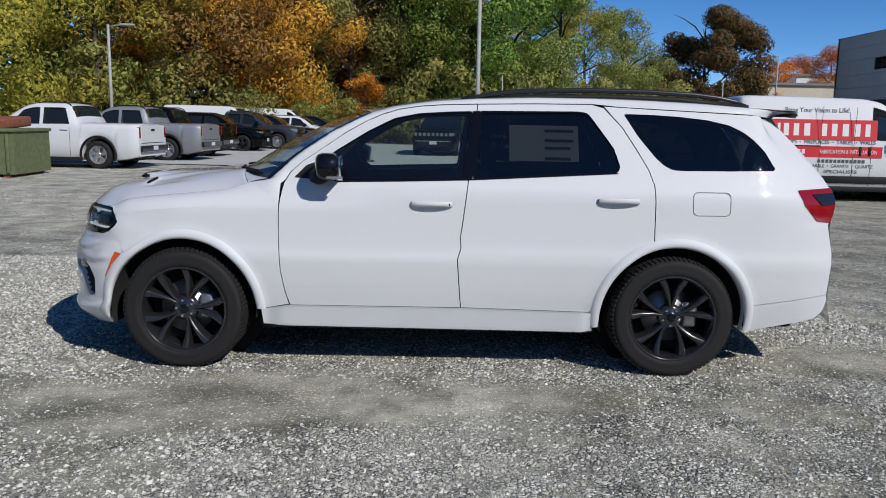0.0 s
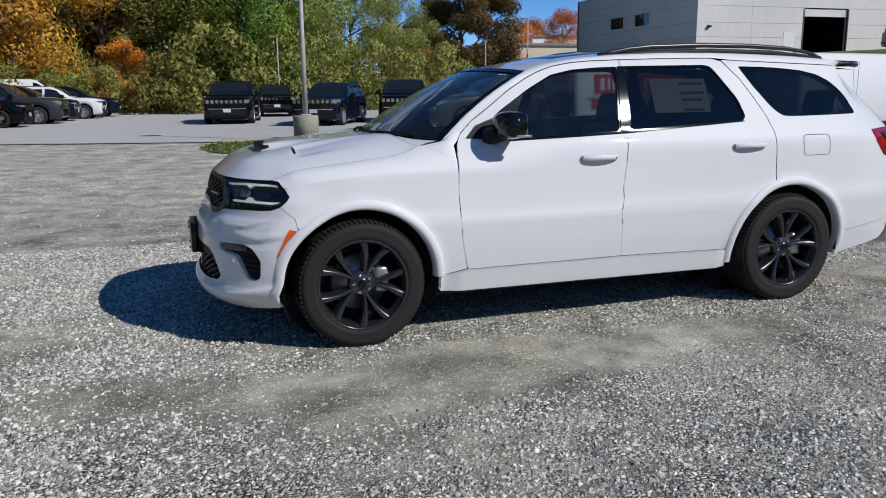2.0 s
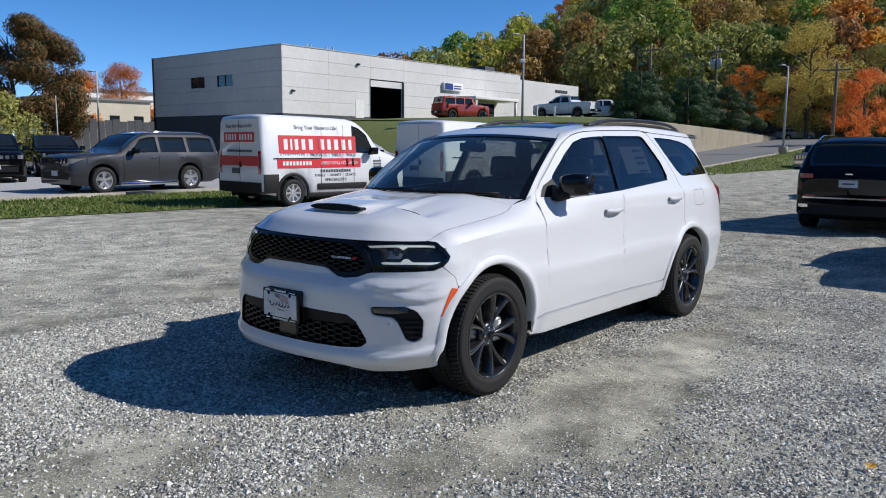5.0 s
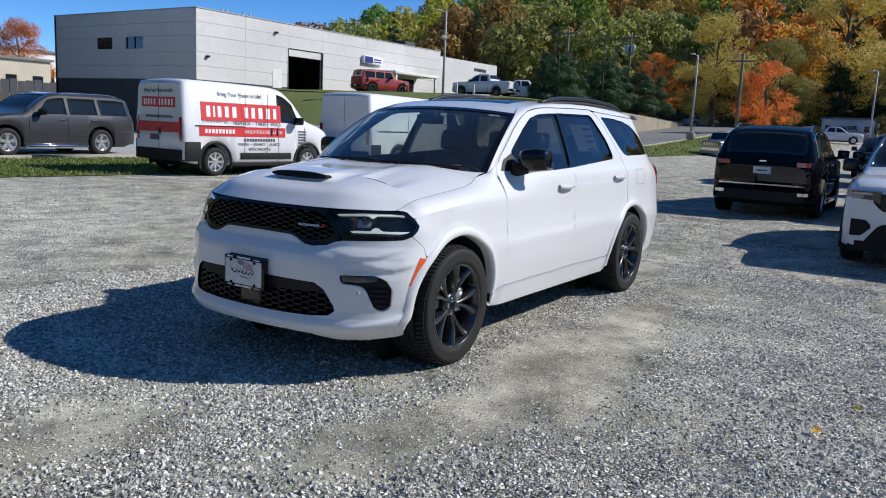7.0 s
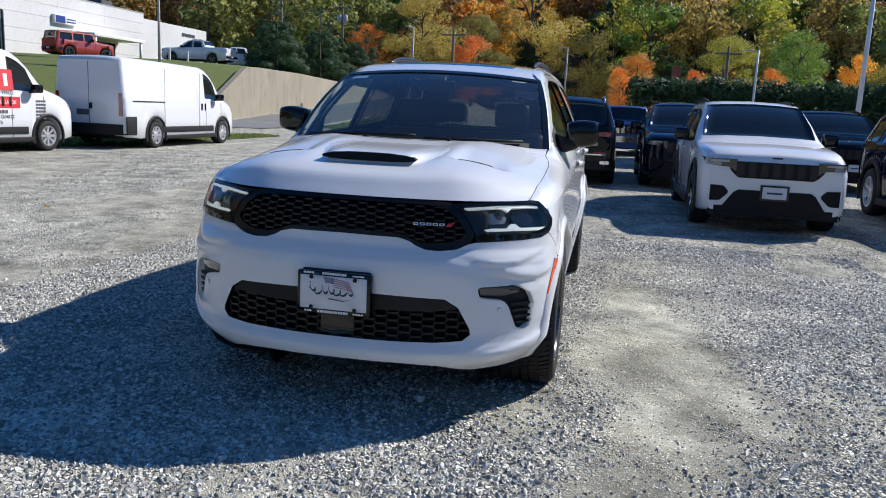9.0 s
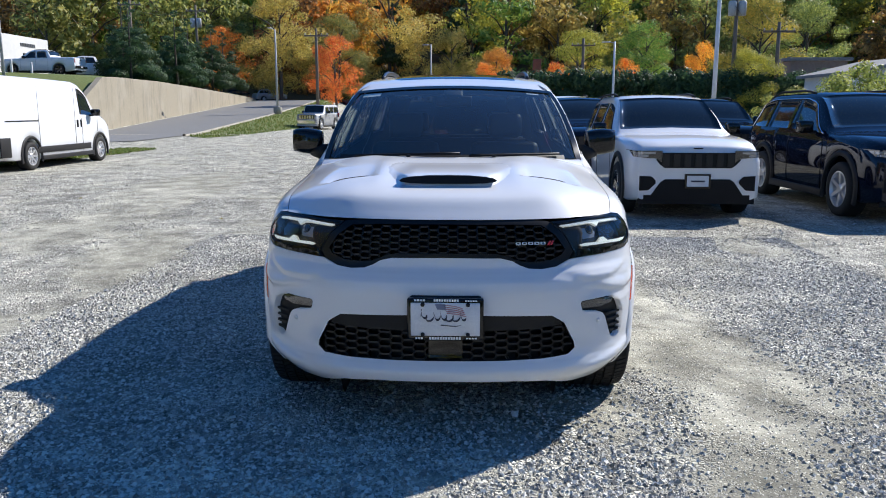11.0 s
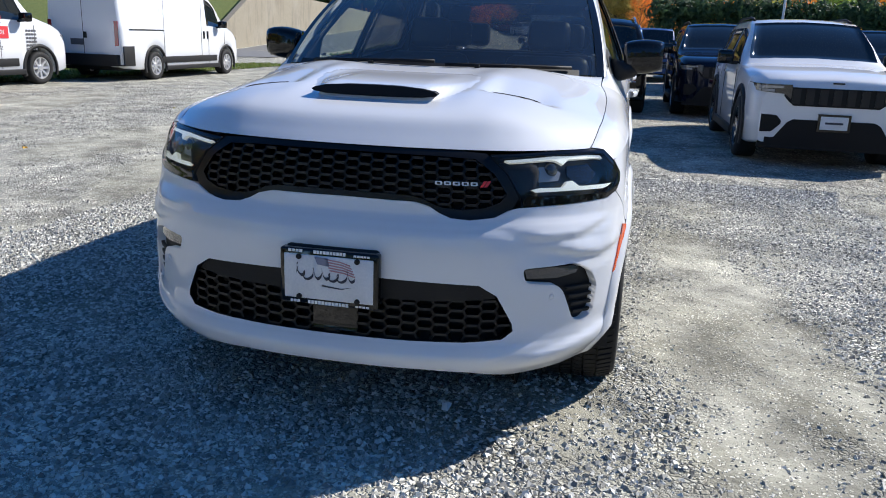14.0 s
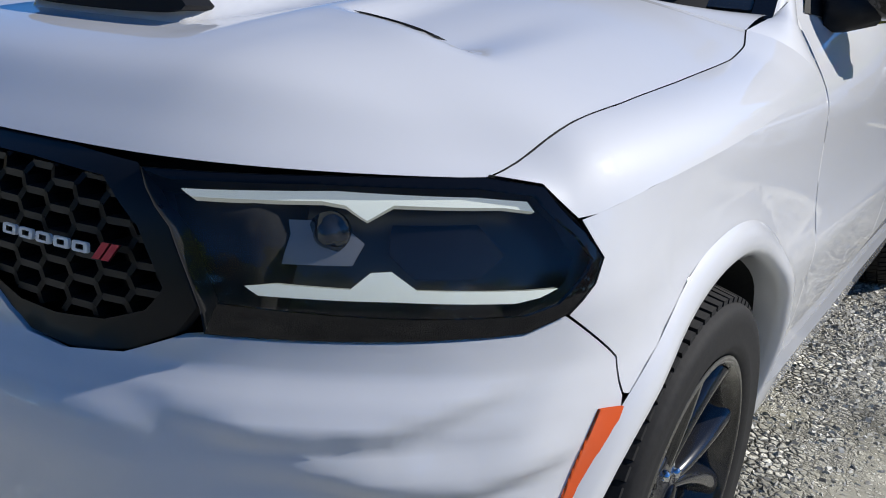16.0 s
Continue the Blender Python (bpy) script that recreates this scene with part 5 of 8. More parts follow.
# outlines on the skin, (s, z)
GRILLE = [(S_NOSE, 1.003), (-2.786, 1.0), (-2.66, 0.993), (-2.635, 0.975), (-2.592, 0.935), (-2.553, 0.855), (-2.575, 0.822), (-2.63, 0.798), (-2.707, 0.789), (-2.77, 0.793), (-2.81, 0.808), (-2.842, 0.826), (-2.89, 0.838), (S_NOSE, 0.841)]
LAMP = [(-2.648, 0.988), (-2.44, 0.996), (-2.262, 1.0), (-2.178, 0.991), (-2.115, 0.954), (-2.072, 0.912), (-2.09, 0.885), (-2.132, 0.855), (-2.187, 0.838), (-2.336, 0.833), (-2.54, 0.828), (-2.548, 0.855), (-2.588, 0.935)]
LOWER = [(S_NOSE, 0.597), (-2.977, 0.594), (-2.66, 0.585), (-2.60, 0.548), (-2.545, 0.45), (-2.54, 0.425), (-2.575, 0.399), (-2.70, 0.390), (-2.876, 0.387), (S_NOSE, 0.387)]
FOG = [(-2.518, 0.637), (-2.504, 0.588), (-2.385, 0.572), (-2.360, 0.548), (-2.312, 0.440), (-2.262, 0.424), (-2.215, 0.448), (-2.200, 0.55), (-2.245, 0.615), (-2.315, 0.640)]
MARKER = [(-2.030, 0.730), (-1.985, 0.722), (-2.052, 0.590), (-2.100, 0.572)]
DOOR_F = [(-0.946, 0.415), (-0.973, 0.506), (-0.996, 0.633), (-1.009, 0.86), (-1.008, 1.0), (-1.003, 1.081), (-0.99, 1.165), (-0.954, 1.232), (-0.88, 1.300), (-0.801, 1.352), (-0.725, 1.405), (-0.612, 1.484), (-0.485, 1.556), (-0.40, 1.594), (-0.295, 1.628),
          (-0.164, 1.650), (-0.032, 1.661), (0.198, 1.670), (0.145, 1.21), (0.112, 0.93), (0.101, 0.86), (0.107, 0.795), (0.086, 0.726), (0.096, 0.60), (0.112, 0.418)]
GLASS_F = [(-0.677, 1.372), (-0.482, 1.494), (-0.317, 1.578), (-0.162, 1.61), (0.018, 1.623), (0.172, 1.629), (0.139, 1.41), (0.112, 1.211), (-0.62, 1.186), (-0.70, 1.26), (-0.74, 1.325)]
ARCH_R1 = math.acos((1.29 - RX) / 0.505)
DOOR_R = [(0.118, 0.418), (0.102, 0.60), (0.092, 0.726), (0.113, 0.795), (0.107, 0.86), (0.118, 0.93), (0.151, 1.21), (0.204, 1.670), (0.575, 1.679), (0.92, 1.682), (0.994, 1.662), (1.05, 1.60), (1.1, 1.545), (1.18, 1.415), (1.255, 1.285), (1.284, 1.20), (1.288, 1.10), (1.29, 0.89)] \
    + arch(RX, 0.505, ARCH_R1, math.pi - 0.09, 16) + [(0.915, 0.403)]
GLASS_R = [(0.215, 1.632), (0.84, 1.639), (0.892, 1.63), (0.929, 1.583), (1.048, 1.414), (1.085, 1.298), (1.056, 1.262), (0.172, 1.214)]
QUARTER_GLASS = [(1.116, 1.629), (1.30, 1.626), (1.459, 1.618), (1.64, 1.60), (1.775, 1.571), (1.86, 1.53), (1.92, 1.484), (2.015, 1.405), (2.078, 1.312), (2.06, 1.296), (1.75, 1.290), (1.46, 1.287), (1.40, 1.292), (1.35, 1.318), (1.301, 1.363), (1.20, 1.49)]
TAIL = [(2.201, 1.18), (2.475, 1.192), (2.40, 0.985), (2.384, 0.987), (2.306, 0.995), (2.225, 1.089)]
R_ARCH = 0.455

# nose
bumper_half = [(S_NOSE, 0.838), (-2.89, 0.835), (-2.842, 0.823), (-2.81, 0.805), (-2.77, 0.790), (-2.707, 0.786), (-2.63, 0.795), (-2.575, 0.819), (-2.54, 0.825), (-2.336, 0.830), (-2.187, 0.835), (-2.132, 0.852), (-2.02, 0.785), (-1.985, 0.735)]
low_front = [(FX - R_ARCH * math.cos(a), HUB + R_ARCH * math.sin(a)) for a in np.linspace(0.75, -0.2, 10)]
low_front = [(min(-1.985, s) - (0.06 if z < 0.5 else 0.06 * smooth01(0.72, 0.5, z)), z) for s, z in low_front]
bumper_half += low_front + [(-2.11, 0.258), (-2.30, 0.245), (-2.47, 0.245), (-2.56, 0.265), (-2.64, 0.285), (-2.8, 0.295), (S_NOSE, 0.298)]
panel("front_bumper", both(nose_u(bumper_half)), [both(nose_u(LOWER)), nose_u(rounded(FOG, 0.02)), [(-u, z) for u, z in nose_u(rounded(FOG, 0.02))[::-1]]], nose_skin, WHITE, car, 0.0125, 0.03, edge=0.016)
for sg in (1, -1):
    mir = sg < 0
    side = lambda loop: [(sg * u, z) for u, z in (nose_u(loop) if sg > 0 else nose_u(loop)[::-1])]
    # headlamp: dark housing, reflectors, light bars, clear cover
    lamp = panel("headlamp", side(LAMP), [], lambda u, z: nose_skin(u, z), M["lamp_dark"], car, 0.04, 0.0, "dark headlamp with white light bars under a clear cover", lift=-0.05)
    rim_pts = dense(side(LAMP), 0.03)
    wallv = [[nose_skin(u, z) for u, z in rim_pts + rim_pts[:1]], []]
    for u, z in rim_pts + rim_pts[:1]:
        n = (nose_skin(u + 0.003, z) - nose_skin(u - 0.003, z)).cross(nose_skin(u, z + 0.003) - nose_skin(u, z - 0.003)).normalized()
        wallv[1].append(nose_skin(u, z) - n * 0.055)
    part("housing_wall", grid(wallv), M["lamp_dark"], lamp)
    panel("light_bar", side([(-2.594, 0.977), (-2.576, 0.970), (-2.43, 0.976), (-2.403, 0.973), (-2.374, 0.958), (-2.350, 0.975), (-2.217, 0.973), (-2.175, 0.968), (-2.19, 0.979), (-2.26, 0.984), (-2.42, 0.987)]), [], nose_skin, M["light_bar"], lamp, 0.02, 0.012, lift=-0.012)
    panel("light_bar", side([(-2.505, 0.882), (-2.489, 0.873), (-2.341, 0.874), (-2.199, 0.870), (-2.166, 0.875), (-2.140, 0.884), (-2.185, 0.884), (-2.317, 0.887), (-2.345, 0.906), (-2.368, 0.904), (-2.390, 0.886), (-2.472, 0.887)]), [], nose_skin, M["light_bar"], lamp, 0.02, 0.012, lift=-0.012)
    panel("reflector", side([(-2.515, 0.957), (-2.411, 0.961), (-2.375, 0.935), (-2.389, 0.910), (-2.478, 0.907)]), [], nose_skin, M["lamp_bowl"], lamp, 0.03, 0.01, lift=-0.03)
    panel("reflector", side([(-2.345, 0.958), (-2.242, 0.959), (-2.205, 0.924), (-2.241, 0.897), (-2.317, 0.897), (-2.347, 0.924)]), [], nose_skin, M["lamp_bowl_dark"], lamp, 0.03, 0.01, lift=-0.03)
    for s, z, r in ((-2.425, 0.936, 0.017),):
        c = nose_skin(sg * (s - S_NOSE), z)
        n = Vector((-0.93, -0.36 * sg, 0.05))
        m = Matrix.Translation(c + n * -0.042) @ n.to_track_quat("Z", "Y").to_matrix().to_4x4()
        part("projector_lens", moved(lathe([(r + 0.006, 0.0), (r + 0.006, 0.012), (r, 0.014), (r * 0.8, 0.022), (r * 0.4, 0.027), (0.0, 0.028)], 20, "z"), m), M["lamp_glass"], lamp)
    panel("lens_cover", side(LAMP), [], nose_skin, M["clear_glass"], lamp, 0.03, 0.0, lift=-0.003)
    panel("lamp_brow", side([(-2.648, 0.988), (-2.44, 0.996), (-2.262, 1.0), (-2.178, 0.991), (-2.10, 0.94), (-2.072, 0.912), (-2.09, 0.885), (-2.132, 0.855), (-2.187, 0.838), (-2.336, 0.833), (-2.54, 0.828)]
                           + [(-2.53, 0.862), (-2.336, 0.857), (-2.19, 0.857), (-2.145, 0.868), (-2.10, 0.900), (-2.09, 0.912), (-2.115, 0.938), (-2.185, 0.983), (-2.262, 0.991), (-2.44, 0.9905), (-2.61, 0.983)]), [], nose_skin, M["gloss_black"], lamp, 0.03, 0.006, lift=-0.001)
    # fog pod in the bumper
    pod = panel("fog_pod", side(rounded(FOG, 0.02)), [], nose_skin, M["plastic"], car, 0.03, 0.0, lift=-0.03)
    panel("fog_lamp", side([(-2.506, 0.632), (-2.495, 0.600), (-2.38, 0.594), (-2.30, 0.604), (-2.29, 0.628), (-2.33, 0.634)]), [], nose_skin, M["lamp_fog"], pod, 0.02, 0.015, lift=-0.012)
    for i in range(4):
        z = 0.555 - 0.03 * i
        w0, w1 = -2.335 + 0.012 * i, -2.215 + 0.002 * i
        panel("vent_slat", side([(w0, z), (w1, z - 0.004), (w1, z - 0.014), (w0, z - 0.010)]), [], nose_skin, M["plastic"], pod, 0.03, 0.012, lift=-0.012)
    # orange side marker, parking sensor
    panel("side_marker", side(MARKER), [], nose_skin, M["lamp_amber"], car, 0.02, 0.004, lift=0.004)
    c = nose_skin(sg * (-2.352 - 0.055 - S_NOSE), 0.536)
    m = Matrix.Translation(c) @ Vector((-0.93, -0.36 * sg, 0.0)).to_track_quat("Z", "Y").to_matrix().to_4x4()
    part("park_sensor", moved(lathe([(0.014, -0.01), (0.014, 0.002), (0.011, 0.0025), (0.011, 0.001), (0.009, 0.001), (0.009, 0.003), (0.0, 0.0035)], 20, "z"), m), WHITE, car)


def honeycomb(parent, loop, wide, tall, depth, name, lift):
    """Grille bars: a lattice of stretched hexagons inside an outline on the nose."""
    us = [p[0] for p in loop]
    zs = [p[1] for p in loop]
    edges = []
    col = 0
    u = -max(abs(min(us)), max(us))
    while u < max(us) + wide:
        z = min(zs) - tall + (tall / 2 if col % 2 else 0)
        while z < max(zs) + tall:
            pts = [(u - wide * 0.22, z + tall / 2), (u + wide * 0.22, z + tall / 2), (u + wide * 0.33, z), (u + wide * 0.22, z - tall / 2)]
            edges += [(pts[0], pts[1]), (pts[1], pts[2]), (pts[2], pts[3])]
            edges.append((pts[0], (u - wide * 0.33, z)))
            edges.append(((u - wide * 0.33, z), (u - wide * 0.22, z - tall / 2)))
            z += tall
        u += wide * 0.55
        col += 1
    mids = np.array([((a[0] + b[0]) / 2, (a[1] + b[1]) / 2) for a, b in edges])
    keep = inside(mids, loop)
    vs, fs = [], []
    for (a, b), ok in zip(edges, keep):
        if not ok:
            continue
        A, B = nose_skin(*a), nose_skin(*b)
        n = Vector((-0.97, -0.25 * (1 if a[0] >= 0 else -1) * min(1, abs(a[0])), 0.1)).normalized()
        t = (B - A).normalized()
        w = n.cross(t) * 0.0042
        k = len(vs)
        A, B = A + n * lift, B + n * lift
        for p in (A, B):
            vs += [tuple(p - w), tuple(p + w), tuple(p + w * 1.7 - n * depth), tuple(p - w * 1.7 - n * depth)]
        fs += [(k, k + 1, k + 5, k + 4), (k + 1, k + 2, k + 6, k + 5), (k + 3, k, k + 4, k + 7)]
    return part(name, (vs, fs), M["mesh_black"], parent, smooth=False)


whole = both(nose_u(GRILLE))
grille = panel("grille", whole, [], nose_skin, M["grille_black"], car, 0.05, 0.0, "black honeycomb grille with a gloss black surround", lift=-0.055)
inner = [(u * 0.93, 0.915 + (z - 0.915) * 0.78) for u, z in whole]
panel("surround", whole, [inner], nose_skin, M["satin_black"], grille, 0.03, 0.03, lift=-0.004)
honeycomb(grille, inner, 0.080, 0.028, 0.03, "grille_mesh", -0.012)
# maker's word mark as plain silver blocks and a red slash
for i in range(5):
    a = -2.825 + 0.0285 * i
    panel("badge_block", nose_u(rounded([(a, 0.904), (a + 0.023, 0.904), (a + 0.023, 0.8925), (a, 0.8925)], 0.003)), [nose_u([(a + 0.006, 0.901), (a + 0.017, 0.901), (a + 0.017, 0.8955), (a + 0.006, 0.8955)])], nose_skin, M["badge_silver"], grille, 0.02, 0.004, lift=0.004)
for i in range(2):
    a = -2.682 + 0.013 * i
    panel("badge_slash", nose_u([(a, 0.889), (a + 0.010, 0.889), (a + 0.024, 0.908), (a + 0.014, 0.908)]), [], nose_skin, M["ink_red"], grille, 0.02, 0.004, lift=0.004)

whole = both(nose_u(LOWER))
lower = panel("lower_grille", whole, [], nose_skin, M["grille_black"], car, 0.05, 0.0, "black honeycomb air intake in the bumper", lift=-0.06)
band = both(nose_u([(S_NOSE, 0.597), (-2.977, 0.594), (-2.66, 0.585), (-2.615, 0.556), (-2.60, 0.535), (-2.8, 0.520), (S_NOSE, 0.518)]))
panel("intake_band", band, [], nose_skin, M["plastic"], lower, 0.05, 0.02, lift=-0.014)
honeycomb(lower, [(u * 0.985, 0.46 + (z - 0.46) * 0.95) for u, z in whole], 0.095, 0.034, 0.03, "grille_mesh", -0.015)
panel("radar_cover", nose_u([(S_NOSE - 0.075, 0.475), (S_NOSE + 0.075, 0.475), (S_NOSE + 0.075, 0.40), (S_NOSE - 0.075, 0.40)]), [], nose_skin, M["gloss_black"], lower, 0.05, 0.02, lift=-0.008)

# dealer plate in a black frame
plate = part("number_plate", box(-2.545, -2.505, -0.166, 0.166, 0.496, 0.680, 0.008), M["gloss_black"], car, "white dealer plate in a black frame")
part("plate_bracket", box(-2.52, -2.46, -0.158, 0.158, 0.492, 0.684, 0.012), M["plastic"], plate)
part("plate_face", box(-2.549, -2.54, -0.150, 0.150, 0.515, 0.662, 0.003), M["plate_white"], plate)


def plate_shape(name, pts, mat, x=-2.5515):
    """A flat shape on the plate: y to the viewer's right is negative."""
    n = len(pts)
    vs = [(x, -a, b) for a, b in pts] + [(x + 0.003, -a, b) for a, b in pts]
    return part(name, (vs, [tuple(range(n)), tuple(range(2 * n - 1, n - 1, -1))] + [(i, n + i, n + (i + 1) % n, (i + 1) % n) for i in range(n)]), mat, plate, smooth=False)


for i in range(5):
    a = -0.01 + 0.004 * i
    plate_shape("flag_stripe", [(a, 0.655 - 0.009 * i), (a + 0.05, 0.650 - 0.009 * i), (a + 0.085, 0.640 - 0.009 * i), (a + 0.085, 0.6365 - 0.009 * i), (a + 0.05, 0.6465 - 0.009 * i), (a, 0.6515 - 0.009 * i)], M["ink_flag"])
plate_shape("flag_field", [(-0.045, 0.658), (0.0, 0.656), (0.004, 0.630), (-0.035, 0.634)], M["ink_slate"])
# the dealer's mark as one plain looping brush stroke with a swash under it
def brush(t):
    """Height and thickness of the stroke, t from 0 to 1."""
    tall = math.exp(-((t - 0.06) / 0.06) ** 2) + 0.9 * math.exp(-((t - 0.36) / 0.03) ** 2) + 0.9 * math.exp(-((t - 0.50) / 0.035) ** 2) + 0.9 * math.exp(-((t - 0.93) / 0.03) ** 2)
    z = 0.594 + 0.012 * math.sin(44 * t) + 0.030 * tall
    return -0.118 + 0.20 * t + 0.009 * math.cos(44 * t) + 0.25 * (z - 0.594), z, 0.0034 + 0.0026 * max(0.0, math.cos(44 * t))


stroke = [brush(t) for t in np.linspace(0, 1, 110)]
part("plain_stroke", grid([[(-2.5515, -a, z + o * w) for a, z, w in stroke] for o in (-1, 1)]), M["ink_dark"], plate, smooth=False)
plate_shape("plain_bar", [(-0.02, 0.566), (0.045, 0.560), (0.075, 0.566), (0.045, 0.557), (-0.02, 0.562)], M["ink_dark"])
for a, b, z, h in ((-0.135, -0.085, 0.673, 0.008), (-0.05, 0.06, 0.673, 0.010), (0.085, 0.14, 0.671, 0.006), (-0.13, -0.095, 0.504, 0.008), (-0.07, 0.07, 0.504, 0.011), (0.09, 0.14, 0.504, 0.006)):
    n = max(1, int((b - a) / 0.011))
    for i in range(n):
        w = (b - a) / n
        plate_shape("plain_bar", [(a + w * i, z + h / 2), (a + w * (i + 0.75), z + h / 2), (a + w * (i + 0.75), z - h / 2), (a + w * i, z - h / 2)], M["ink_white"], -2.5475)
for a, z in ((-0.098, 0.655), (0.098, 0.655), (-0.098, 0.522), (0.098, 0.522)):
    part("screw_cap", moved(lathe([(0.009, 0), (0.009, 0.006), (0.006, 0.008), (0, 0.008)], 12, "z"), Matrix.Translation((-2.549, a, z)) @ Matrix.Rotation(radians(-90), 4, "Y")), M["plastic"], plate)


# hood
def hood_front(y):
    """x and z of the hood's front lip."""
    p = nose_skin(lip_u(y), 1.003)
    return p.x - 0.004, p.z - 0.008


LIP = [(abs(nose_skin(u, 1.004).y), u) for u in np.linspace(0, 0.94, 48)]


def lip_u(y):
    return lerp_table(LIP, abs(y))


HOOD_RISE = [(0.0, 0.0), (0.05, 0.14), (0.16, 0.40), (0.30, 0.70), (0.40, 0.84), (0.55, 0.93), (0.75, 0.98), (1.0, 1.0)]
HOOD_SIDE = [(-2.40, 0.70), (-2.10, 0.771), (-1.99, 0.787), (-1.84, 0.797), (-1.64, 0.800), (-1.40, 0.798), (-1.30, 0.788), (-1.23, 0.765)]


def vent_x(a):
    """The line of the extractor slits across the hood."""
    return -1.925 - 0.05 * (a - 0.48)


def hood_z(x, y):
    """Height of the hood: a crowned sheet with a raised middle and scalloped flanks."""
    c = curve_table([(-2.45, 1.06), (-2.30, 1.092), (-2.2, 1.108), (-2.07, 1.128), (-1.9, 1.152), (-1.7, 1.180), (-1.5, 1.205), (-1.36, 1.222), (-1.2, 1.235)], x)
    e = curve_table([(-2.45, 0.99), (-2.2, 1.0), (-2.10, 1.015), (-1.99, 1.052), (-1.84, 1.070), (-1.64, 1.092), (-1.35, 1.124), (-1.2, 1.160)], x)
    a = abs(y)
    z = c + (e - c) * (max(0.0, min(1.04, (a - 0.42) / 0.37))) ** 1.7
    back = smooth01(-2.25, -1.9, x)
    d = x - vent_x(a)
    z -= 0.020 * smooth01(-0.012, 0.030, d) * math.exp(-(max(0.0, d) / 0.26) ** 2) * smooth01(0.34, 0.43, a) * smooth01(0.66, 0.55, a)
    z += 0.005 * math.exp(-((d + 0.02) / 0.05) ** 2) * math.exp(-abs((a - 0.485) / 0.10) ** 4)
    z += 0.012 * back * math.exp(-((a - 0.34) / 0.07) ** 2) * smooth01(-1.3, -1.6, x)
    return z


def hood_point(v, y):
    """v: 0 at the lip, 1 at the cowl."""
    xf, zf = hood_front(y)
    xr = -1.355 + 0.13 * (abs(y) / 0.77) ** 2.5
    x = xf + (xr - xf) * v
    d = x - xf
    f = curve_table(HOOD_RISE, max(0.0, d) / 0.28)
    return Vector((x, y, zf + 0.004 + (hood_z(x, y) - zf - 0.004) * f))


def hood_limit(x):
    return lerp_table(HOOD_SIDE, x)


def hood_sheet(w, t):
    """w: -1..1 from seam to seam, t: 0..1 from the lip to the cowl."""
    y = 0.70 * abs(w)
    for _ in range(3):
        p = hood_point(t, y)
        y = hood_limit(p.x) * abs(w)
    p = hood_point(t, y)
    return Vector((p.x, y if w >= 0 else -y, p.z))


ts = [0, 0.008, 0.016, 0.03, 0.045, 0.06, 0.08, 0.10, 0.12, 0.15, 0.19, 0.235] + list(np.linspace(0.28, 0.37, 6)) + list(np.linspace(0.38, 0.56, 30)) + list(np.linspace(0.58, 1.0, 18))
ws = list(np.linspace(-1, 1, 97))
hv = [[hood_sheet(w, t) for w in ws] for t in ts]
hood_rim = [hood_sheet(w, 1.0) - Vector((-0.01, 0, 0.03)) for w in ws]
hood = part("hood", grid(hv + [hood_rim]), WHITE, car)
part("hood_gap", grid([[Vector((p.x + 0.004, p.y + (0.010 if p.y > 0 else -0.010), p.z - 0.012)) for p in r] for r in ([q[0] for q in hv], [q[1] for q in hv])]), M["plastic"], hood)
part("hood_gap", grid([[Vector((p.x + 0.004, p.y + (0.010 if p.y > 0 else -0.010), p.z - 0.012)) for p in r] for r in ([q[-2] for q in hv], [q[-1] for q in hv])]), M["plastic"], hood)


def scoop_height(x, y):
    a = abs(y)
    front = -2.092 + 1.6 * max(0.0, a - 0.205)
    rise = smooth01(front, front + 0.020 + 2.2 * max(0.0, a - 0.20), x) * smooth01(-1.50, -2.05, x)
    return 0.040 * rise * (1 - smooth01(0.16, 0.345, a))


xs = [-2.094, -2.09, -2.085, -2.08, -2.075, -2.07, -2.06] + list(np.linspace(-2.04, -1.50, 22))
part("scoop_cover", grid([[(x, y, hood_z(x, y) + scoop_height(x, y) + (0.0015 if scoop_height(x, y) > 0.001 else -0.002)) for y in np.linspace(-0.36, 0.36, 61)] for x in xs]), WHITE, hood)
mouth = [(0.0, 1.173), (0.10, 1.172), (0.18, 1.167), (0.222, 1.158), (0.234, 1.150), (0.225, 1.143), (0.18, 1.137), (0.10, 1.1345), (0.0, 1.134)]
mouth = mouth + [(-a, z) for a, z in mouth[-2:0:-1]]
part("scoop_mouth", ([(-2.099 + 0.012 * (z - 1.134) / 0.04, a, z) for a, z in mouth] + [(-2.04, a * 0.98, z) for a, z in mouth], [tuple(range(len(mouth)))] + [(i, (i + 1) % len(mouth), len(mouth) + (i + 1) % len(mouth), len(mouth) + i) for i in range(len(mouth))]), M["grille_black"], hood, smooth=False)
for sg in (1, -1):
    slot = [(vent_x(a), sg * a, 0.011 * min(1.0, 8 * k / 12, 8 * (12 - k) / 12) + 0.0005) for k, a in enumerate(np.linspace(0.395, 0.578, 13))]
    part("hood_vent", grid([[(x + o * w, y, hood_z(x + o * w, y) + 0.003) for x, y, w in slot] for o in (-0.5, 0.3, 1.0)]), M["grille_black"], hood)


# fender: flank sheet, then a rolled shoulder up to the hood's seam
def shoulder_low(s):
    return lerp_table([(-2.262, 1.0025), (-2.178, 0.9935), (-2.11, 0.955), (-2.04, 0.968), (-1.95, 0.982), (-1.75, 1.0), (-1.4, 1.03), (-1.2, 1.045), (-1.012, 1.055)], s)


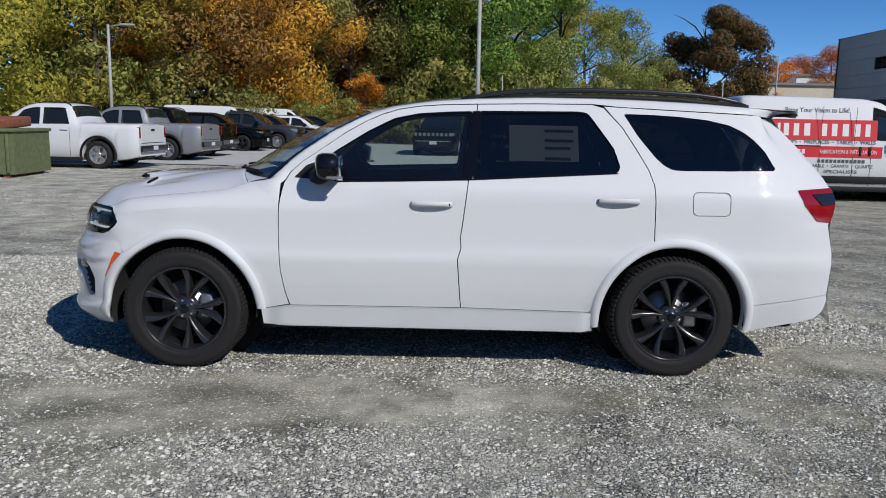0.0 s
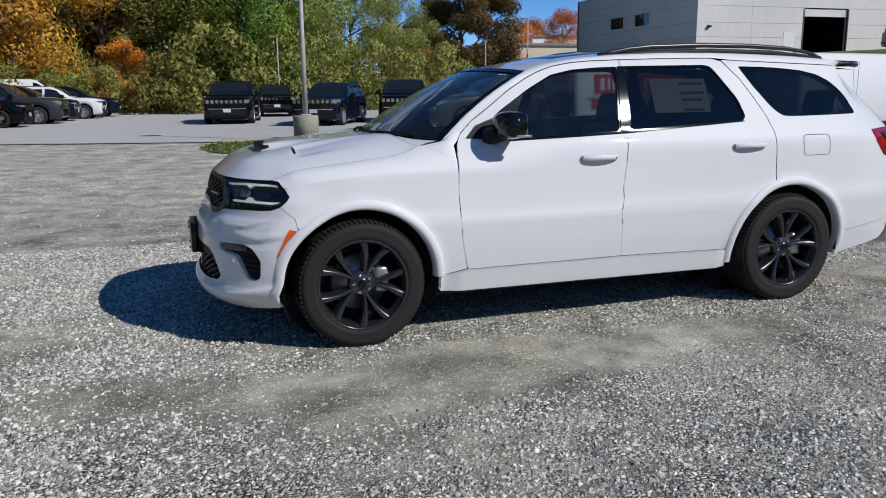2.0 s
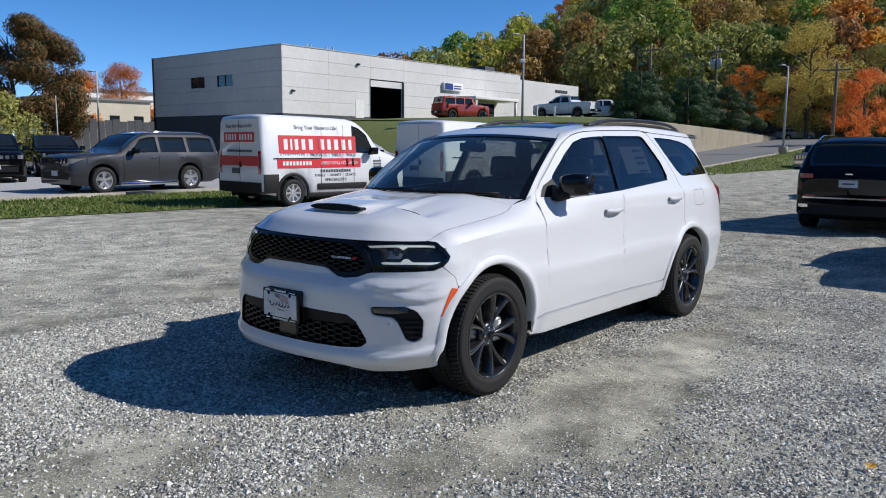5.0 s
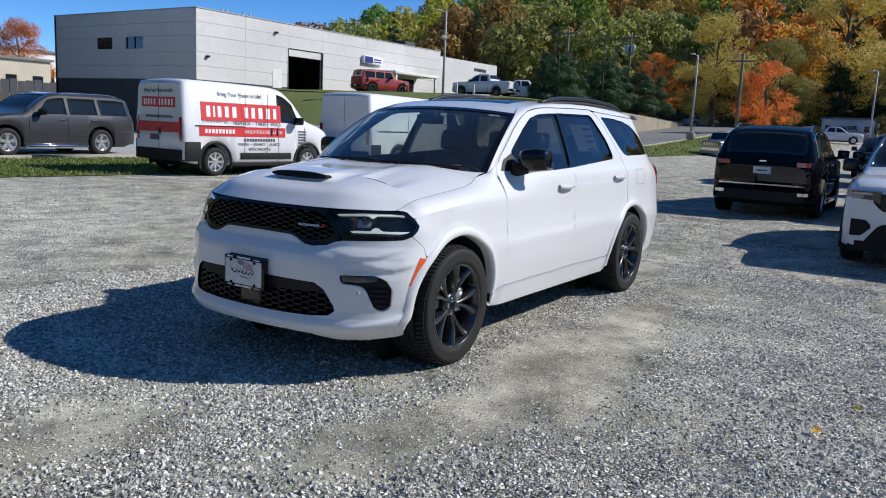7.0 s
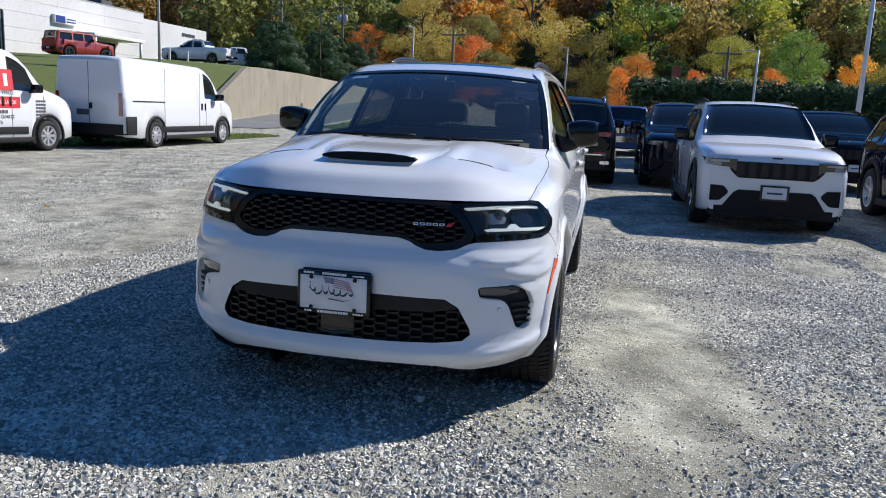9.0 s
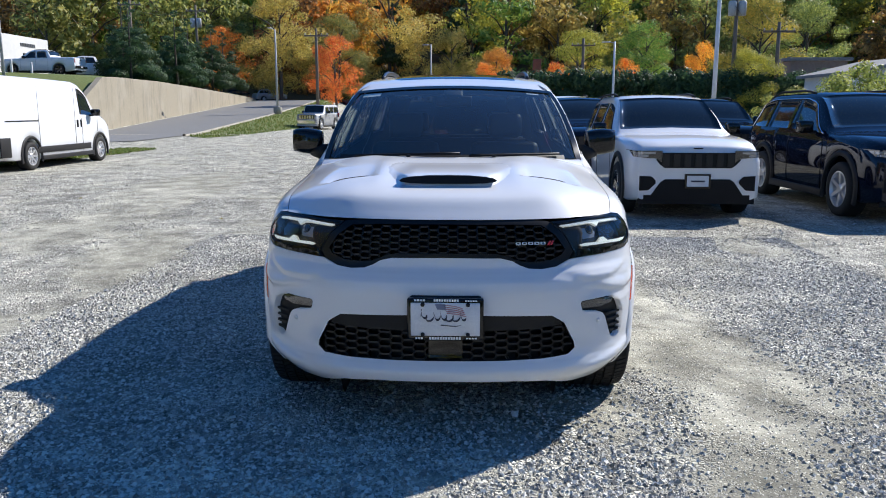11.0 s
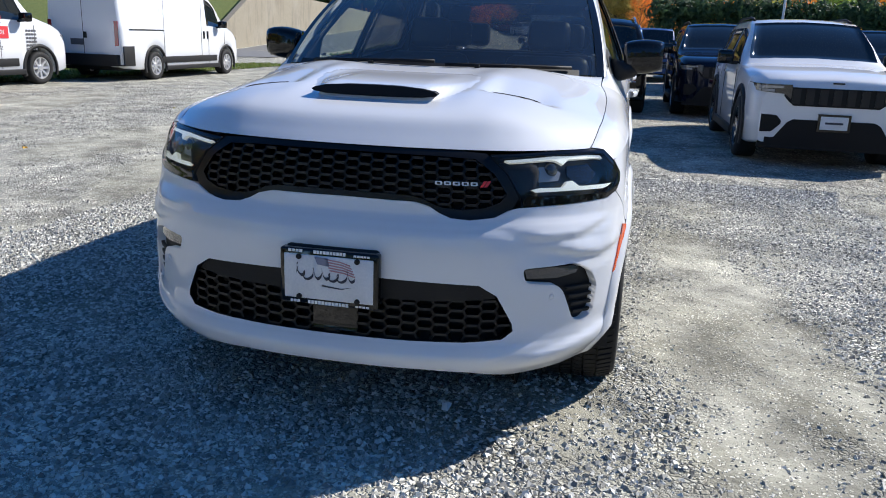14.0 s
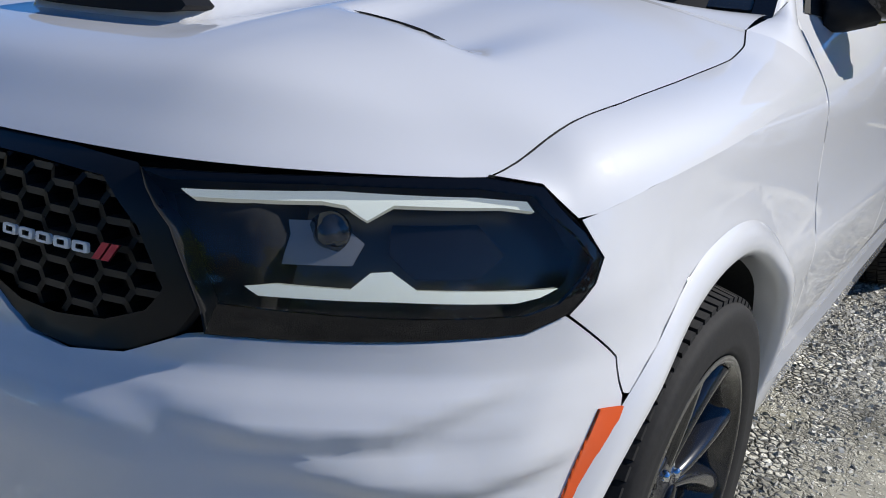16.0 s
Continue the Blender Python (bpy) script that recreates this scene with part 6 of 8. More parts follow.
top_line = [(s, shoulder_low(s)) for s in np.linspace(-1.013, -2.108, 26)]
fender_loop = [(-0.955, 0.420), (-0.978, 0.506), (-1.001, 0.633), (-1.014, 0.86)] + top_line + [(-2.070, 0.912), (-2.088, 0.885), (-2.129, 0.854), (-2.0175, 0.7865), (-1.9825, 0.737)] \
    + [(FX + R_ARCH * math.cos(a), HUB + R_ARCH * math.sin(a)) for a in np.linspace(math.pi - 0.86, 0.04, 26)] + [(-1.125, 0.388)]


# windshield surface: bottom and top edge lines
def shield(u, v):
    """u: -1..1 across, v: 0..1 from the cowl up."""
    a = abs(u)
    b = Vector((-1.42 + 0.33 * a ** 2.2, -0.775 * u, 1.195 - 0.015 * a ** 2))
    t = Vector((-0.555 + 0.085 * a ** 2, -0.640 * u, 1.638 - 0.034 * a ** 2))
    bulge = 4 * v * (1 - v)
    return b.lerp(t, v) + Vector((-0.016, 0, 0.032)) * bulge + Vector((0, -0.012 * u, 0)) * bulge


# cant rail: from the fender's rear top along the pillar and the roof's edge to the tail
GUTTER = [(-0.44, 1.628), (-0.30, 1.655), (-0.1, 1.685), (0.2, 1.708), (0.6, 1.722), (1.0, 1.722), (1.4, 1.712), (1.8, 1.692), (2.05, 1.672), (2.22, 1.655)]
for sg in (1, -1):
    mir = sg < 0
    panel("fender", fender_loop, [], skin, WHITE, car, 0.04, 0.02, mirror=mir)
    rows = []
    for t in np.linspace(0, 1, 44):
        h = hood_sheet(-1, t)
        q = Vector((h.x + 0.001, h.y - 0.003, h.z - 0.0005))
        s = -2.262 + 1.25 * t ** 0.9
        a = skin(s, shoulder_low(s))
        roll = smooth01(0.0, 0.12, t)
        ctrl = (a + q) / 2 + (Vector(((a.x + q.x) / 2, a.y + 0.015, q.z - 0.004)) - (a + q) / 2) * 0.68 * roll
        rows.append([(c.x, c.y * sg, c.z) for c in (a * (1 - w) ** 2 + ctrl * (2 * w * (1 - w)) + q * w * w for w in np.linspace(0, 1, 10))])
    part("fender_shoulder", grid(rows), WHITE, car)
    # pillar foot between shoulder, door and windshield
    foot_a = [skin(-1.012, z) for z in np.linspace(1.05, 1.165, 6)] + [skin(s, z + 0.004) for s, z in ((-0.985, 1.185), (-0.954, 1.238))]
    corner = hood_sheet(-1, 1.0) + Vector((0.001, -0.003, -0.0005))
    foot_b = [corner.lerp(Vector((-1.07, -0.770, 1.190)), t) for t in np.linspace(0, 1, 8)]
    part("pillar_foot", grid([[(c.x, c.y * sg, c.z) for c in (a.lerp(b, w) + Vector((0, -0.015 * 4 * w * (1 - w), 0.012 * 4 * w * (1 - w))) for w in np.linspace(0, 1, 6))] for a, b in zip(foot_a, foot_b)]), WHITE, car)
    outer = [(-0.954, 1.238), (-0.88, 1.306), (-0.801, 1.358), (-0.725, 1.411), (-0.612, 1.490), (-0.485, 1.562), (-0.40, 1.600), (-0.295, 1.634), (-0.164, 1.656), (-0.032, 1.667), (0.2, 1.676), (0.575, 1.685), (0.92, 1.688), (1.1, 1.672), (1.3, 1.664), (1.6, 1.652), (1.9, 1.640), (2.15, 1.63), (2.53, 1.62)]
    inner_line = [shield(1.0, v) for v in (0.02, 0.17, 0.30, 0.43, 0.64, 0.86, 0.985)] + [Vector((x, -0.575, z)) for x, z in ((-0.33, 1.650), (-0.20, 1.672), (-0.06, 1.690), (0.2, 1.708), (0.575, 1.721), (0.92, 1.722), (1.1, 1.720), (1.3, 1.715), (1.6, 1.704), (1.9, 1.685), (2.05, 1.672), (2.20, 1.655))]
    inner_line[6] = Vector((-0.455, -0.628, 1.612))
    rows = []
    for (s, z), b in zip(outer, inner_line):
        a = skin(s, z)
        ctrl = Vector(((a.x + b.x) / 2, a.y + 0.012, b.z)) if s > -0.45 else (a + b) / 2 + Vector((-0.010, -0.012, 0.010))
        rows.append([(c.x, c.y * sg, c.z) for c in (a * (1 - w) ** 2 + ctrl * (2 * w * (1 - w)) + b * w * w for w in np.linspace(0, 1, 8))])
    part("cant_rail", grid(rows), WHITE, car)
    # doors
    handle_z = ((-0.195, 0.05, 1.061), (0.943, 1.189, 1.098))
    for (name, loop, win, tint, hz) in (("front_door", DOOR_F, GLASS_F, "door_glass", handle_z[0]), ("rear_door", DOOR_R, GLASS_R, "privacy_glass", handle_z[1])):
        hole = rounded(win, 0.02)
        door = panel(name, loop, [hole], skin, WHITE, car, 0.05, 0.02, mirror=mir)
        pane = panel("door_window", hole, [], skin, M[tint], door, 0.08, 0.0, mirror=mir, lift=-0.010)
        panel("window_seal", [(s, z) for s, z in rounded([(s, z) for s, z in win], 0.02)], [rounded([(cs + (s - cs) * 0.972, cz + (z - cz) * 0.945) for s, z in win for cs, cz in ((sum(p[0] for p in win) / len(win), sum(p[1] for p in win) / len(win)),)], 0.02)], skin, M["gloss_black"], door, 0.05, 0.008, mirror=mir, lift=-0.004)
        panel("door_trim", list(loop), [hole], skin, M["cabin_trim"], door, 0.10, 0.0, mirror=mir, lift=-0.045)
        # handle: a bar that bows out over a shallow dish
        h0, h1, z = hz
        bow = [skin(h0 + (h1 - h0) * t, z + 0.002, 0.012 + 0.026 * math.sin(math.pi * t) ** 0.6) for t in np.linspace(0, 1, 13)]
        bar = []
        for p in bow:
            bar.append([(p.x, (p.y + dy) * sg, p.z + dz) for dy, dz in ((0.010, -0.016), (-0.004, -0.015), (-0.009, -0.004), (-0.009, 0.008), (-0.003, 0.016), (0.010, 0.017), (0.010, -0.016))])
        handle = part("door_handle", grid(bar), WHITE, door)
        panel("handle_dish", [((h0 + h1) / 2 + 0.075 * math.cos(a), z + 0.004 + 0.030 * math.sin(a)) for a in np.linspace(0, 2 * math.pi, 22)[:-1]], [], skin, M["dish_shade"], door, 0.03, 0.0, mirror=mir, lift=0.002)
        if name == "front_door":
            k = skin(0.032, z, 0.028)
            part("key_lock", ([(k.x + 0.007 * math.cos(a), (k.y - 0.004) * sg, k.z + 0.007 * math.sin(a)) for a in np.linspace(0, 6.28, 14)[:-1]], [tuple(range(13))]), M["gloss_black"], door)
    # black pillar between the panes
    panel("pillar_trim", [(0.172, 1.628), (0.217, 1.631), (0.172, 1.214), (0.110, 1.211)], [], skin, M["gloss_black"], car, 0.08, 0.0, mirror=mir, lift=0.003)
    panel("belt_trim", [(-0.66, 1.180), (-0.66, 1.188), (0.14, 1.214), (1.06, 1.266), (1.075, 1.262), (0.15, 1.206)], [], skin, M["gloss_black"], car, 0.05, 0.004, mirror=mir, lift=0.004)
    # rear quarter with its own pane
    q_arch = arch(RX, R_ARCH, math.acos((1.296 - RX) / R_ARCH), -0.16, 24)
    quarter_loop = [(1.1, 1.667), (1.0, 1.672), (1.055, 1.604), (1.105, 1.549), (1.185, 1.419), (1.260, 1.287), (1.290, 1.20), (1.294, 1.10), (1.296, 0.893)] + q_arch \
        + [(1.9, 0.462), (2.42, 0.530), (2.43, 0.79), (2.39, 0.965), (2.47, 1.19), (2.53, 1.437), (2.53, 1.615), (2.15, 1.624), (1.9, 1.634), (1.6, 1.646), (1.3, 1.658)]
    quarter = panel("rear_quarter", quarter_loop, [rounded(QUARTER_GLASS, 0.02)], skin, WHITE, car, 0.05, 0.02, mirror=mir)
    panel("quarter_window", rounded(QUARTER_GLASS, 0.02), [], skin, M["privacy_glass"], quarter, 0.08, 0.0, mirror=mir, lift=-0.006)
    panel("quarter_trim", quarter_loop, [rounded(QUARTER_GLASS, 0.02)], skin, M["cabin_trim"], quarter, 0.10, 0.0, mirror=mir, lift=-0.05)
    flap = rounded([(1.519, 1.164), (1.751, 1.164), (1.751, 1.020), (1.519, 1.020)], 0.035)
    panel("fuel_flap", [(s, z) for s, z in flap], [rounded([(1.5225, 1.1605), (1.7475, 1.1605), (1.7475, 1.0235), (1.5225, 1.0235)], 0.033)], skin, M["seam_shade"], quarter, 0.03, 0.0, mirror=mir, lift=0.0012)
    panel("tail_lamp", TAIL, [], skin, M["lamp_red"], car, 0.03, 0.02, "red wrap-around tail lamp", mirror=mir, lift=0.006)
    panel("tail_lamp_clear", [(2.29, 1.155), (2.455, 1.160), (2.435, 1.095), (2.34, 1.09)], [], skin, M["lamp_smoke"], car, 0.03, 0.004, mirror=mir, lift=0.012)
    panel("rear_bumper_side", [(1.905, 0.458), (2.42, 0.525), (2.425, 0.49), (2.39, 0.42), (2.33, 0.372), (2.20, 0.345), (2.05, 0.318), (1.925, 0.292), (1.895, 0.305)], [], skin, WHITE, car, 0.05, 0.02, mirror=mir)
    # sill, arch lips, wheel housings
    sill_loop = [(-1.127, 0.384), (-0.955, 0.410), (0.112, 0.412), (0.885, 0.398), (0.94, 0.395), (0.945, 0.275), (0.7, 0.278), (-0.3, 0.282), (-1.12, 0.285)]
    panel("sill", sill_loop, [], lambda a, z: skin(a, z, 0.002 + 0.020 * smooth01(-1.13, -0.98, a) * smooth01(0.95, 0.86, a)), WHITE, car, 0.03, 0.03, mirror=mir)
    for xc, a0, a1 in ((FX, 0.03, math.pi + 0.22), (RX, -0.16, math.pi + 0.14)):
        rows = []
        for a in np.linspace(a0, a1, 44):
            r = []
            for rad, out_, dy in ((0.510, 0.0015, 0), (0.505, 0.005, 0), (0.490, 0.009, 0), (0.468, 0.009, 0), (0.454, 0.003, 0), (0.449, -0.012, 0), (0.448, -0.05, 0)):
                x, z = xc + rad * math.cos(a), max(0.25, HUB + rad * math.sin(a))
                s = x if x > -1.9 else x - 0.02 * smooth01(-1.9, -2.1, x)
                p = skin(s, z, 0.0)
                p.y -= out_
                r.append((p.x, p.y * sg, p.z))
            rows.append(r)
        part("arch_lip", grid(rows), WHITE, car)
        rows = [[(xc + 0.452 * math.cos(a), sg * y, HUB + 0.452 * math.sin(a)) for y in (-0.89, -0.75, -0.55)] for a in np.linspace(-0.10, math.pi + 0.22, 30)]
        liner = part("wheel_housing", grid(rows), M["liner"], car)
        part("inner_wall", lathe([(0.46, -0.55 * 1), (0.0, -0.55)], 24), M["liner"], liner, m=pose(xc, (1 if sg > 0 else -1) * 0.0 + (0 if sg > 0 else 1.10), HUB))
    # door mirror
    mx, mz = -0.71, 1.275
    rows = []
    for t in np.linspace(0, 1, 9):
        y = -(0.85 + 0.185 * t)
        r = 0.62 + 0.38 * math.sin(math.pi * (0.12 + 0.80 * t)) ** 0.5
        ring_ = []
        for a in np.linspace(0, 2 * math.pi, 21):
            ca, sa = math.cos(a), math.sin(a)
            ex = 0.085 * (abs(ca) ** 0.6) * (1 if ca > 0 else -1) * r * (1.0 if ca < 0 else 0.72)
            ez = 0.083 * (abs(sa) ** 0.55) * (1 if sa > 0 else -1) * r
            ring_.append((mx + ex + 0.03 * t, y * sg, mz + ez + 0.012 * t))
        rows.append(ring_)
    mv, mf = grid(rows)
    mf += [tuple(range(20, -1, -1)), tuple(len(mv) - 21 + i for i in range(21))]
    mirror_ob = part("mirror", (mv, mf), M["gloss_black"], car, "gloss black door mirror")
    part("mirror_arm", tube([(-0.79, -0.80 * sg, 1.215), (-0.765, -0.845 * sg, 1.212), (-0.73, -0.90 * sg, 1.225)], [0.055, 0.048, 0.042], 10), M["plastic"], mirror_ob)
    part("mirror_sail", (lambda L: ([(p.x, p.y * sg, p.z) for p in L], [tuple(range(len(L)))]))([skin(s, z, 0.004) for s, z in ((-0.93, 1.20), (-0.86, 1.275), (-0.74, 1.32), (-0.66, 1.185))]), M["plastic"], mirror_ob, smooth=False)
    part("mirror_glass", box(-0.628, -0.622, min(-0.865 * sg, -1.02 * sg), max(-0.865 * sg, -1.02 * sg), 1.215, 1.345, 0.0), M["chrome"], mirror_ob)
    part("turn_lamp", box(-0.70, -0.60, min(-1.005 * sg, -1.04 * sg), max(-1.005 * sg, -1.04 * sg), 1.213, 1.228, 0.005), M["lamp_clear"], mirror_ob)
    # roof rail
    rp = [(0.10, 1.712), (0.2, 1.722), (0.32, 1.745), (0.5, 1.762), (0.9, 1.775), (1.3, 1.772), (1.6, 1.758), (1.75, 1.742), (1.86, 1.720), (1.94, 1.695)]
    rail = part("roof_rail", tube([(x, -0.535 * sg, z) for x, z in rp], [0.008, 0.014, 0.016, 0.017, 0.017, 0.017, 0.016, 0.014, 0.012, 0.006], 10), M["rail_grey"], car)
    part("rail_foot", tube([(x, -0.535 * sg, z) for x, z in ((0.1, 1.695), (0.5, 1.722), (1.0, 1.735), (1.5, 1.725), (1.94, 1.685))], 0.018, 8), M["plastic"], rail)

# glass house front and roof
panel("windshield", [(-0.985, 0.03), (0.985, 0.03), (0.985, 0.985), (-0.985, 0.985)], [], shield, M["shield_glass"], car, 0.12, 0.0)
band = part("shade_band", grid([[shield(u, v) + Vector((-0.004, 0, 0.004)) for u in np.linspace(-0.985, 0.985, 31)] for v in (0.93, 0.96, 0.985)]), M["gloss_black"], car)
for sg in (1, -1):
    part("glass_border", grid([[shield(sg * u, v) + Vector((-0.003, 0, 0.003)) for v in np.linspace(0.0, 0.985, 25)] for u in (0.955, 0.975, 1.0)]), M["gloss_black"], car)
part("cowl", grid([[shield(u, v) + Vector((-0.004, 0, 0.003)) for u in np.linspace(-0.86, 0.86, 31)] for v in (-0.06, -0.02, 0.02, 0.04, 0.06)]), M["plastic"], car)
for sg in (1, -1):
    rows = []
    for w in np.linspace(0.70, 1.0, 9):
        a = hood_sheet(w * sg, 1.0) + Vector((0.004, 0.0, -0.001))
        b = shield(-a.y / 0.775, 0.012) + Vector((-0.003, 0, 0.004))
        rows.append([a.lerp(b, t) + Vector((0, 0, 0.006 * 4 * t * (1 - t))) for t in np.linspace(0, 1, 6)])
    part("cowl_corner", grid(rows), WHITE, car)
for y0, y1 in ((0.55, -0.05), (-0.10, -0.62)):
    arm = [shield(-(y0 + (y1 - y0) * t) / 0.76, 0.035 + 0.02 * t) + Vector((-0.016, 0, 0.014)) for t in np.linspace(0, 1, 8)]
    part("wiper", tube(arm, 0.008, 6), M["grille_black"], car)
for y in (0.24, -0.24):
    part("washer_jet", moved(box(-0.012, 0.012, -0.012, 0.012, -0.004, 0.010, 0.004), pose(-1.385, y, hood_z(-1.385, y) + 0.003)), M["plastic"], car)


def roof_z(x, y):
    g = curve_table(GUTTER, x)
    crown = curve_table([(-0.55, 0.010), (-0.2, 0.022), (0.5, 0.032), (1.6, 0.030), (2.22, 0.018)], x)
    return g + crown * (1 - (abs(y) / 0.585) ** 2)


def roof_front(y):
    return -0.555 + 0.10 * (abs(y) / 0.62) ** 2


rows = []
for t in np.linspace(0, 1, 40):
    r = []
    for y in np.linspace(-1, 1, 31):
        half = 0.628 - 0.053 * smooth01(0, 0.12, t)
        x = roof_front(y * half) + (2.22 - roof_front(y * half)) * t
        z = roof_z(x, y * 0.585)
        if t < 0.06:
            z = min(z, shield(y, 0.985).z + 0.004 + (z - shield(y, 0.985).z) * t / 0.06)
        r.append((x, y * half, z))
    rows.append(r)
roof = part("roof", grid(rows), WHITE, car)
part("headliner", grid([[(x, y, z - 0.05) for x, y, z in r] for r in rows]), M["cabin_trim"], roof)
sun_rows = [[(x, y, roof_z(x, y) + 0.004 - (0.006 if abs(y) > 0.42 or i in (0, 11) else 0)) for y in np.linspace(-0.44, 0.44, 15)] for i, x in enumerate(np.linspace(-0.22, 0.55, 12))]
part("sunroof", grid(sun_rows), M["dark_glass"], roof)
spoiler = [[(2.10, y, roof_z(2.10, y) + 0.004), (2.22, y, roof_z(2.2, y) + 0.012), (2.27 - 0.03 * (y / 0.6) ** 2, y, 1.672 - 0.03 * (y / 0.6) ** 2), (2.255 - 0.03 * (y / 0.6) ** 2, y, 1.652 - 0.03 * (y / 0.6) ** 2), (2.15, y, 1.630)] for y in np.linspace(-0.60, 0.60, 21)]
part("roof_spoiler", grid(spoiler), WHITE, car)

# tail gate, rear pane, rear bumper
def tail_point(w, z):
    s = lerp_table([(0.3, 2.45), (0.53, 2.43), (0.79, 2.43), (0.965, 2.40), (1.19, 2.47), (1.437, 2.53), (1.62, 2.53)], z)
    a = skin(s, z)
    return Vector((a.x + 0.085 * (1 - abs(w) ** 2.4), a.y * w, z))


part("tailgate", grid([[tail_point(w, z) for w in np.linspace(-1, 1, 21)] for z in np.linspace(0.5, 1.215, 12)]), WHITE, car)
part("rear_pane", grid([[tail_point(w, z) for w in np.linspace(-1, 1, 21)] for z in np.linspace(1.215, 1.64, 8)]), M["privacy_glass"], car)
part("rear_bumper", grid([[tail_point(w, z) + Vector((0.02 * (1 - abs(w)), 0, 0)) for w in np.linspace(-1, 1, 21)] for z in np.linspace(0.32, 0.52, 5)]), WHITE, car)
part("tail_light_bar", grid([[tail_point(w, z) + Vector((0.006, 0, 0)) for w in np.linspace(-1, 1, 21)] for z in (1.02, 1.08, 1.14)]), M["lamp_red"], car)

# under body and cabin
part("underbody", box(-2.32, 2.35, -0.55, 0.55, 0.24, 0.46, 0.03), M["liner"], car)
part("floor_pan", box(-1.15, 0.97, -0.83, 0.83, 0.25, 0.40, 0.02), M["liner"], car)
part("bulkhead", box(-2.28, -1.16, -0.545, 0.545, 0.40, 0.98, 0.02), M["liner"], car)
part("front_core", box(-2.30, -2.06, -0.62, 0.62, 0.34, 0.96, 0.03), M["liner"], car)
dash = part("dashboard", grid([[(x, y, z - 0.02 * (abs(y) / 0.7) ** 2) for y in np.linspace(-0.74, 0.74, 13)] for x, z in ((-1.33, 1.165), (-1.15, 1.17), (-0.95, 1.145), (-0.82, 1.10), (-0.76, 1.02), (-0.78, 0.85), (-0.9, 0.6))]), M["cabin_trim"], car)
wheel_m = Matrix.Translation((-0.66, -0.38, 1.03)) @ Matrix.Rotation(radians(66), 4, "Y")
ring_pts = [(0.185 * math.cos(a), 0.185 * math.sin(a), 0) for a in np.linspace(0, 2 * math.pi, 29)]
steer = part("steering_wheel", moved(join(tube(ring_pts, 0.015, 8, False), box(-0.17, 0.17, -0.02, 0.02, -0.012, 0.012), box(-0.07, 0.07, -0.06, 0.06, -0.02, 0.03, 0.015)), wheel_m), M["plastic"], car)


def seat(x, y, wide, name="seat"):
    s = part(name, moved(box(-0.25, 0.27, -wide / 2, wide / 2, 0.0, 0.18, 0.05), pose(x, y, 0.52)), M["seat_leather"], car)
    part("backrest", moved(box(-0.07, 0.07, -wide / 2, wide / 2, 0.0, 0.64, 0.055), pose(x + 0.27, y, 0.62, 0, 14, 0)), M["seat_leather"], s)
    for k in ((0,) if wide < 0.7 else (-0.42, 0.42)):
        part("headrest", moved(box(-0.05, 0.05, -0.13, 0.13, 0.0, 0.19, 0.045), pose(x + 0.43, y + k, 1.27, 0, 10, 0)), M["seat_leather"], s)


seat(-0.15, -0.38, 0.52)
seat(-0.15, 0.38, 0.52)
seat(0.78, 0.0, 1.25, "rear_seat")
seat(1.62, 0.0, 1.1, "rear_seat")
part("inner_mirror", moved(box(-0.015, 0.015, -0.12, 0.12, -0.035, 0.035, 0.012), pose(-0.66, 0, 1.535)), M["plastic"], car)
part("camera_pod", moved(box(-0.06, 0.06, -0.06, 0.06, -0.02, 0.02, 0.01), pose(-0.63, 0, 1.585, 0, -30, 0)), M["plastic"], car)
# papers on the inside of the glass
sheet = panel("window_sticker", [(0.40, 1.555), (0.83, 1.555), (0.83, 1.335), (0.40, 1.335)], [], skin, M["paper_grey"], car, 0.1, 0.0, lift=-0.016)
for z, a, b in ((1.53, 0.62, 0.80), (1.47, 0.62, 0.80), (1.425, 0.62, 0.78), (1.36, 0.62, 0.78)):
    panel("plain_bar", [(a, z), (b, z), (b, z - 0.018), (a, z - 0.018)], [], skin, M["ink_grey"], sheet, 0.1, 0.0, lift=-0.0145)
part("windshield_label", grid([[shield(u, v) + Vector((0.004, 0, -0.004)) for u in np.linspace(-0.90, -0.72, 4)] for v in (0.855, 0.89, 0.92)]), M["ink_white"], car)
part("windshield_label", grid([[shield(u, v) + Vector((0.004, 0, -0.004)) for u in np.linspace(0.72, 0.85, 4)] for v in (0.895, 0.915)]), M["ink_white"], car)


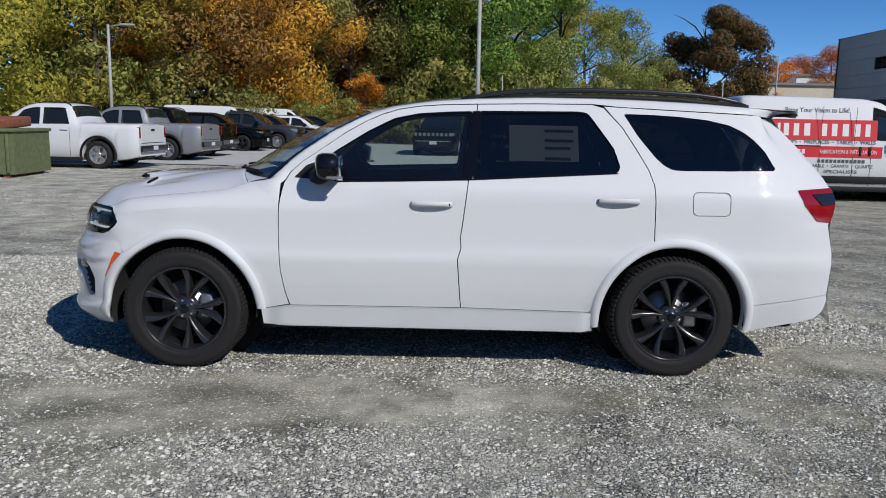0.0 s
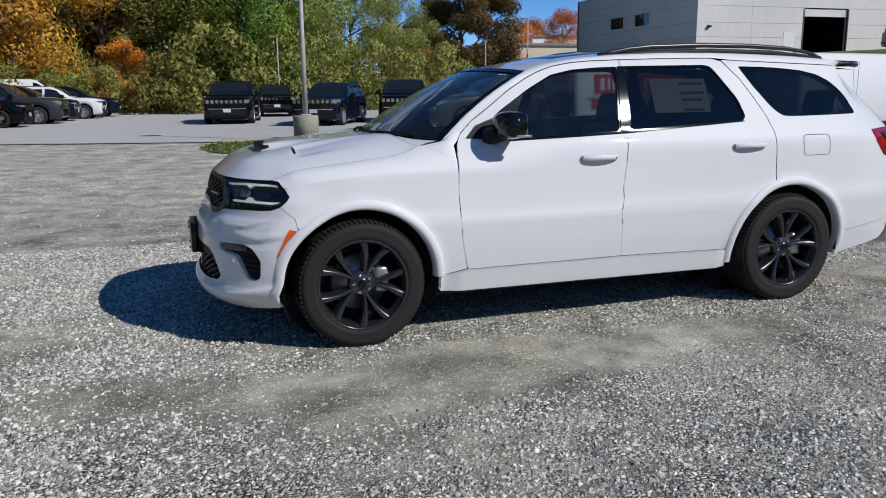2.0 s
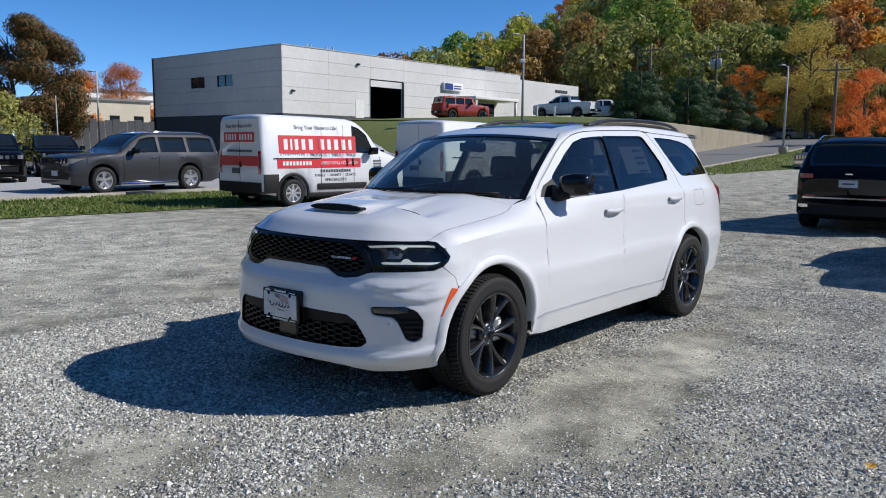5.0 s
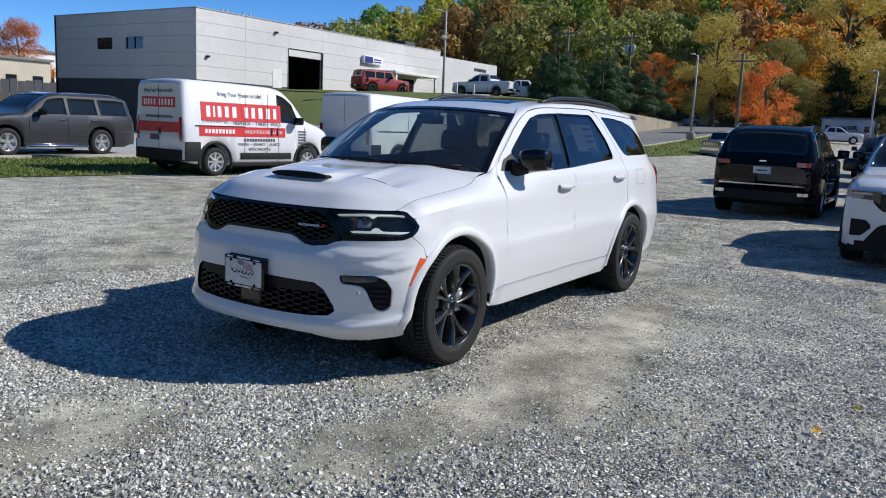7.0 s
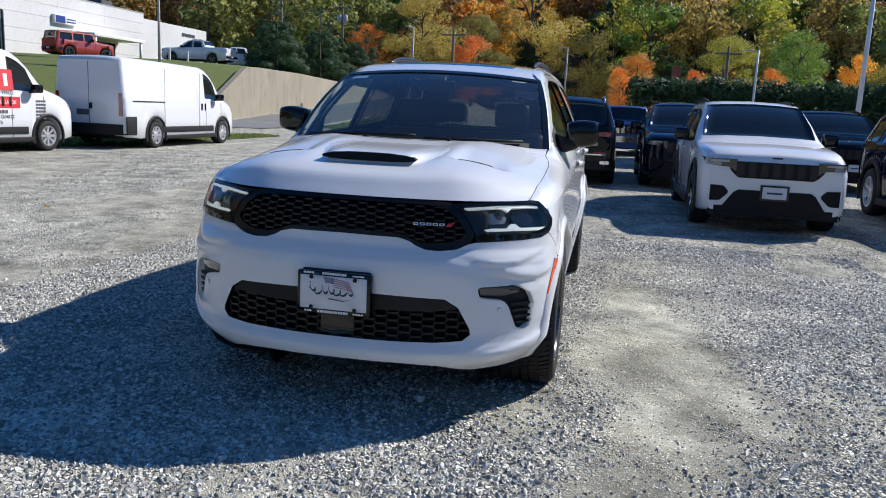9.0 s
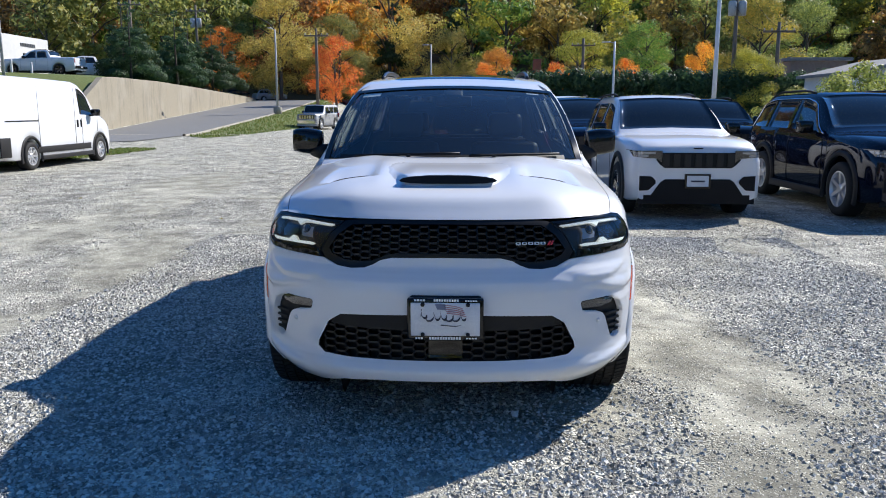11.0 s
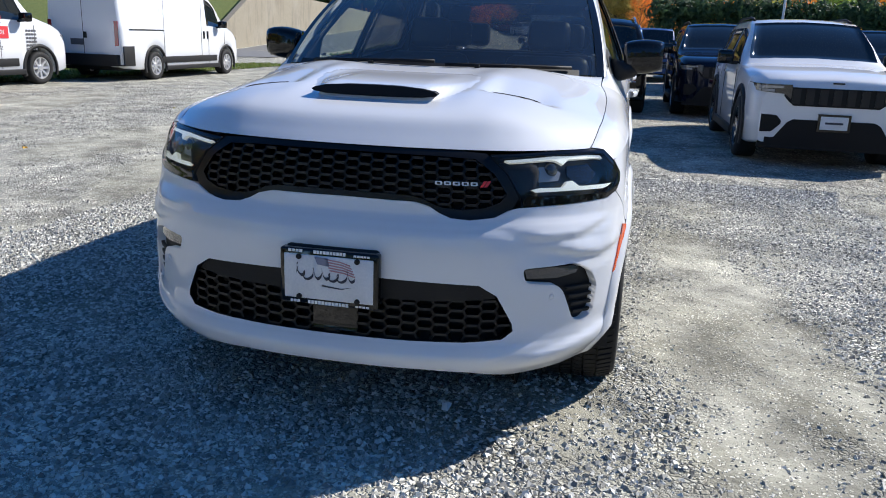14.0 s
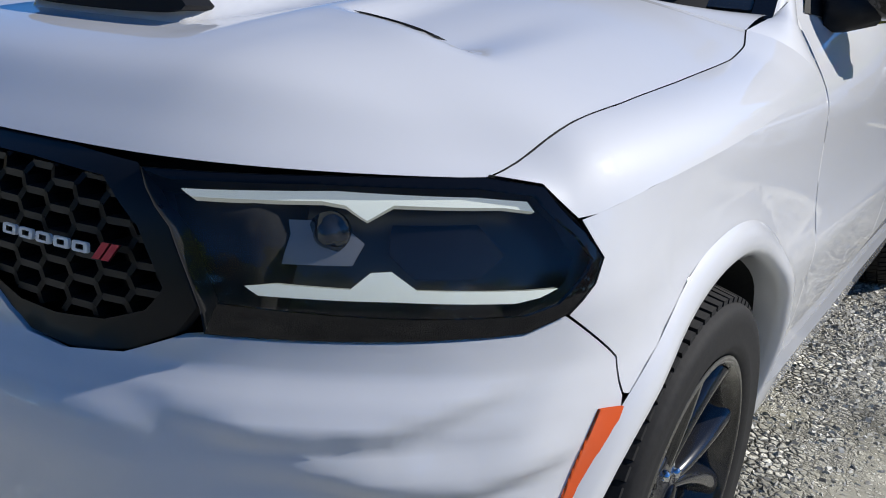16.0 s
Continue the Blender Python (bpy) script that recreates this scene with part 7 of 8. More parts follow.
# wheels
def big_wheel_meshes():
    r, rr = 0.386, 0.268
    tyre_parts = [lathe([(rr, 0.03), (rr, -0.008), (rr + 0.010, -0.014), (0.295, -0.021), (0.302, -0.019), (0.33, -0.024), (0.345, -0.022), (0.354, -0.019), (0.361, -0.012), (0.367, 0.004), (0.372, 0.02), (0.372, 0.22), (0.364, 0.245), (0.30, 0.25)], 72)]
    bl = []
    n = 78
    for i in range(n):
        a = 2 * math.pi * i / n
        for (y0, y1, tw, wd) in ((-0.006, 0.046, 0.30, 0.70), (0.054, 0.096, 0.45, 0.84), (0.104, 0.138, -0.45, 0.84), (0.146, 0.184, 0.45, 0.84), (0.192, 0.240, 0.30, 0.80)):
            d = 2 * math.pi / n
            q = []
            for (yy, off) in ((y0, 0.0), (y1, tw * d)):
                hi = r if yy > 0.001 else r - 0.013
                lowr = 0.368 if yy > 0.001 else 0.356
                for rad in (lowr, hi):
                    for e in (0, wd * d):
                        q.append((rad * math.cos(a + off + e), yy, rad * math.sin(a + off + e)))
            bl.append((q, [(2, 3, 7, 6), (0, 2, 6, 4), (1, 5, 7, 3), (0, 1, 3, 2), (4, 6, 7, 5)]))
    tyre = mesh_of("tyre", *join(*tyre_parts), M["rubber"])
    tread = mesh_of("tread", *join(*bl), M["rubber"], False)
    rim = [lathe([(rr + 0.004, -0.013), (rr - 0.004, -0.016), (rr - 0.010, -0.012), (rr - 0.014, 0.004), (rr - 0.024, 0.02), (rr - 0.030, 0.10), (rr - 0.022, 0.2), (rr, 0.21)], 64),
           lathe([(0.0, 0.020), (0.026, 0.020), (0.030, 0.024), (0.034, 0.026), (0.060, 0.032), (0.078, 0.040), (0.082, 0.07)], 36)]
    for i in range(5):
        for side_ in (-1, 1):
            rows = []
            for t in np.linspace(0, 1, 9):
                rad = 0.055 + (rr - 0.016 - 0.055) * t
                ang = side_ * (0.10 + 0.20 * t ** 1.2)
                wide = 0.011 + 0.015 * t ** 1.7
                depth = 0.030 - 0.032 * t
                row = []
                for o, dp in ((-1.5, 0.065), (-1.0, 0.014), (-0.55, 0.002), (0.0, 0.0), (0.55, 0.002), (1.0, 0.014), (1.5, 0.065)):
                    c, s = math.cos(ang), math.sin(ang)
                    row.append((rad * s + o * wide * c, depth + dp, rad * c - o * wide * s))
                rows.append(row)
            rim.append(moved(grid(rows), Matrix.Rotation(2 * math.pi * i / 5, 4, "Y")))
    rim_me = mesh_of("rim", *join(*rim), M["rim_black"])
    disc = mesh_of("brake_disc", *lathe([(0.0, 0.085), (0.075, 0.085), (0.08, 0.10), (0.168, 0.10), (0.170, 0.125), (0.08, 0.125)], 40), M["disc_steel"])
    nuts = mesh_of("wheel_nut", *lathe([(0.0, 0.020), (0.008, 0.020), (0.011, 0.026), (0.011, 0.05)], 8), M["chrome"])
    caliper = mesh_of("caliper", *box(0.085, 0.172, 0.055, 0.15, -0.07, 0.09, 0.018), M["disc_steel"])
    cap = mesh_of("centre_cap", *lathe([(0.0, 0.012), (0.022, 0.013), (0.027, 0.018), (0.028, 0.03)], 24), M["gloss_black"])
    back = mesh_of("hub_back", *lathe([(0.236, 0.15), (0.0, 0.16)], 32), M["liner"])
    return tyre, tread, rim_me, disc, nuts, caliper, cap, back


TY, TD, RI, DI, NU, CA, CP, BK = big_wheel_meshes()
for xc, turn in ((FX, 0.35), (RX, 0.0)):
    for sg in (1, -1):
        w = part("wheel", TY, None, car, "black tyre on a five-twin-spoke black rim", m=pose(xc, -0.905 * sg, 0.376, 0, 0, 0 if sg > 0 else 180) @ Matrix.Rotation(0.0, 4, "Y"))
        rm = part("rim", RI, None, w, m=Matrix.Rotation(turn, 4, "Y"))
        part("centre_cap", CP, None, w)
        tagged(part("tread", TD, None, w), kind="stuff")
        for k in range(5):
            part("wheel_nut", NU, None, w, m=Matrix.Rotation(turn + 2 * math.pi * (k + 0.5) / 5, 4, "Y") @ Matrix.Translation((0, 0, 0.052)))
        for nm, me in (("brake_disc", DI), ("caliper", CA), ("hub_back", BK)):
            part(nm, me, None, w)

# ---- parked vehicles in their places: nose towards -x unless turned ----
def at(x, y, rz=0, z=0.0):
    return pose(x, y, z, 0, 0, rz)


vehicle("white_suv", "white midsize SUV with black grille and trim, parked on gravel", "SUV", "suv", "paint_white", at(4.85, 2.48) @ Matrix.Diagonal((0.97, 0.93, 0.97, 1.0)), "black", JEEP_FACE, JEEP_TAIL, arches=True)
vehicle("navy_suv", "dark navy SUV with silver wheels, parked beside a white one", "SUV", "suv", "paint_navy", at(4.5, -0.65), "two_tone", JEEP_FACE, JEEP_TAIL, arches=True, brow="chrome")
vehicle("black_suv", "shiny black SUV with chrome bumper strip, tail towards the gravel aisle", "SUV", "suv", "paint_black", at(15.15, 5.55, 182), "five", JEEP_FACE, JEEP_TAIL, "chrome", brow="chrome")
vehicle("dark_suv", "black SUV parked behind the white one", "SUV", "suv", "paint_navy", at(10.7, 2.9), "five", JEEP_FACE, JEEP_TAIL)
vehicle("dark_suv", "black SUV parked behind the navy one", "SUV", "suv", "paint_black", at(12.5, -0.6), "five", JEEP_FACE, JEEP_TAIL)
vehicle("white_pickup", "white pickup truck in the second row", "pickup truck", "pickup", "paint_white", at(17.5, 2.4), "five", TRUCK_FACE, TRUCK_TAIL)
vehicle("blue_jeep", "blue open-country vehicle in the far row", "off-roader", "jeep", "paint_blue", at(24, 4.0), "five", TRUCK_FACE, TRUCK_TAIL)
vehicle("silver_suv", "old silver compact SUV standing at the grass edge", "SUV", "jeep", "paint_silver", at(51.5, 17.2, -12), "five", TRUCK_FACE, TRUCK_TAIL)

# works van with its lettering, and a plain one ahead of it
VAN_A = at(11.30, 18.09, 176)
van = vehicle("works_van", "white panel van with red sign bands, on the grass verge", "van", "van_short", "paint_white", VAN_A, "steel", VAN_FACE, VAN_TAIL, rails=False, handles=False, arches=True)
plain_van = vehicle("panel_van", "plain white high-roof panel van on the verge", "van", "van_mid", "paint_white", at(17.9, 17.28, 180), "steel", VAN_FACE, VAN_TAIL, rails=False, handles=False, arches=True)
vehicle("grey_wagon", "dark grey full-size SUV with chrome trim on asphalt", "SUV", "wagon", "paint_grey", at(5.55, 26.4, 3), "five", WAGON_FACE, JEEP_TAIL, "chrome")
vehicle("black_jeep", "black SUV with toothed grille, nose towards the verge", "SUV", "wagon", "paint_black", at(6.6, 33.5, 72), "five", WAGON_FACE, JEEP_TAIL, "chrome")
vehicle("black_minivan", "black minivan facing the grass verge", "minivan", "suv", "paint_navy", at(2.6, 32.4, 62), "five", WAGON_FACE, JEEP_TAIL, "chrome")
vehicle("black_suv", "black SUV with chrome grille facing the lot's edge", "SUV", "wagon", "paint_black", at(-0.55, 36.0, 80), "five", WAGON_FACE, JEEP_TAIL, "chrome")
vehicle("black_suv", "black SUV in the row behind the lamp post", "SUV", "suv", "paint_black", at(5.4, 40.5, 80), "five", WAGON_FACE, JEEP_TAIL)
vehicle("black_suv", "black SUV far back in the row", "SUV", "suv", "paint_black", at(2.6, 44.5, 85), "five", WAGON_FACE, JEEP_TAIL)
vehicle("black_suv", "black SUV standing behind the grey one", "SUV", "wagon", "paint_black", at(11.0, 37.5, 75), "five", WAGON_FACE, JEEP_TAIL)
vehicle("silver_suv", "silver SUV parked below the grass bank", "SUV", "suv", "paint_silver", at(24.0, 28.0, 143), "five", TRUCK_FACE, TRUCK_TAIL)

# row along the west edge of the lot
vehicle("white_pickup", "white crew-cab pickup truck, tail towards the lot", "pickup truck", "pickup", "paint_white", at(-14.8, 24.6, -3), "five", TRUCK_FACE, TRUCK_TAIL, arches=True)
vehicle("grey_pickup", "silver-grey pickup truck, tail towards the lot", "pickup truck", "pickup", "paint_silver", at(-14.4, 29.4, -4), "five", TRUCK_FACE, TRUCK_TAIL, arches=True)
vehicle("brown_pickup", "dark brown pickup truck with black cover", "pickup truck", "pickup", "paint_black", at(-14.6, 32.6, -4), "five", TRUCK_FACE, TRUCK_TAIL)
vehicle("black_suv", "black SUV parked nose out in the row", "SUV", "suv", "paint_black", at(-8.6, 38.4, 176), "black", JEEP_FACE, JEEP_TAIL)
vehicle("silver_pickup", "grey pickup truck parked nose out", "pickup truck", "pickup", "paint_grey", at(-7.6, 41.8, 176), "five", TRUCK_FACE, TRUCK_TAIL)
vehicle("black_suv", "dark SUV parked nose out in the row", "SUV", "suv", "paint_navy", at(-7.4, 45.0, 176), "black", JEEP_FACE, JEEP_TAIL)
vehicle("white_suv", "white SUV parked nose out at the row's end", "SUV", "suv", "paint_white", at(-6.4, 48.4, 176), "five", JEEP_FACE, JEEP_TAIL)
vehicle("black_suv", "dark SUV at the far end of the row", "SUV", "suv", "paint_navy", at(-5.8, 51.4, 176), "five", JEEP_FACE, JEEP_TAIL)
vehicle("panel_van", "white high-roof van behind the row of cars", "van", "van", "paint_white", at(-10.6, 47.5, 178), "steel", VAN_FACE, VAN_TAIL, rails=False, handles=False)
vehicle("panel_van", "white high-roof van behind the row of cars", "van", "van", "paint_white", at(-8.6, 54.2, 178), "steel", VAN_FACE, VAN_TAIL, rails=False, handles=False)
# yard above the bank
vehicle("white_pickup", "white pickup truck parked in the yard above the bank", "pickup truck", "pickup", "paint_white", at(56.2, 41.6, -90, 4.08), "black", TRUCK_FACE, TRUCK_TAIL)
vehicle("red_jeep", "red off-roader parked before the workshop", "off-roader", "jeep", "paint_red", at(47.0, 40.9, 160, 3.58), "black", TRUCK_FACE, TRUCK_TAIL)
vehicle("white_pickup", "white pickup truck on the yard's edge", "pickup truck", "pickup", "paint_white", at(61.5, 41.2, -60, 4.08), "five", TRUCK_FACE, TRUCK_TAIL)

for x, y in ((49.5, 37.4), (53.0, 37.9), (56.5, 38.2), (60.0, 38.4)):
    post = tagged(part("bollard", lathe([(0.0, 1.32), (0.05, 1.31), (0.075, 1.27), (0.08, 1.2), (0.08, 0.0)], 14, "z"), M["pole_white"], m=pose(x, y, 3.6)), "white painted steel bollard at the yard's edge", "bollard", "bollards in the yard")

# ---- lamp posts, utility poles ----
def lamp_post(name, label, x, y, z0, top, head=1, base=True, r=0.075, arm=0.7, turn=0.0, pole="pole_metal"):
    root = thing(name, label, "lamp post", "lamp posts", m=pose(x, y, z0, 0, 0, turn))
    if base:
        part("concrete_base", lathe([(0.0, 0.0), (0.36, 0.0), (0.36, 0.72), (0.34, 0.76), (0.0, 0.76)], 28, "z"), M["concrete"], root)
        part("base_plate", box(-0.15, 0.15, -0.15, 0.15, 0.76, 0.80, 0.01), M["pole_metal"], root)
    part("shaft", tube([(0, 0, 0.0 if not base else 0.76), (0, 0, (top - z0) * 0.5), (0, 0, top - z0)], [r, r * 0.85, r * 0.7], 14), M[pole], root)
    if head:
        part("arm", tube([(0, 0, top - z0 - 0.1), (arm * 0.6, 0, top - z0 - 0.02), (arm, 0, top - z0 - 0.02)], 0.025, 8), M["pole_metal"], root)
        part("lamp_head", moved(box(-0.28, 0.28, -0.13, 0.13, -0.05, 0.04, 0.03), pose(arm + 0.1, 0, top - z0)), M["pole_metal"], root)
    return root


post = lamp_post("lamp_post", "slim grey lamp post on a round concrete base in the verge", 0.92, 23.4, 0.0, 5.35, 0)
for a in (35, 200):
    part("flood_lamp", moved(box(-0.02, 0.22, -0.16, 0.16, -0.12, 0.10, 0.03), pose(0.10 * math.cos(radians(a)), 0.10 * math.sin(radians(a)), 5.18, 0, 25, a)), M["pole_metal"], post)
part("post_bracket", box(-0.2, 0.2, -0.04, 0.04, 5.02, 5.08, 0.01), M["pole_metal"], post)
lamp_post("lamp_post", "slim lamp post rising behind parked trucks", -13.9, 33.2, 0, 5.25, 1, False)
lamp_post("lamp_post", "slim lamp post before the autumn wood", -13.7, 56.0, 0, 5.15, 1, False)
lamp_post("lamp_post", "lamp post with a flat head beyond the lot", 26.5, 64.5, 0, 7.3, 1, False, turn=90)
lamp_post("lamp_post", "thin post at the lot's back edge", 19.4, 56.3, 0, 4.7, 0, False, 0.05)
lamp_post("lamp_post", "thin post beside a black SUV", 3.6, 51.5, 0, 4.6, 0, False, 0.05)
yard_post = lamp_post("lamp_post", "dark lamp post on the grass bank", 39.6, 32.2, 3.2, 8.95, 1, False, 0.09, 0.5, 150)
part("camera_box", box(-0.12, 0.3, -0.1, 0.1, 3.9, 4.15, 0.03), M["pole_metal"], yard_post)
lamp_post("lamp_post", "lamp post at the drive's edge", 63.8, 22.2, 0.95, 8.3, 1, True, 0.1, 0.9, 170)
lamp_post("lamp_post", "tall white lamp post behind the parked cars", 30.5, -5.5, 0, 8.2, 1, True, 0.11, 0.5, 0, "pole_white")
lamp_post("lamp_post", "lamp post before the hedge", 48.3, -4.2, 0, 5.95, 1, False, 0.09, 0.5, 60, "pole_white")
lamp_post("lamp_post", "lamp post in the far lot", 70.0, 9.0, 0, 7.5, 1, False, 0.09, 0.5, 60)


def utility_pole(label, x, y, z0, top, can=False):
    root = thing("utility_pole", label, "utility pole", "utility poles", m=pose(x, y, z0))
    h = top - z0
    part("shaft", tube([(0, 0, 0), (0.03, 0, h * 0.6), (0.05, 0, h)], [0.17, 0.14, 0.11], 10), M["pole_wood"], root)
    part("crossarm", box(-0.06, 0.06, -1.1, 1.1, h - 0.7, h - 0.56, 0.01), M["pole_wood"], root)
    for y0 in (-1.0, -0.5, 0.5, 1.0):
        part("insulator", lathe([(0.04, h - 0.56), (0.05, h - 0.48), (0.03, h - 0.4), (0, h - 0.4)], 8, "z"), M["pole_metal"], root, m=pose(0, y0, 0))
    if can:
        for y0 in (-0.35, 0.35):
            part("transformer", lathe([(0, h - 2.4), (0.26, h - 2.4), (0.28, h - 1.5), (0.2, h - 1.4), (0, h - 1.4)], 14, "z"), M["pole_metal"], root, m=pose(-0.1, y0, 0))
    return root


utility_pole("wooden utility pole with transformers above the cedars", 83.3, 35.6, 4.0, 12.8, True)
utility_pole("wooden utility pole beside the drive", 67.3, 19.3, 0.5, 8.7)
utility_pole("wooden utility pole beyond the hedge", 68.4, -5.0, 0, 7.9)
utility_pole("wooden utility pole beside the pale house", 50.3, -15.7, 0, 7.4)
utility_pole("wooden utility pole with transformer behind the lot", 52.0, -13.3, 0, 10.4, True)
utility_pole("wooden utility pole above the cedars", 71.5, 38.0, 4.4, 12.0)
wires = thing("power_lines", "thin black power lines between the poles", "wires", kind="structure")
for a, b in (((83.3, 35.6, 12.2), (71.5, 38.0, 11.4)), ((67.3, 19.3, 8.1), (83.3, 35.6, 12.2)), ((52.0, -13.3, 9.8), (50.3, -15.7, 6.8)), ((68.4, -5, 7.3), (52.0, -13.3, 9.8)), ((50.3, -15.7, 6.8), (44, -40, 7.2))):
    for o in (-0.8, 0.8):
        A, B = Vector(a) + Vector((0, o, 0)), Vector(b) + Vector((0, o, 0))
        part("wire", tube([A.lerp(B, t) - Vector((0, 0, 0.7 * 4 * t * (1 - t))) for t in np.linspace(0, 1, 9)], 0.012, 4), M["plastic"], wires)

# ---- skip at the lot's edge ----
skip = thing("skip", "olive green steel skip with a rusty red lid", "skip", m=pose(-11.75, 20.3, 0, 0, 0, 2))
part("body", prism([(-1.6, -0.95), (1.15, -0.95), (1.15, 0.95), (-1.6, 0.95)], 0.08, 1.12), M["green_steel"], skip, smooth=False)
for x in np.linspace(-1.4, 1.0, 5):
    part("rib", box(x - 0.04, x + 0.04, -1.0, -0.951, 0.12, 1.08, 0.01), M["green_steel"], skip)
part("rim_rail", box(-1.65, 1.2, -1.02, 1.0, 1.12, 1.2, 0.02), M["green_steel"], skip)
part("lid", moved(box(-1.5, 0.75, -0.85, 0.9, 0.0, 0.26, 0.05), pose(0, 0, 1.2, 3, 0, 0)), M["rust"], skip, "rusty red lid")
part("worn_sticker", box(-0.55, 0.12, -1.006, -1.001, 0.5, 0.92), M["sticker_tan"], skip, "worn pale yellow sticker", smooth=False)
part("worn_sticker", box(0.35, 0.58, -0.957, -0.952, 0.78, 0.98), M["ink_white"], skip, smooth=False)
for x in (-1.3, 0.9):
    part("skid", box(x - 0.08, x + 0.08, -0.9, 0.9, 0.0, 0.08), M["rust"], skip)

# ---- works van lettering: south flank and tail ----
def flank(x, z, lift=0.0):
    """Pose on the van's flank: x metres ahead of the tail, text runs towards the nose."""
    L = KINDS["van_short"]["L"]
    off, tilt = (0.989 - 0.0989 * (z - 1.32), 0.0985) if z > 1.32 else (lerp_table([(1.0, 1.029), (1.19, 1.022), (1.32, 0.99)], z), 0.0 if z < 1.2 else 0.2)
    return Matrix(((-1, 0, 0, L - x), (0, -tilt, 1, off + lift), (0, 1, tilt, z), (0, 0, 0, 1)))


def tail_face(y, z, off=0.012):
    L = KINDS["van_short"]["L"]
    return Matrix(((0, 0, 1, L + off), (1, 0, 0, y), (0, 1, 0, z), (0, 0, 0, 1)))


def band(name, place, w, h, mat):
    part(name, box(-w / 2, w / 2, -h / 2, h / 2, 0.0, 0.004), M[mat], van, m=place, smooth=False)


for place, w, h in ((flank(1.72, 1.55), 2.45, 0.44), (tail_face(0.0, 1.72), 1.35, 0.24)):
    band("sign_band", place, w, h, "ink_red")
    n = [1, 0.5, 0.95, 1, 1.1, 0, 0.95, 1, 1.15, 1.1, 0.9]
    x, total = -w * 0.46, 10.3
    for i, k in enumerate(n):
        s = (k or 0.65) / total * w * 0.92
        if k:
            part("name_block", box(x + s * 0.22, x + s * 0.74, -h * 0.30, h * 0.30, 0.0045, 0.007), M["ink_white"], van, m=place, smooth=False)
        x += s
letters("slogan", "Bring Your Vision to Life!", 0.15, M["ink_grey"], van, flank(1.66, 1.97), 0.002, width=1.35)
letters("trades", "COUNTERTOPS  \u2022  FIREPLACES  \u2022  TABLES  \u2022  WALLS", 0.115, M["ink_grey"], van, flank(1.72, 1.285), 0.002, width=2.4)
band("red_band", flank(1.74, 1.08), 2.65, 0.24, "ink_red")
letters("services", "FABRICATION & INSTALLATION", 0.12, M["ink_white"], van, flank(2.35, 1.08, 0.0055), 0.002, width=1.2)
for i in range(9):
    part("plain_bar", box(-0.035, 0.035, -0.05, 0.05, 0.0045, 0.007), M["ink_white"], van, m=flank(0.6 + 0.10 * i, 1.08), smooth=False)
for i in range(12):
    part("plain_bar", box(-0.03, 0.03, -0.035, 0.035, 0, 0.003), M["ink_grey"], van, m=flank(1.75 + 0.085 * i, 0.88), smooth=False)
letters("materials", "MARBLE  \u2022  GRANITE  \u2022  QUARTZ", 0.10, M["ink_grey"], van, flank(2.22, 0.77), 0.002, width=1.35)
letters("specialists", "SPECIALISTS", 0.10, M["ink_grey"], van, flank(2.22, 0.65), 0.002, width=0.7)
for i in range(6):
    for j in range(4):
        part("plain_bar", box(-0.03, 0.03, -0.022, 0.022, 0, 0.003), M["ink_grey"], van, m=flank(3.55 + 0.075 * j, 1.12 - 0.075 * i), smooth=False)
letters("slogan", "Bring Your Vision to Life!", 0.13, M["ink_grey"], van, tail_face(0.0, 1.99), 0.002, width=1.15)
band("red_band", tail_face(-0.0, 1.14), 1.75, 0.24, "ink_red")
for i in range(14):
    part("plain_bar", box(-0.03, 0.03, -0.03, 0.03, 0, 0.004), M["ink_grey"], van, m=tail_face(-0.5 + 0.08 * i, 1.38), smooth=False)
for v in (van, plain_van):
    L = KINDS["van_short" if v is van else "van_mid"]["L"]
    for sgn in (1, -1):
        part("rub_strip", box(1.55, L - 1.62, sgn * 1.028 - 0.015, sgn * 1.028 + 0.015, 0.40, 0.56, 0.01), M["plastic"], v)
        part("slide_rail", box(L - 1.75, L - 0.3, sgn * 1.024 - 0.012, sgn * 1.024 + 0.012, 1.19, 1.215, 0.006), M["plastic"], v)
        for x in (2.02, 2.22):
            part("pull_handle", box(x - 0.03, x + 0.03, sgn * 1.028 - 0.015, sgn * 1.028 + 0.015, 1.0, 1.2, 0.01), M["plastic"], v)
        part("rear_cladding", box(L - 0.45, L - 0.02, sgn * 1.022 - 0.014, sgn * 1.022 + 0.014, 0.36, 0.82, 0.012), M["plastic"], v)
        part("door_seam", tube([(2.36, sgn * 1.027, z) for z in (0.45, 1.2, 2.05)], 0.005, 5), M["plastic"], v)
        part("door_seam", tube([(L - 1.75, sgn * 1.027, z) for z in (0.45, 1.2, 2.05)], 0.005, 5), M["plastic"], v)


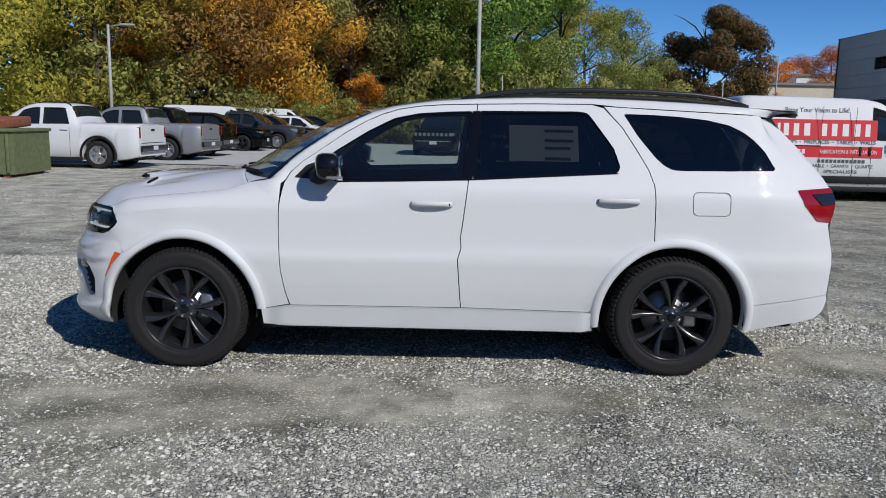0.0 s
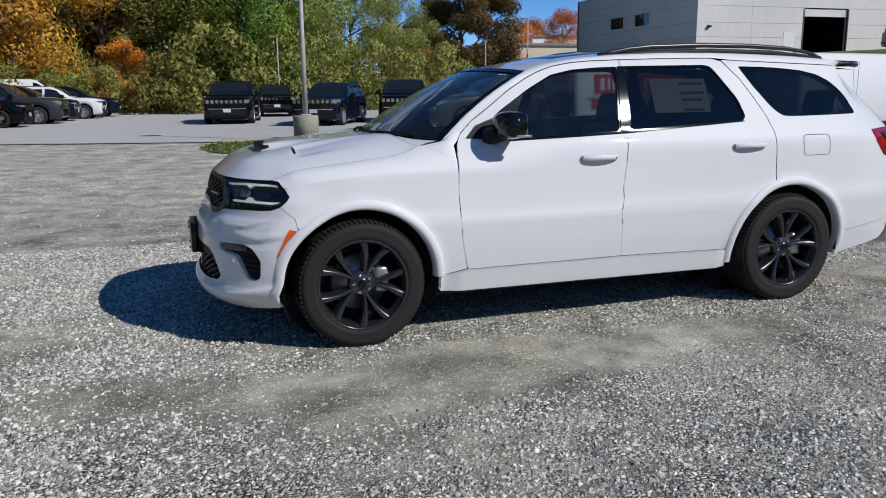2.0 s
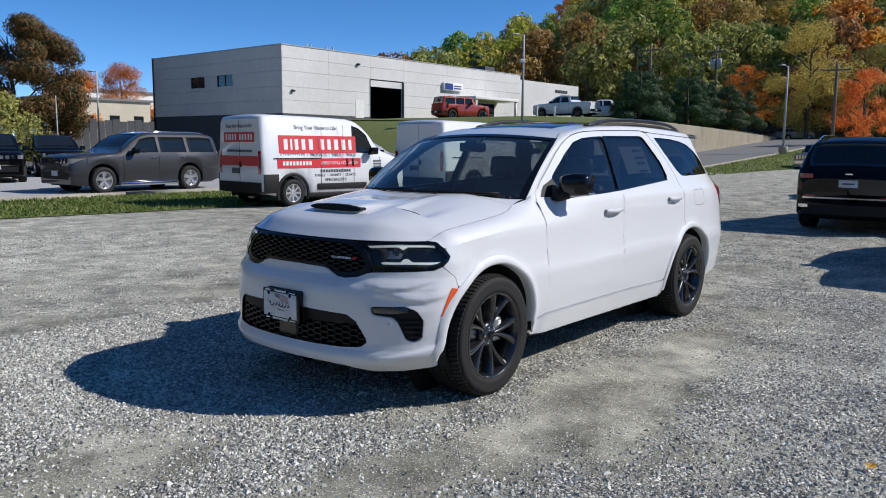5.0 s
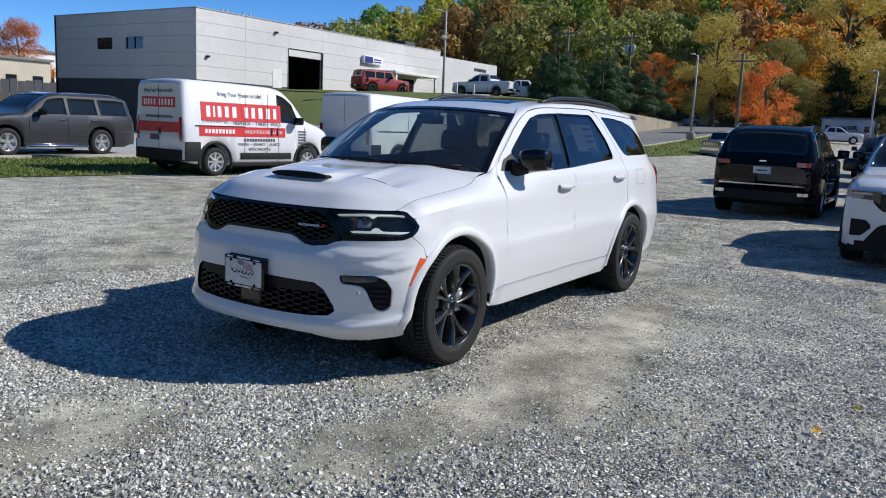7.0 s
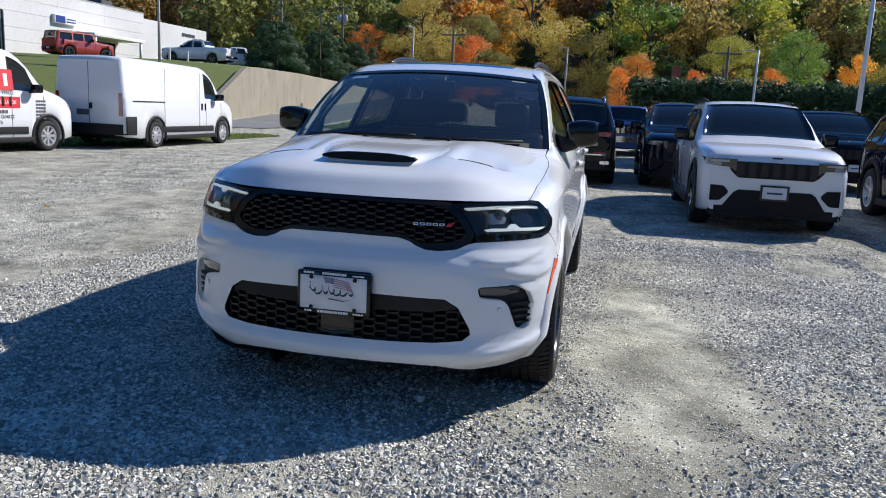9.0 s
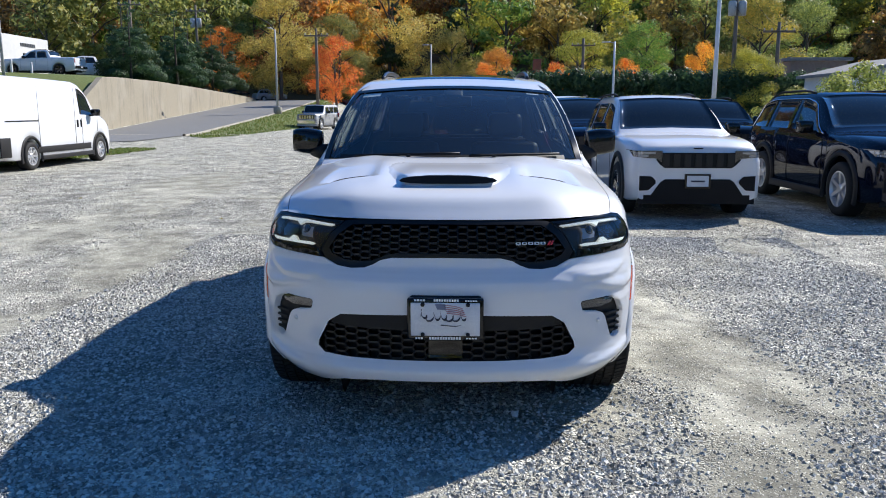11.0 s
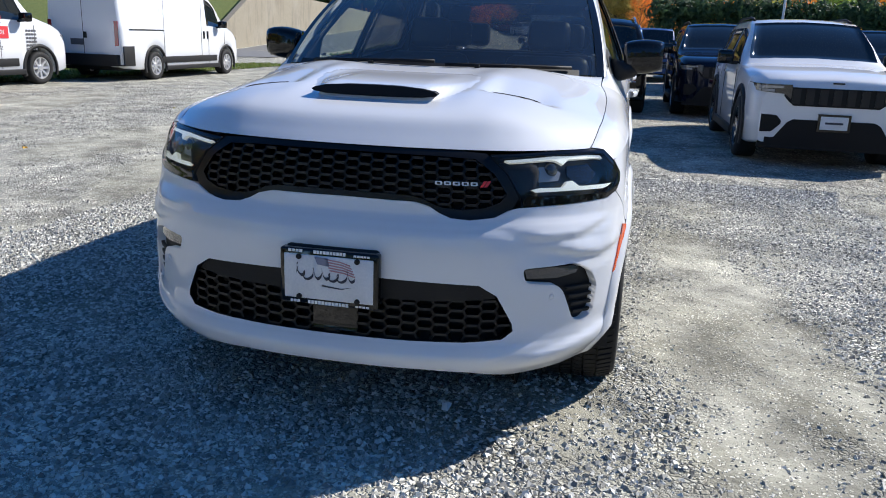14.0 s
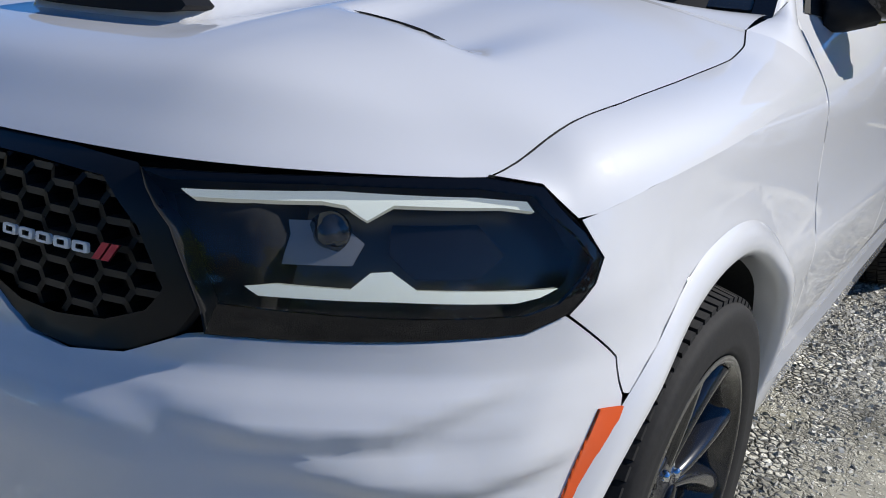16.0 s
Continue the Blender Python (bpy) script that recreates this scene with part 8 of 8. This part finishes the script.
# ---- trees ----
def leaf_cloud(rng, blobs, count, size, droop=0.3):
    """Bent leaf cards in clumps: blobs are (centre, radius, squash)."""
    weight = np.array([b[1] ** 2 for b in blobs])
    pick = rng.choice(len(blobs), count, p=weight / weight.sum())
    unit = lambda v: v / (np.linalg.norm(v, axis=1)[:, None] + 1e-9)
    d = unit(rng.normal(size=(count, 3)))
    rad = 0.55 + 0.5 * rng.random(count) ** 0.6
    a = rng.normal(size=(count, 3))
    centre = np.array([b[0] for b in blobs], float)[pick]
    reach = np.array([(b[1], b[1], b[1] * b[2]) for b in blobs])[pick]
    p = centre + d * rad[:, None] * reach
    u = unit(np.cross(d, a))
    w = unit(np.cross(u, d) + droop * np.array((0, 0, -1)) + 0.15 * a)
    s = (size * (0.6 + 0.8 * rng.random(count)))[:, None]
    lift = np.cross(u, w) * s * 0.25
    vs = np.stack([p - w * s, p + u * s * 0.55 + lift, p + w * s, p - u * s * 0.55 + lift], 1).reshape(-1, 3)
    fs = (np.array([(0, 1, 2), (0, 2, 3)])[None] + 4 * np.arange(count)[:, None, None]).reshape(-1, 3)
    return [tuple(q) for q in vs.tolist()], [tuple(q) for q in fs.tolist()]


def trunk_mesh(rng, h, r, limbs, reach):
    """A tapered, slightly crooked trunk with rising limbs."""
    lean = rng.normal(size=2) * 0.03
    path = [(lean[0] * h * t + 0.15 * math.sin(3 * t), lean[1] * h * t, h * t) for t in np.linspace(0, 0.85, 7)]
    pieces = [tube(path, [r * (1.25 if i == 0 else 1 - 0.8 * i / 6) for i in range(7)], 8)]
    for i in range(limbs):
        t = 0.3 + 0.5 * i / max(1, limbs)
        a = i * 2.4 + rng.random()
        z = h * t
        L = reach * (1.1 - 0.6 * t)
        q = [(lean[0] * z + math.cos(a) * L * s, lean[1] * z + math.sin(a) * L * s, z + L * 0.75 * s + 0.12 * L * math.sin(4 * s)) for s in (0, 0.35, 0.7, 1)]
        pieces.append(tube(q, [r * 0.45 * (1 - t * 0.4), r * 0.3, r * 0.18, r * 0.05], 6))
    return join(*pieces)


TREES = {}


def tree_kind(name, seed, h, spread, mat, leaves, size, limbs=9, shape="round", bare=0.25, r=None):
    """Build one tree; later ones of its kind are copies."""
    rng = np.random.default_rng(seed)
    blobs = []
    n = 46
    for i in range(n):
        if shape == "cone":
            t = rng.random() ** 1.2
            z = h * (0.08 + 0.9 * t)
            rr = spread * (1.02 - t) * (0.55 + 0.45 * rng.random())
            a = rng.random() * 6.28
            blobs.append(((rr * math.cos(a), rr * math.sin(a), z), spread * 0.34 * (1.15 - t), 0.5))
        else:
            z0 = bare
            t = rng.random()
            prof = math.sin(math.pi * (0.12 + 0.83 * t)) ** 0.7
            rr = spread * prof * math.sqrt(0.15 + 0.85 * rng.random())
            a = rng.random() * 6.28
            blobs.append(((rr * math.cos(a), rr * math.sin(a), h * (z0 + (0.97 - z0) * t)), spread * (0.20 + 0.16 * rng.random()), 0.75))
    return dict(trunk=mesh_of("trunk", *trunk_mesh(rng, h, r or h * 0.018, limbs, spread), M["bark"]),
                crown=mesh_of("crown", *leaf_cloud(rng, blobs, leaves, size), M[mat], False))


def plant(kind, name, label, x, y, z=0.0, scale=1.0, turn=0.0, category="tree", group="", high=1.0):
    t = TREES[kind]
    root = thing(name, label, category, group, m=Matrix.LocRotScale((x, y, z - 0.15), Euler((0, 0, turn)), (scale, scale, scale * high)))
    part("trunk", t["trunk"], None, root)
    part("crown", t["crown"], None, root)
    return root


for key, seed, h, spread, mat, leaves, size, shape, bare in (
        ("oak_green", 1, 17, 5.6, "leaf_green", 20000, 0.125, "round", 0.08),
        ("oak_olive", 2, 16, 5.2, "leaf_olive", 18000, 0.12, "round", 0.10),
        ("maple_orange", 3, 15, 5.4, "leaf_orange", 18000, 0.12, "round", 0.15),
        ("maple_yellow", 4, 16, 5.6, "leaf_yellow", 18000, 0.125, "round", 0.10),
        ("maple_brown", 5, 12, 5.4, "leaf_brown", 17000, 0.115, "round", 0.06),
        ("maple_red", 6, 9, 3.6, "leaf_red", 8500, 0.10, "round", 0.12),
        ("cedar", 7, 9, 3.0, "leaf_dark", 11000, 0.115, "cone", 0.0),
        ("shrub", 8, 3.2, 2.2, "leaf_olive", 3200, 0.10, "round", 0.02),
        ("maple_mixed", 9, 12, 5.2, "leaf_mixed", 36000, 0.14, "round", 0.04),
        ("maple_ochre", 10, 16, 5.8, "leaf_ochre", 19000, 0.125, "round", 0.10),
        ("far_ochre", 17, 16, 6.0, "leaf_ochre", 2600, 0.40, "round", 0.02),
        ("far_green", 11, 17, 6.0, "leaf_green", 2600, 0.40, "round", 0.02),
        ("far_olive", 12, 16, 6.0, "leaf_olive", 2600, 0.40, "round", 0.02),
        ("far_orange", 13, 15, 5.5, "leaf_orange", 2600, 0.40, "round", 0.02),
        ("far_yellow", 14, 16, 6.0, "leaf_yellow", 2600, 0.40, "round", 0.02),
        ("far_brown", 15, 15, 6.0, "leaf_brown", 2600, 0.40, "round", 0.02),
        ("far_pine", 16, 19, 5.0, "leaf_dark", 2100, 0.5, "cone", 0.0)):
    TREES[key] = tree_kind(key, seed, h, spread, mat, leaves, size, 0 if shape == "cone" else 9 if h > 5 else 4, shape, bare)

rnd = random.Random(7)
FAR_LABEL = {"far_ochre": "ochre autumn tree on the wooded hillside", "far_green": "green tree on the wooded hillside", "far_olive": "olive-green tree on the wooded hillside", "far_yellow": "yellow autumn tree on the wooded hillside",
             "far_brown": "russet autumn tree on the wooded hillside", "far_orange": "orange autumn tree on the wooded hillside", "far_pine": "dark pine on the wooded hillside"}
WOOD_LABELS = {"oak_green": "tall green broadleaf tree of the wood's edge", "oak_olive": "tall olive-green tree of the wood's edge", "maple_orange": "tall maple in orange autumn leaf",
               "maple_yellow": "tall tree with yellowing green leaves", "maple_brown": "dense maple in russet autumn leaf", "maple_red": "small maple in bright red leaf",
               "cedar": "dark green cedar", "shrub": "rough olive-green roadside shrub"}
# wood along the north edge of the lot
NORTH = [("maple_yellow", -40, 47, 1.1), ("oak_olive", -33, 43, 1.05), ("maple_yellow", -27, 45, 1.15), ("maple_yellow", -22.5, 52, 1.1), ("maple_brown", -17.5, 57, 1.25), ("maple_orange", -20, 63, 1.4), ("maple_orange", -11.0, 58, 1.05),
         ("maple_brown", -14, 66, 1.6), ("oak_olive", -7.4, 60, 0.95), ("oak_olive", -3.6, 62, 1.1), ("oak_green", 0.3, 60, 1.0), ("maple_red", -5.9, 57.5, 0.55), ("oak_green", 4.0, 59, 1.0), ("oak_olive", 8.6, 61, 0.82),
         ("maple_yellow", 11.5, 66, 0.7), ("oak_olive", 13.6, 63, 0.66), ("maple_brown", 17.0, 66, 0.45), ("oak_green", 1.0, 68, 1.3), ("oak_olive", -26, 60, 1.4), ("oak_green", -32, 56, 1.4), ("maple_brown", -5, 70, 1.5), ("oak_green", 7, 72, 1.1),
         ("maple_yellow", -46, 54, 1.4), ("oak_green", -54, 46, 1.4)]
for kind, x, y, s in NORTH:
    plant(kind, "tree", WOOD_LABELS[kind], x, y, 0, s, rnd.random() * 6.28, group="wood along the lot")
for i in range(14):
    kind = ("far_olive", "far_green", "far_brown", "far_yellow")[i % 4]
    plant(kind, "tree", FAR_LABEL[kind].replace("on the wooded hillside", "deep in the wood"), -58 + 4.6 * i + rnd.uniform(-1, 1), 70 + 2.5 * (i % 3) + rnd.uniform(-1, 1) - 0.3 * max(0, 25 - 4.6 * i), 0, rnd.uniform(0.95, 1.2), rnd.random() * 6.28, group="wood along the lot")
for i in range(22):
    x = -44 + 2.9 * i + rnd.uniform(-0.8, 0.8)
    plant("shrub", "shrub", WOOD_LABELS["shrub"], x, 55.5 + 0.12 * max(0, x) + rnd.uniform(-0.6, 1.2) - 0.28 * max(0, -x - 10), 0, rnd.uniform(0.9, 1.9), rnd.random() * 6.28, "shrub", "shrubs at the wood's foot")
plant("maple_mixed", "maple_tree", "large dense maple, green below and russet above", 23.4, 71.5, 0, 1.02, 2.6)
plant("maple_red", "tree", "red autumn tree behind low buildings", 38.0, 92, 0, 1.0, 2.0)
plant("maple_orange", "tree", "orange autumn tree behind low buildings", 47, 98, 0, 0.75, 0.3)
plant("oak_olive", "tree", "dull green tree behind low buildings", 18, 82, 0, 0.62, 0.3)
plant("maple_orange", "tree", "orange autumn tree behind low buildings", 52, 120, 0, 0.8, 2.3)
# dark cedars on the yard behind the wall, bright maples by the drive
for i, (x, y, s) in enumerate(((59.0, 33.0, 0.56), (61.6, 34.6, 0.62), (70.6, 33.4, 0.62), (74.5, 33.6, 0.60), (83.0, 34.0, 0.62), (88.5, 34.4, 0.60), (66.0, 35.0, 0.5), (79.0, 35.5, 0.55))):
    plant("cedar", "cedar", "dark green cedar behind the retaining wall", x, y, 3.7, s * 1.3, 1.3 * i, group="cedars", high=1.08)
for kind, x, y, z, s, lab in (("maple_red", 98.5, 37.2, 3.5, 0.95, "bright red-orange maple behind the wall"), ("maple_red", 83.5, 20.2, 1.9, 0.85, "orange-red maple beside the drive"),
                              ("maple_ochre", 103, 31, 2, 0.95, "yellow-green tree beside the drive"), ("maple_ochre", 118.5, 17.6, 2, 1.3, "broad yellowing tree beyond the lot"), ("oak_olive", 108, 24, 2, 0.8, "yellow-green tree beside the drive"),
                              ("maple_ochre", 113, 8, 1, 0.75, "yellowing tree beyond the lot"), ("maple_yellow", 92, -8, 0, 0.7, "yellowing tree beyond the hedge"), ("oak_green", 84, -14, 0, 0.65, "green tree beyond the hedge"),
                              ("maple_yellow", 72, -22, 0, 0.75, "broad yellow-green tree beyond the pale house"), ("oak_olive", 80, -30, 0, 0.8, "olive-green tree beyond the pale house"), ("maple_orange", 96, 2, 0, 0.6, "orange maple beyond the hedge")):
    plant(kind, "tree", lab, x, y, z, s, rnd.random() * 6.28)


def hill_z(x, y):
    """The wooded hill to the east and north-east."""
    d = math.hypot(x + 5, y - 5) - 112
    az = math.degrees(math.atan2(y - 5, x + 5))
    return -0.6 + 0.34 * max(0.0, min(d, 190)) * smooth01(46, 22, az) * smooth01(-75, -45, az)


rows = [[(x, y, hill_z(x, y) + (1.5 * noise.noise((x * 0.03, y * 0.03, 5)) if hill_z(x, y) > 0.5 else 0)) for x in range(90, 400, 10)] for y in range(-260, 330, 10)]
tagged(part("hill", grid(rows), M["leaf_litter"]), "wooded hillside covered in fallen leaves", "hill", kind="structure")
FAR = ["far_green", "far_ochre", "far_brown", "far_olive", "far_yellow", "far_olive", "far_brown", "far_orange", "far_pine", "far_green", "far_pine", "far_yellow", "far_brown"]
for i in range(12):
    for j in range(26):
        a = radians(-34 + 3.5 * j + rnd.uniform(-1.4, 1.4))
        d = 128 + 11 * i + rnd.uniform(-4, 4)
        x, y = -5 + d * math.cos(a), 5 + d * math.sin(a)
        if math.degrees(a) > 47 - 0.5 * i:
            continue
        kind = rnd.choice(FAR if i > 4 else FAR + ["far_ochre", "far_brown", "far_ochre", "far_olive", "far_orange"])
        plant(kind, "hill_tree", FAR_LABEL[kind], x, y, hill_z(x, y), rnd.uniform(0.75, 1.15), rnd.random() * 6.28, group="hillside wood")
# unseen woods added to the south and west, behind the camera, to darken reflections
for i in range(46):
    a = radians(150 + 170 * i / 45 + rnd.uniform(-1.5, 1.5))
    d = 62 + 10 * (i % 3) + rnd.uniform(-3, 3)
    kind = rnd.choice(["far_green", "far_olive", "far_yellow", "far_brown", "far_pine"])
    plant(kind, "tree", FAR_LABEL[kind].replace("on the wooded hillside", "of the unseen wood added round the lot"), d * math.cos(a), d * math.sin(a), 0, rnd.uniform(0.8, 1.15), rnd.random() * 6.28, group="wood round the lot")

# ---- hedge and small orange trees beyond the far row ----
rng = np.random.default_rng(21)
hv, hf = [], []
for i in range(60):
    y = 3.0 - 0.45 * i
    blobs = [((50.8 + rng.uniform(-0.5, 0.5), y + rng.uniform(-0.3, 0.3), z), 0.75, 0.9) for z in (0.6, 1.5, 2.4, 3.2, 3.5 + rng.uniform(-0.15, 0.3))]
    v, f = leaf_cloud(rng, blobs, 650, 0.15)
    k = len(hv)
    hv += v
    hf += [tuple(j + k for j in q) for q in f]
tagged(part("hedge", (hv, hf), M["leaf_dark"], smooth=False), "tall dark green clipped hedge behind parked cars", "hedge", kind="stuff")
for x, y, s, lab in ((59.8, -1.7, 0.36, "small round orange maple behind the hedge"), (58.9, -7.2, 0.38, "small round orange maple behind the hedge"), (57.6, -12.8, 0.46, "small round orange maple behind the hedge"), (60.1, 4.1, 0.36, "small thin orange tree behind the hedge")):
    plant("maple_red", "small_maple", lab, x, y, 0.3, s, x, high=1.55)
plant("maple_yellow", "tree", "small green and yellow tree by the pale house", 50.8, -14.3, 0, 0.36, 0.4)
for i, (x, y, s) in enumerate(((30.4, -11.3, 0.9), (32.5, -13.0, 1.1), (33.5, -15.0, 1.0), (35.0, -10.6, 0.8))):
    plant("shrub", "shrub", "yellow-green garden shrub before the pale house", x, y, 0, s, i, "shrub")
brick = thing("chimney", "red brick chimney above the far trees", "chimney", m=pose(66, -0.6, 0))
part("chimney_body", box(-0.35, 0.35, -0.35, 0.35, 0, 5.9, 0.02), M["rust"], brick)

# ---- far parked cars along the road ----
for i, (x, y, paint, kind) in enumerate(((100, 16.5, "paint_white", "suv"), (104, 12.5, "paint_silver", "pickup"), (108, 19.5, "paint_red", "suv"), (112, 16.0, "paint_black", "suv"), (96, 12.0, "paint_white", "pickup"), (118, 38.0, "paint_black", "suv"), (116, 33.5, "paint_silver", "suv"))):
    vehicle("roadside_car", "car parked far off beside the road", "car", kind, paint, pose(x, y, ground_z(x, y), 0, 0, 40 + 15 * i), "five", group="far parked cars")
for i, (x, y, paint) in enumerate(((20.5, 7.2, "paint_black"), (27.0, 1.2, "paint_navy"), (32.0, 5.2, "paint_black"), (21.5, -0.9, "paint_white"), (27.5, -3.0, "paint_silver"))):
    vehicle("dark_suv" if paint != "paint_white" else "white_suv", "SUV in the far rows of the gravel lot", "SUV", "suv", paint, pose(x, y, 0, 0, 0, 0), "five", JEEP_FACE, JEEP_TAIL, group="far parked cars")

# ---- loose stones on the gravel, too many to count ----
def scatter_stones(name, label, n, area, sizes, seed, keep):
    rng = np.random.default_rng(seed)
    x = rng.uniform(area[0], area[1], n)
    y = rng.uniform(area[2], area[3], n)
    near = np.full(n, 9.0)
    for cx, cy, rx, ry, t in DIRT:
        dx, dy = x - cx, y - cy
        near = np.minimum(near, np.hypot((dx * math.cos(t) + dy * math.sin(t)) / rx, (dy * math.cos(t) - dx * math.sin(t)) / ry))
    wob = np.array([noise.noise((a * 1.3, b * 1.3, 4.0)) for a, b in zip(x, y)])
    ok = rng.random(n) < np.clip((near + 0.9 * wob - 0.45) * 1.1, 0.38, 1.0) * np.clip(0.85 - 0.6 * wob, 0.25, 1.0) * keep
    x, y = x[ok], y[ok]
    n = len(x)
    r = (sizes[0] + (sizes[1] - sizes[0]) * rng.random(n) ** 1.5) * np.clip(0.45 + 0.55 * (near[ok] + 0.9 * wob[ok]), 0.62, 1.0)
    base = np.array([(1, 0, 0), (0.1, 0.9, 0), (-0.95, 0.1, 0), (-0.1, -0.9, 0), (0.42, 0.3, 0.66), (-0.45, -0.25, 0.6)])
    tri = np.array([(0, 1, 4), (1, 2, 5), (1, 5, 4), (2, 3, 5), (3, 0, 4), (3, 4, 5)])
    a = rng.uniform(0, 6.28, n)
    c, s = np.cos(a), np.sin(a)
    v = base[None] * (1 + 0.35 * rng.normal(size=(n, 6, 3))) * r[:, None, None]
    vx = v[..., 0] * c[:, None] - v[..., 1] * s[:, None] + x[:, None]
    vy = v[..., 0] * s[:, None] + v[..., 1] * c[:, None] + y[:, None]
    vz = v[..., 2] - 0.001
    co = np.stack([vx, vy, vz], -1).reshape(-1, 3)
    fi = (tri[None] + 6 * np.arange(n)[:, None, None]).reshape(-1, 3)
    me = bpy.data.meshes.new(name)
    me.vertices.add(len(co))
    me.vertices.foreach_set("co", co.ravel())
    me.loops.add(fi.size)
    me.loops.foreach_set("vertex_index", fi.ravel())
    me.polygons.add(len(fi))
    me.polygons.foreach_set("loop_start", np.arange(0, fi.size, 3))
    me.polygons.foreach_set("use_smooth", [False] * len(fi))
    me.update()
    me.validate()
    me.materials.append(M["stone"])
    return tagged(part(name, me, M["stone"]), label, "gravel", kind="stuff")


scatter_stones("gravel_stones", "loose grey and white crushed stones on the lot", 215000, (-5.0, 3.4, 1.9, 8.6), (0.006, 0.0165), 3, 1.0)
scatter_stones("gravel_stones", "coarser loose stones farther out on the lot", 70000, (-12.0, 14.0, -2.0, 16.0), (0.008, 0.018), 4, 0.8)

# ---- grass blades on the verges and the bank ----
def blades(name, label, outline, n, seed, height=0.07, lift=0.02):
    rng = np.random.default_rng(seed)
    xs, ys = [p[0] for p in outline], [p[1] for p in outline]
    pts = np.stack([rng.uniform(min(xs), max(xs), n), rng.uniform(min(ys), max(ys), n)], 1)
    pts = pts[inside(pts, list(outline))]
    vs, fs = [], []
    for x, y in pts:
        a = rng.uniform(0, 6.28)
        h = height * rng.uniform(0.5, 1.3)
        w = 0.035
        z = ground_z(x, y) + lift - 0.01
        k = len(vs)
        vs += [(x - w * math.cos(a), y - w * math.sin(a), z), (x + w * math.cos(a), y + w * math.sin(a), z), (x + rng.normal() * 0.04, y + rng.normal() * 0.04, z + h)]
        fs.append((k, k + 1, k + 2))
    return tagged(part(name, (vs, fs), M["blade"], smooth=False), label, "grass", kind="stuff")


blades("grass", "short green grass tufts on the verge", GRASS_STRIPS[0], 26000, 5)
blades("grass", "short green grass tufts beside the drive", GRASS_STRIPS[1], 14000, 6, 0.12)

# ---- fallen leaves and a scrap of paper ----
lf = random.Random(12)
LEAVES = [(-0.85, 2.54), (-1.39, 2.68), (-3.9, 8.6), (4.6, 8.9), (2.4, 11.0), (-2.9, 11.5), (7.0, 12.0)]
for i, (x, y) in enumerate(LEAVES):
    s = lf.uniform(0.014, 0.026)
    a = lf.uniform(0, 6.28)
    pts = [(s * 1.4 * math.cos(a + t) * (1 if j % 2 else 0.45), s * 1.4 * math.sin(a + t) * (1 if j % 2 else 0.45), 0.012 + 0.012 * (j % 3)) for j, t in enumerate(np.linspace(0, 5.7, 10))]
    leaf = part("fallen_leaf", ([(0, 0, 0.014)] + pts, [(0, j + 1, (j + 1) % 10 + 1) for j in range(10)]), M["leaf_orange" if i % 3 else "leaf_yellow"], m=pose(x, y, 0.008), smooth=False)
    tagged(leaf, "dry curled autumn leaf lying on the gravel", "leaf", "fallen leaves")
scrap = part("paper_scrap", ([(-0.03, -0.012, 0.02), (0.01, -0.02, 0.035), (0.035, 0.0, 0.02), (0.012, 0.018, 0.03), (-0.022, 0.014, 0.018), (0, 0, 0.04)], [(0, 1, 5), (1, 2, 5), (2, 3, 5), (3, 4, 5), (4, 0, 5)]), M["ink_white"], m=pose(-2.2, 5.345, 0.0), smooth=False)
tagged(scrap, "small crumpled scrap of white paper on gravel", "paper scrap")
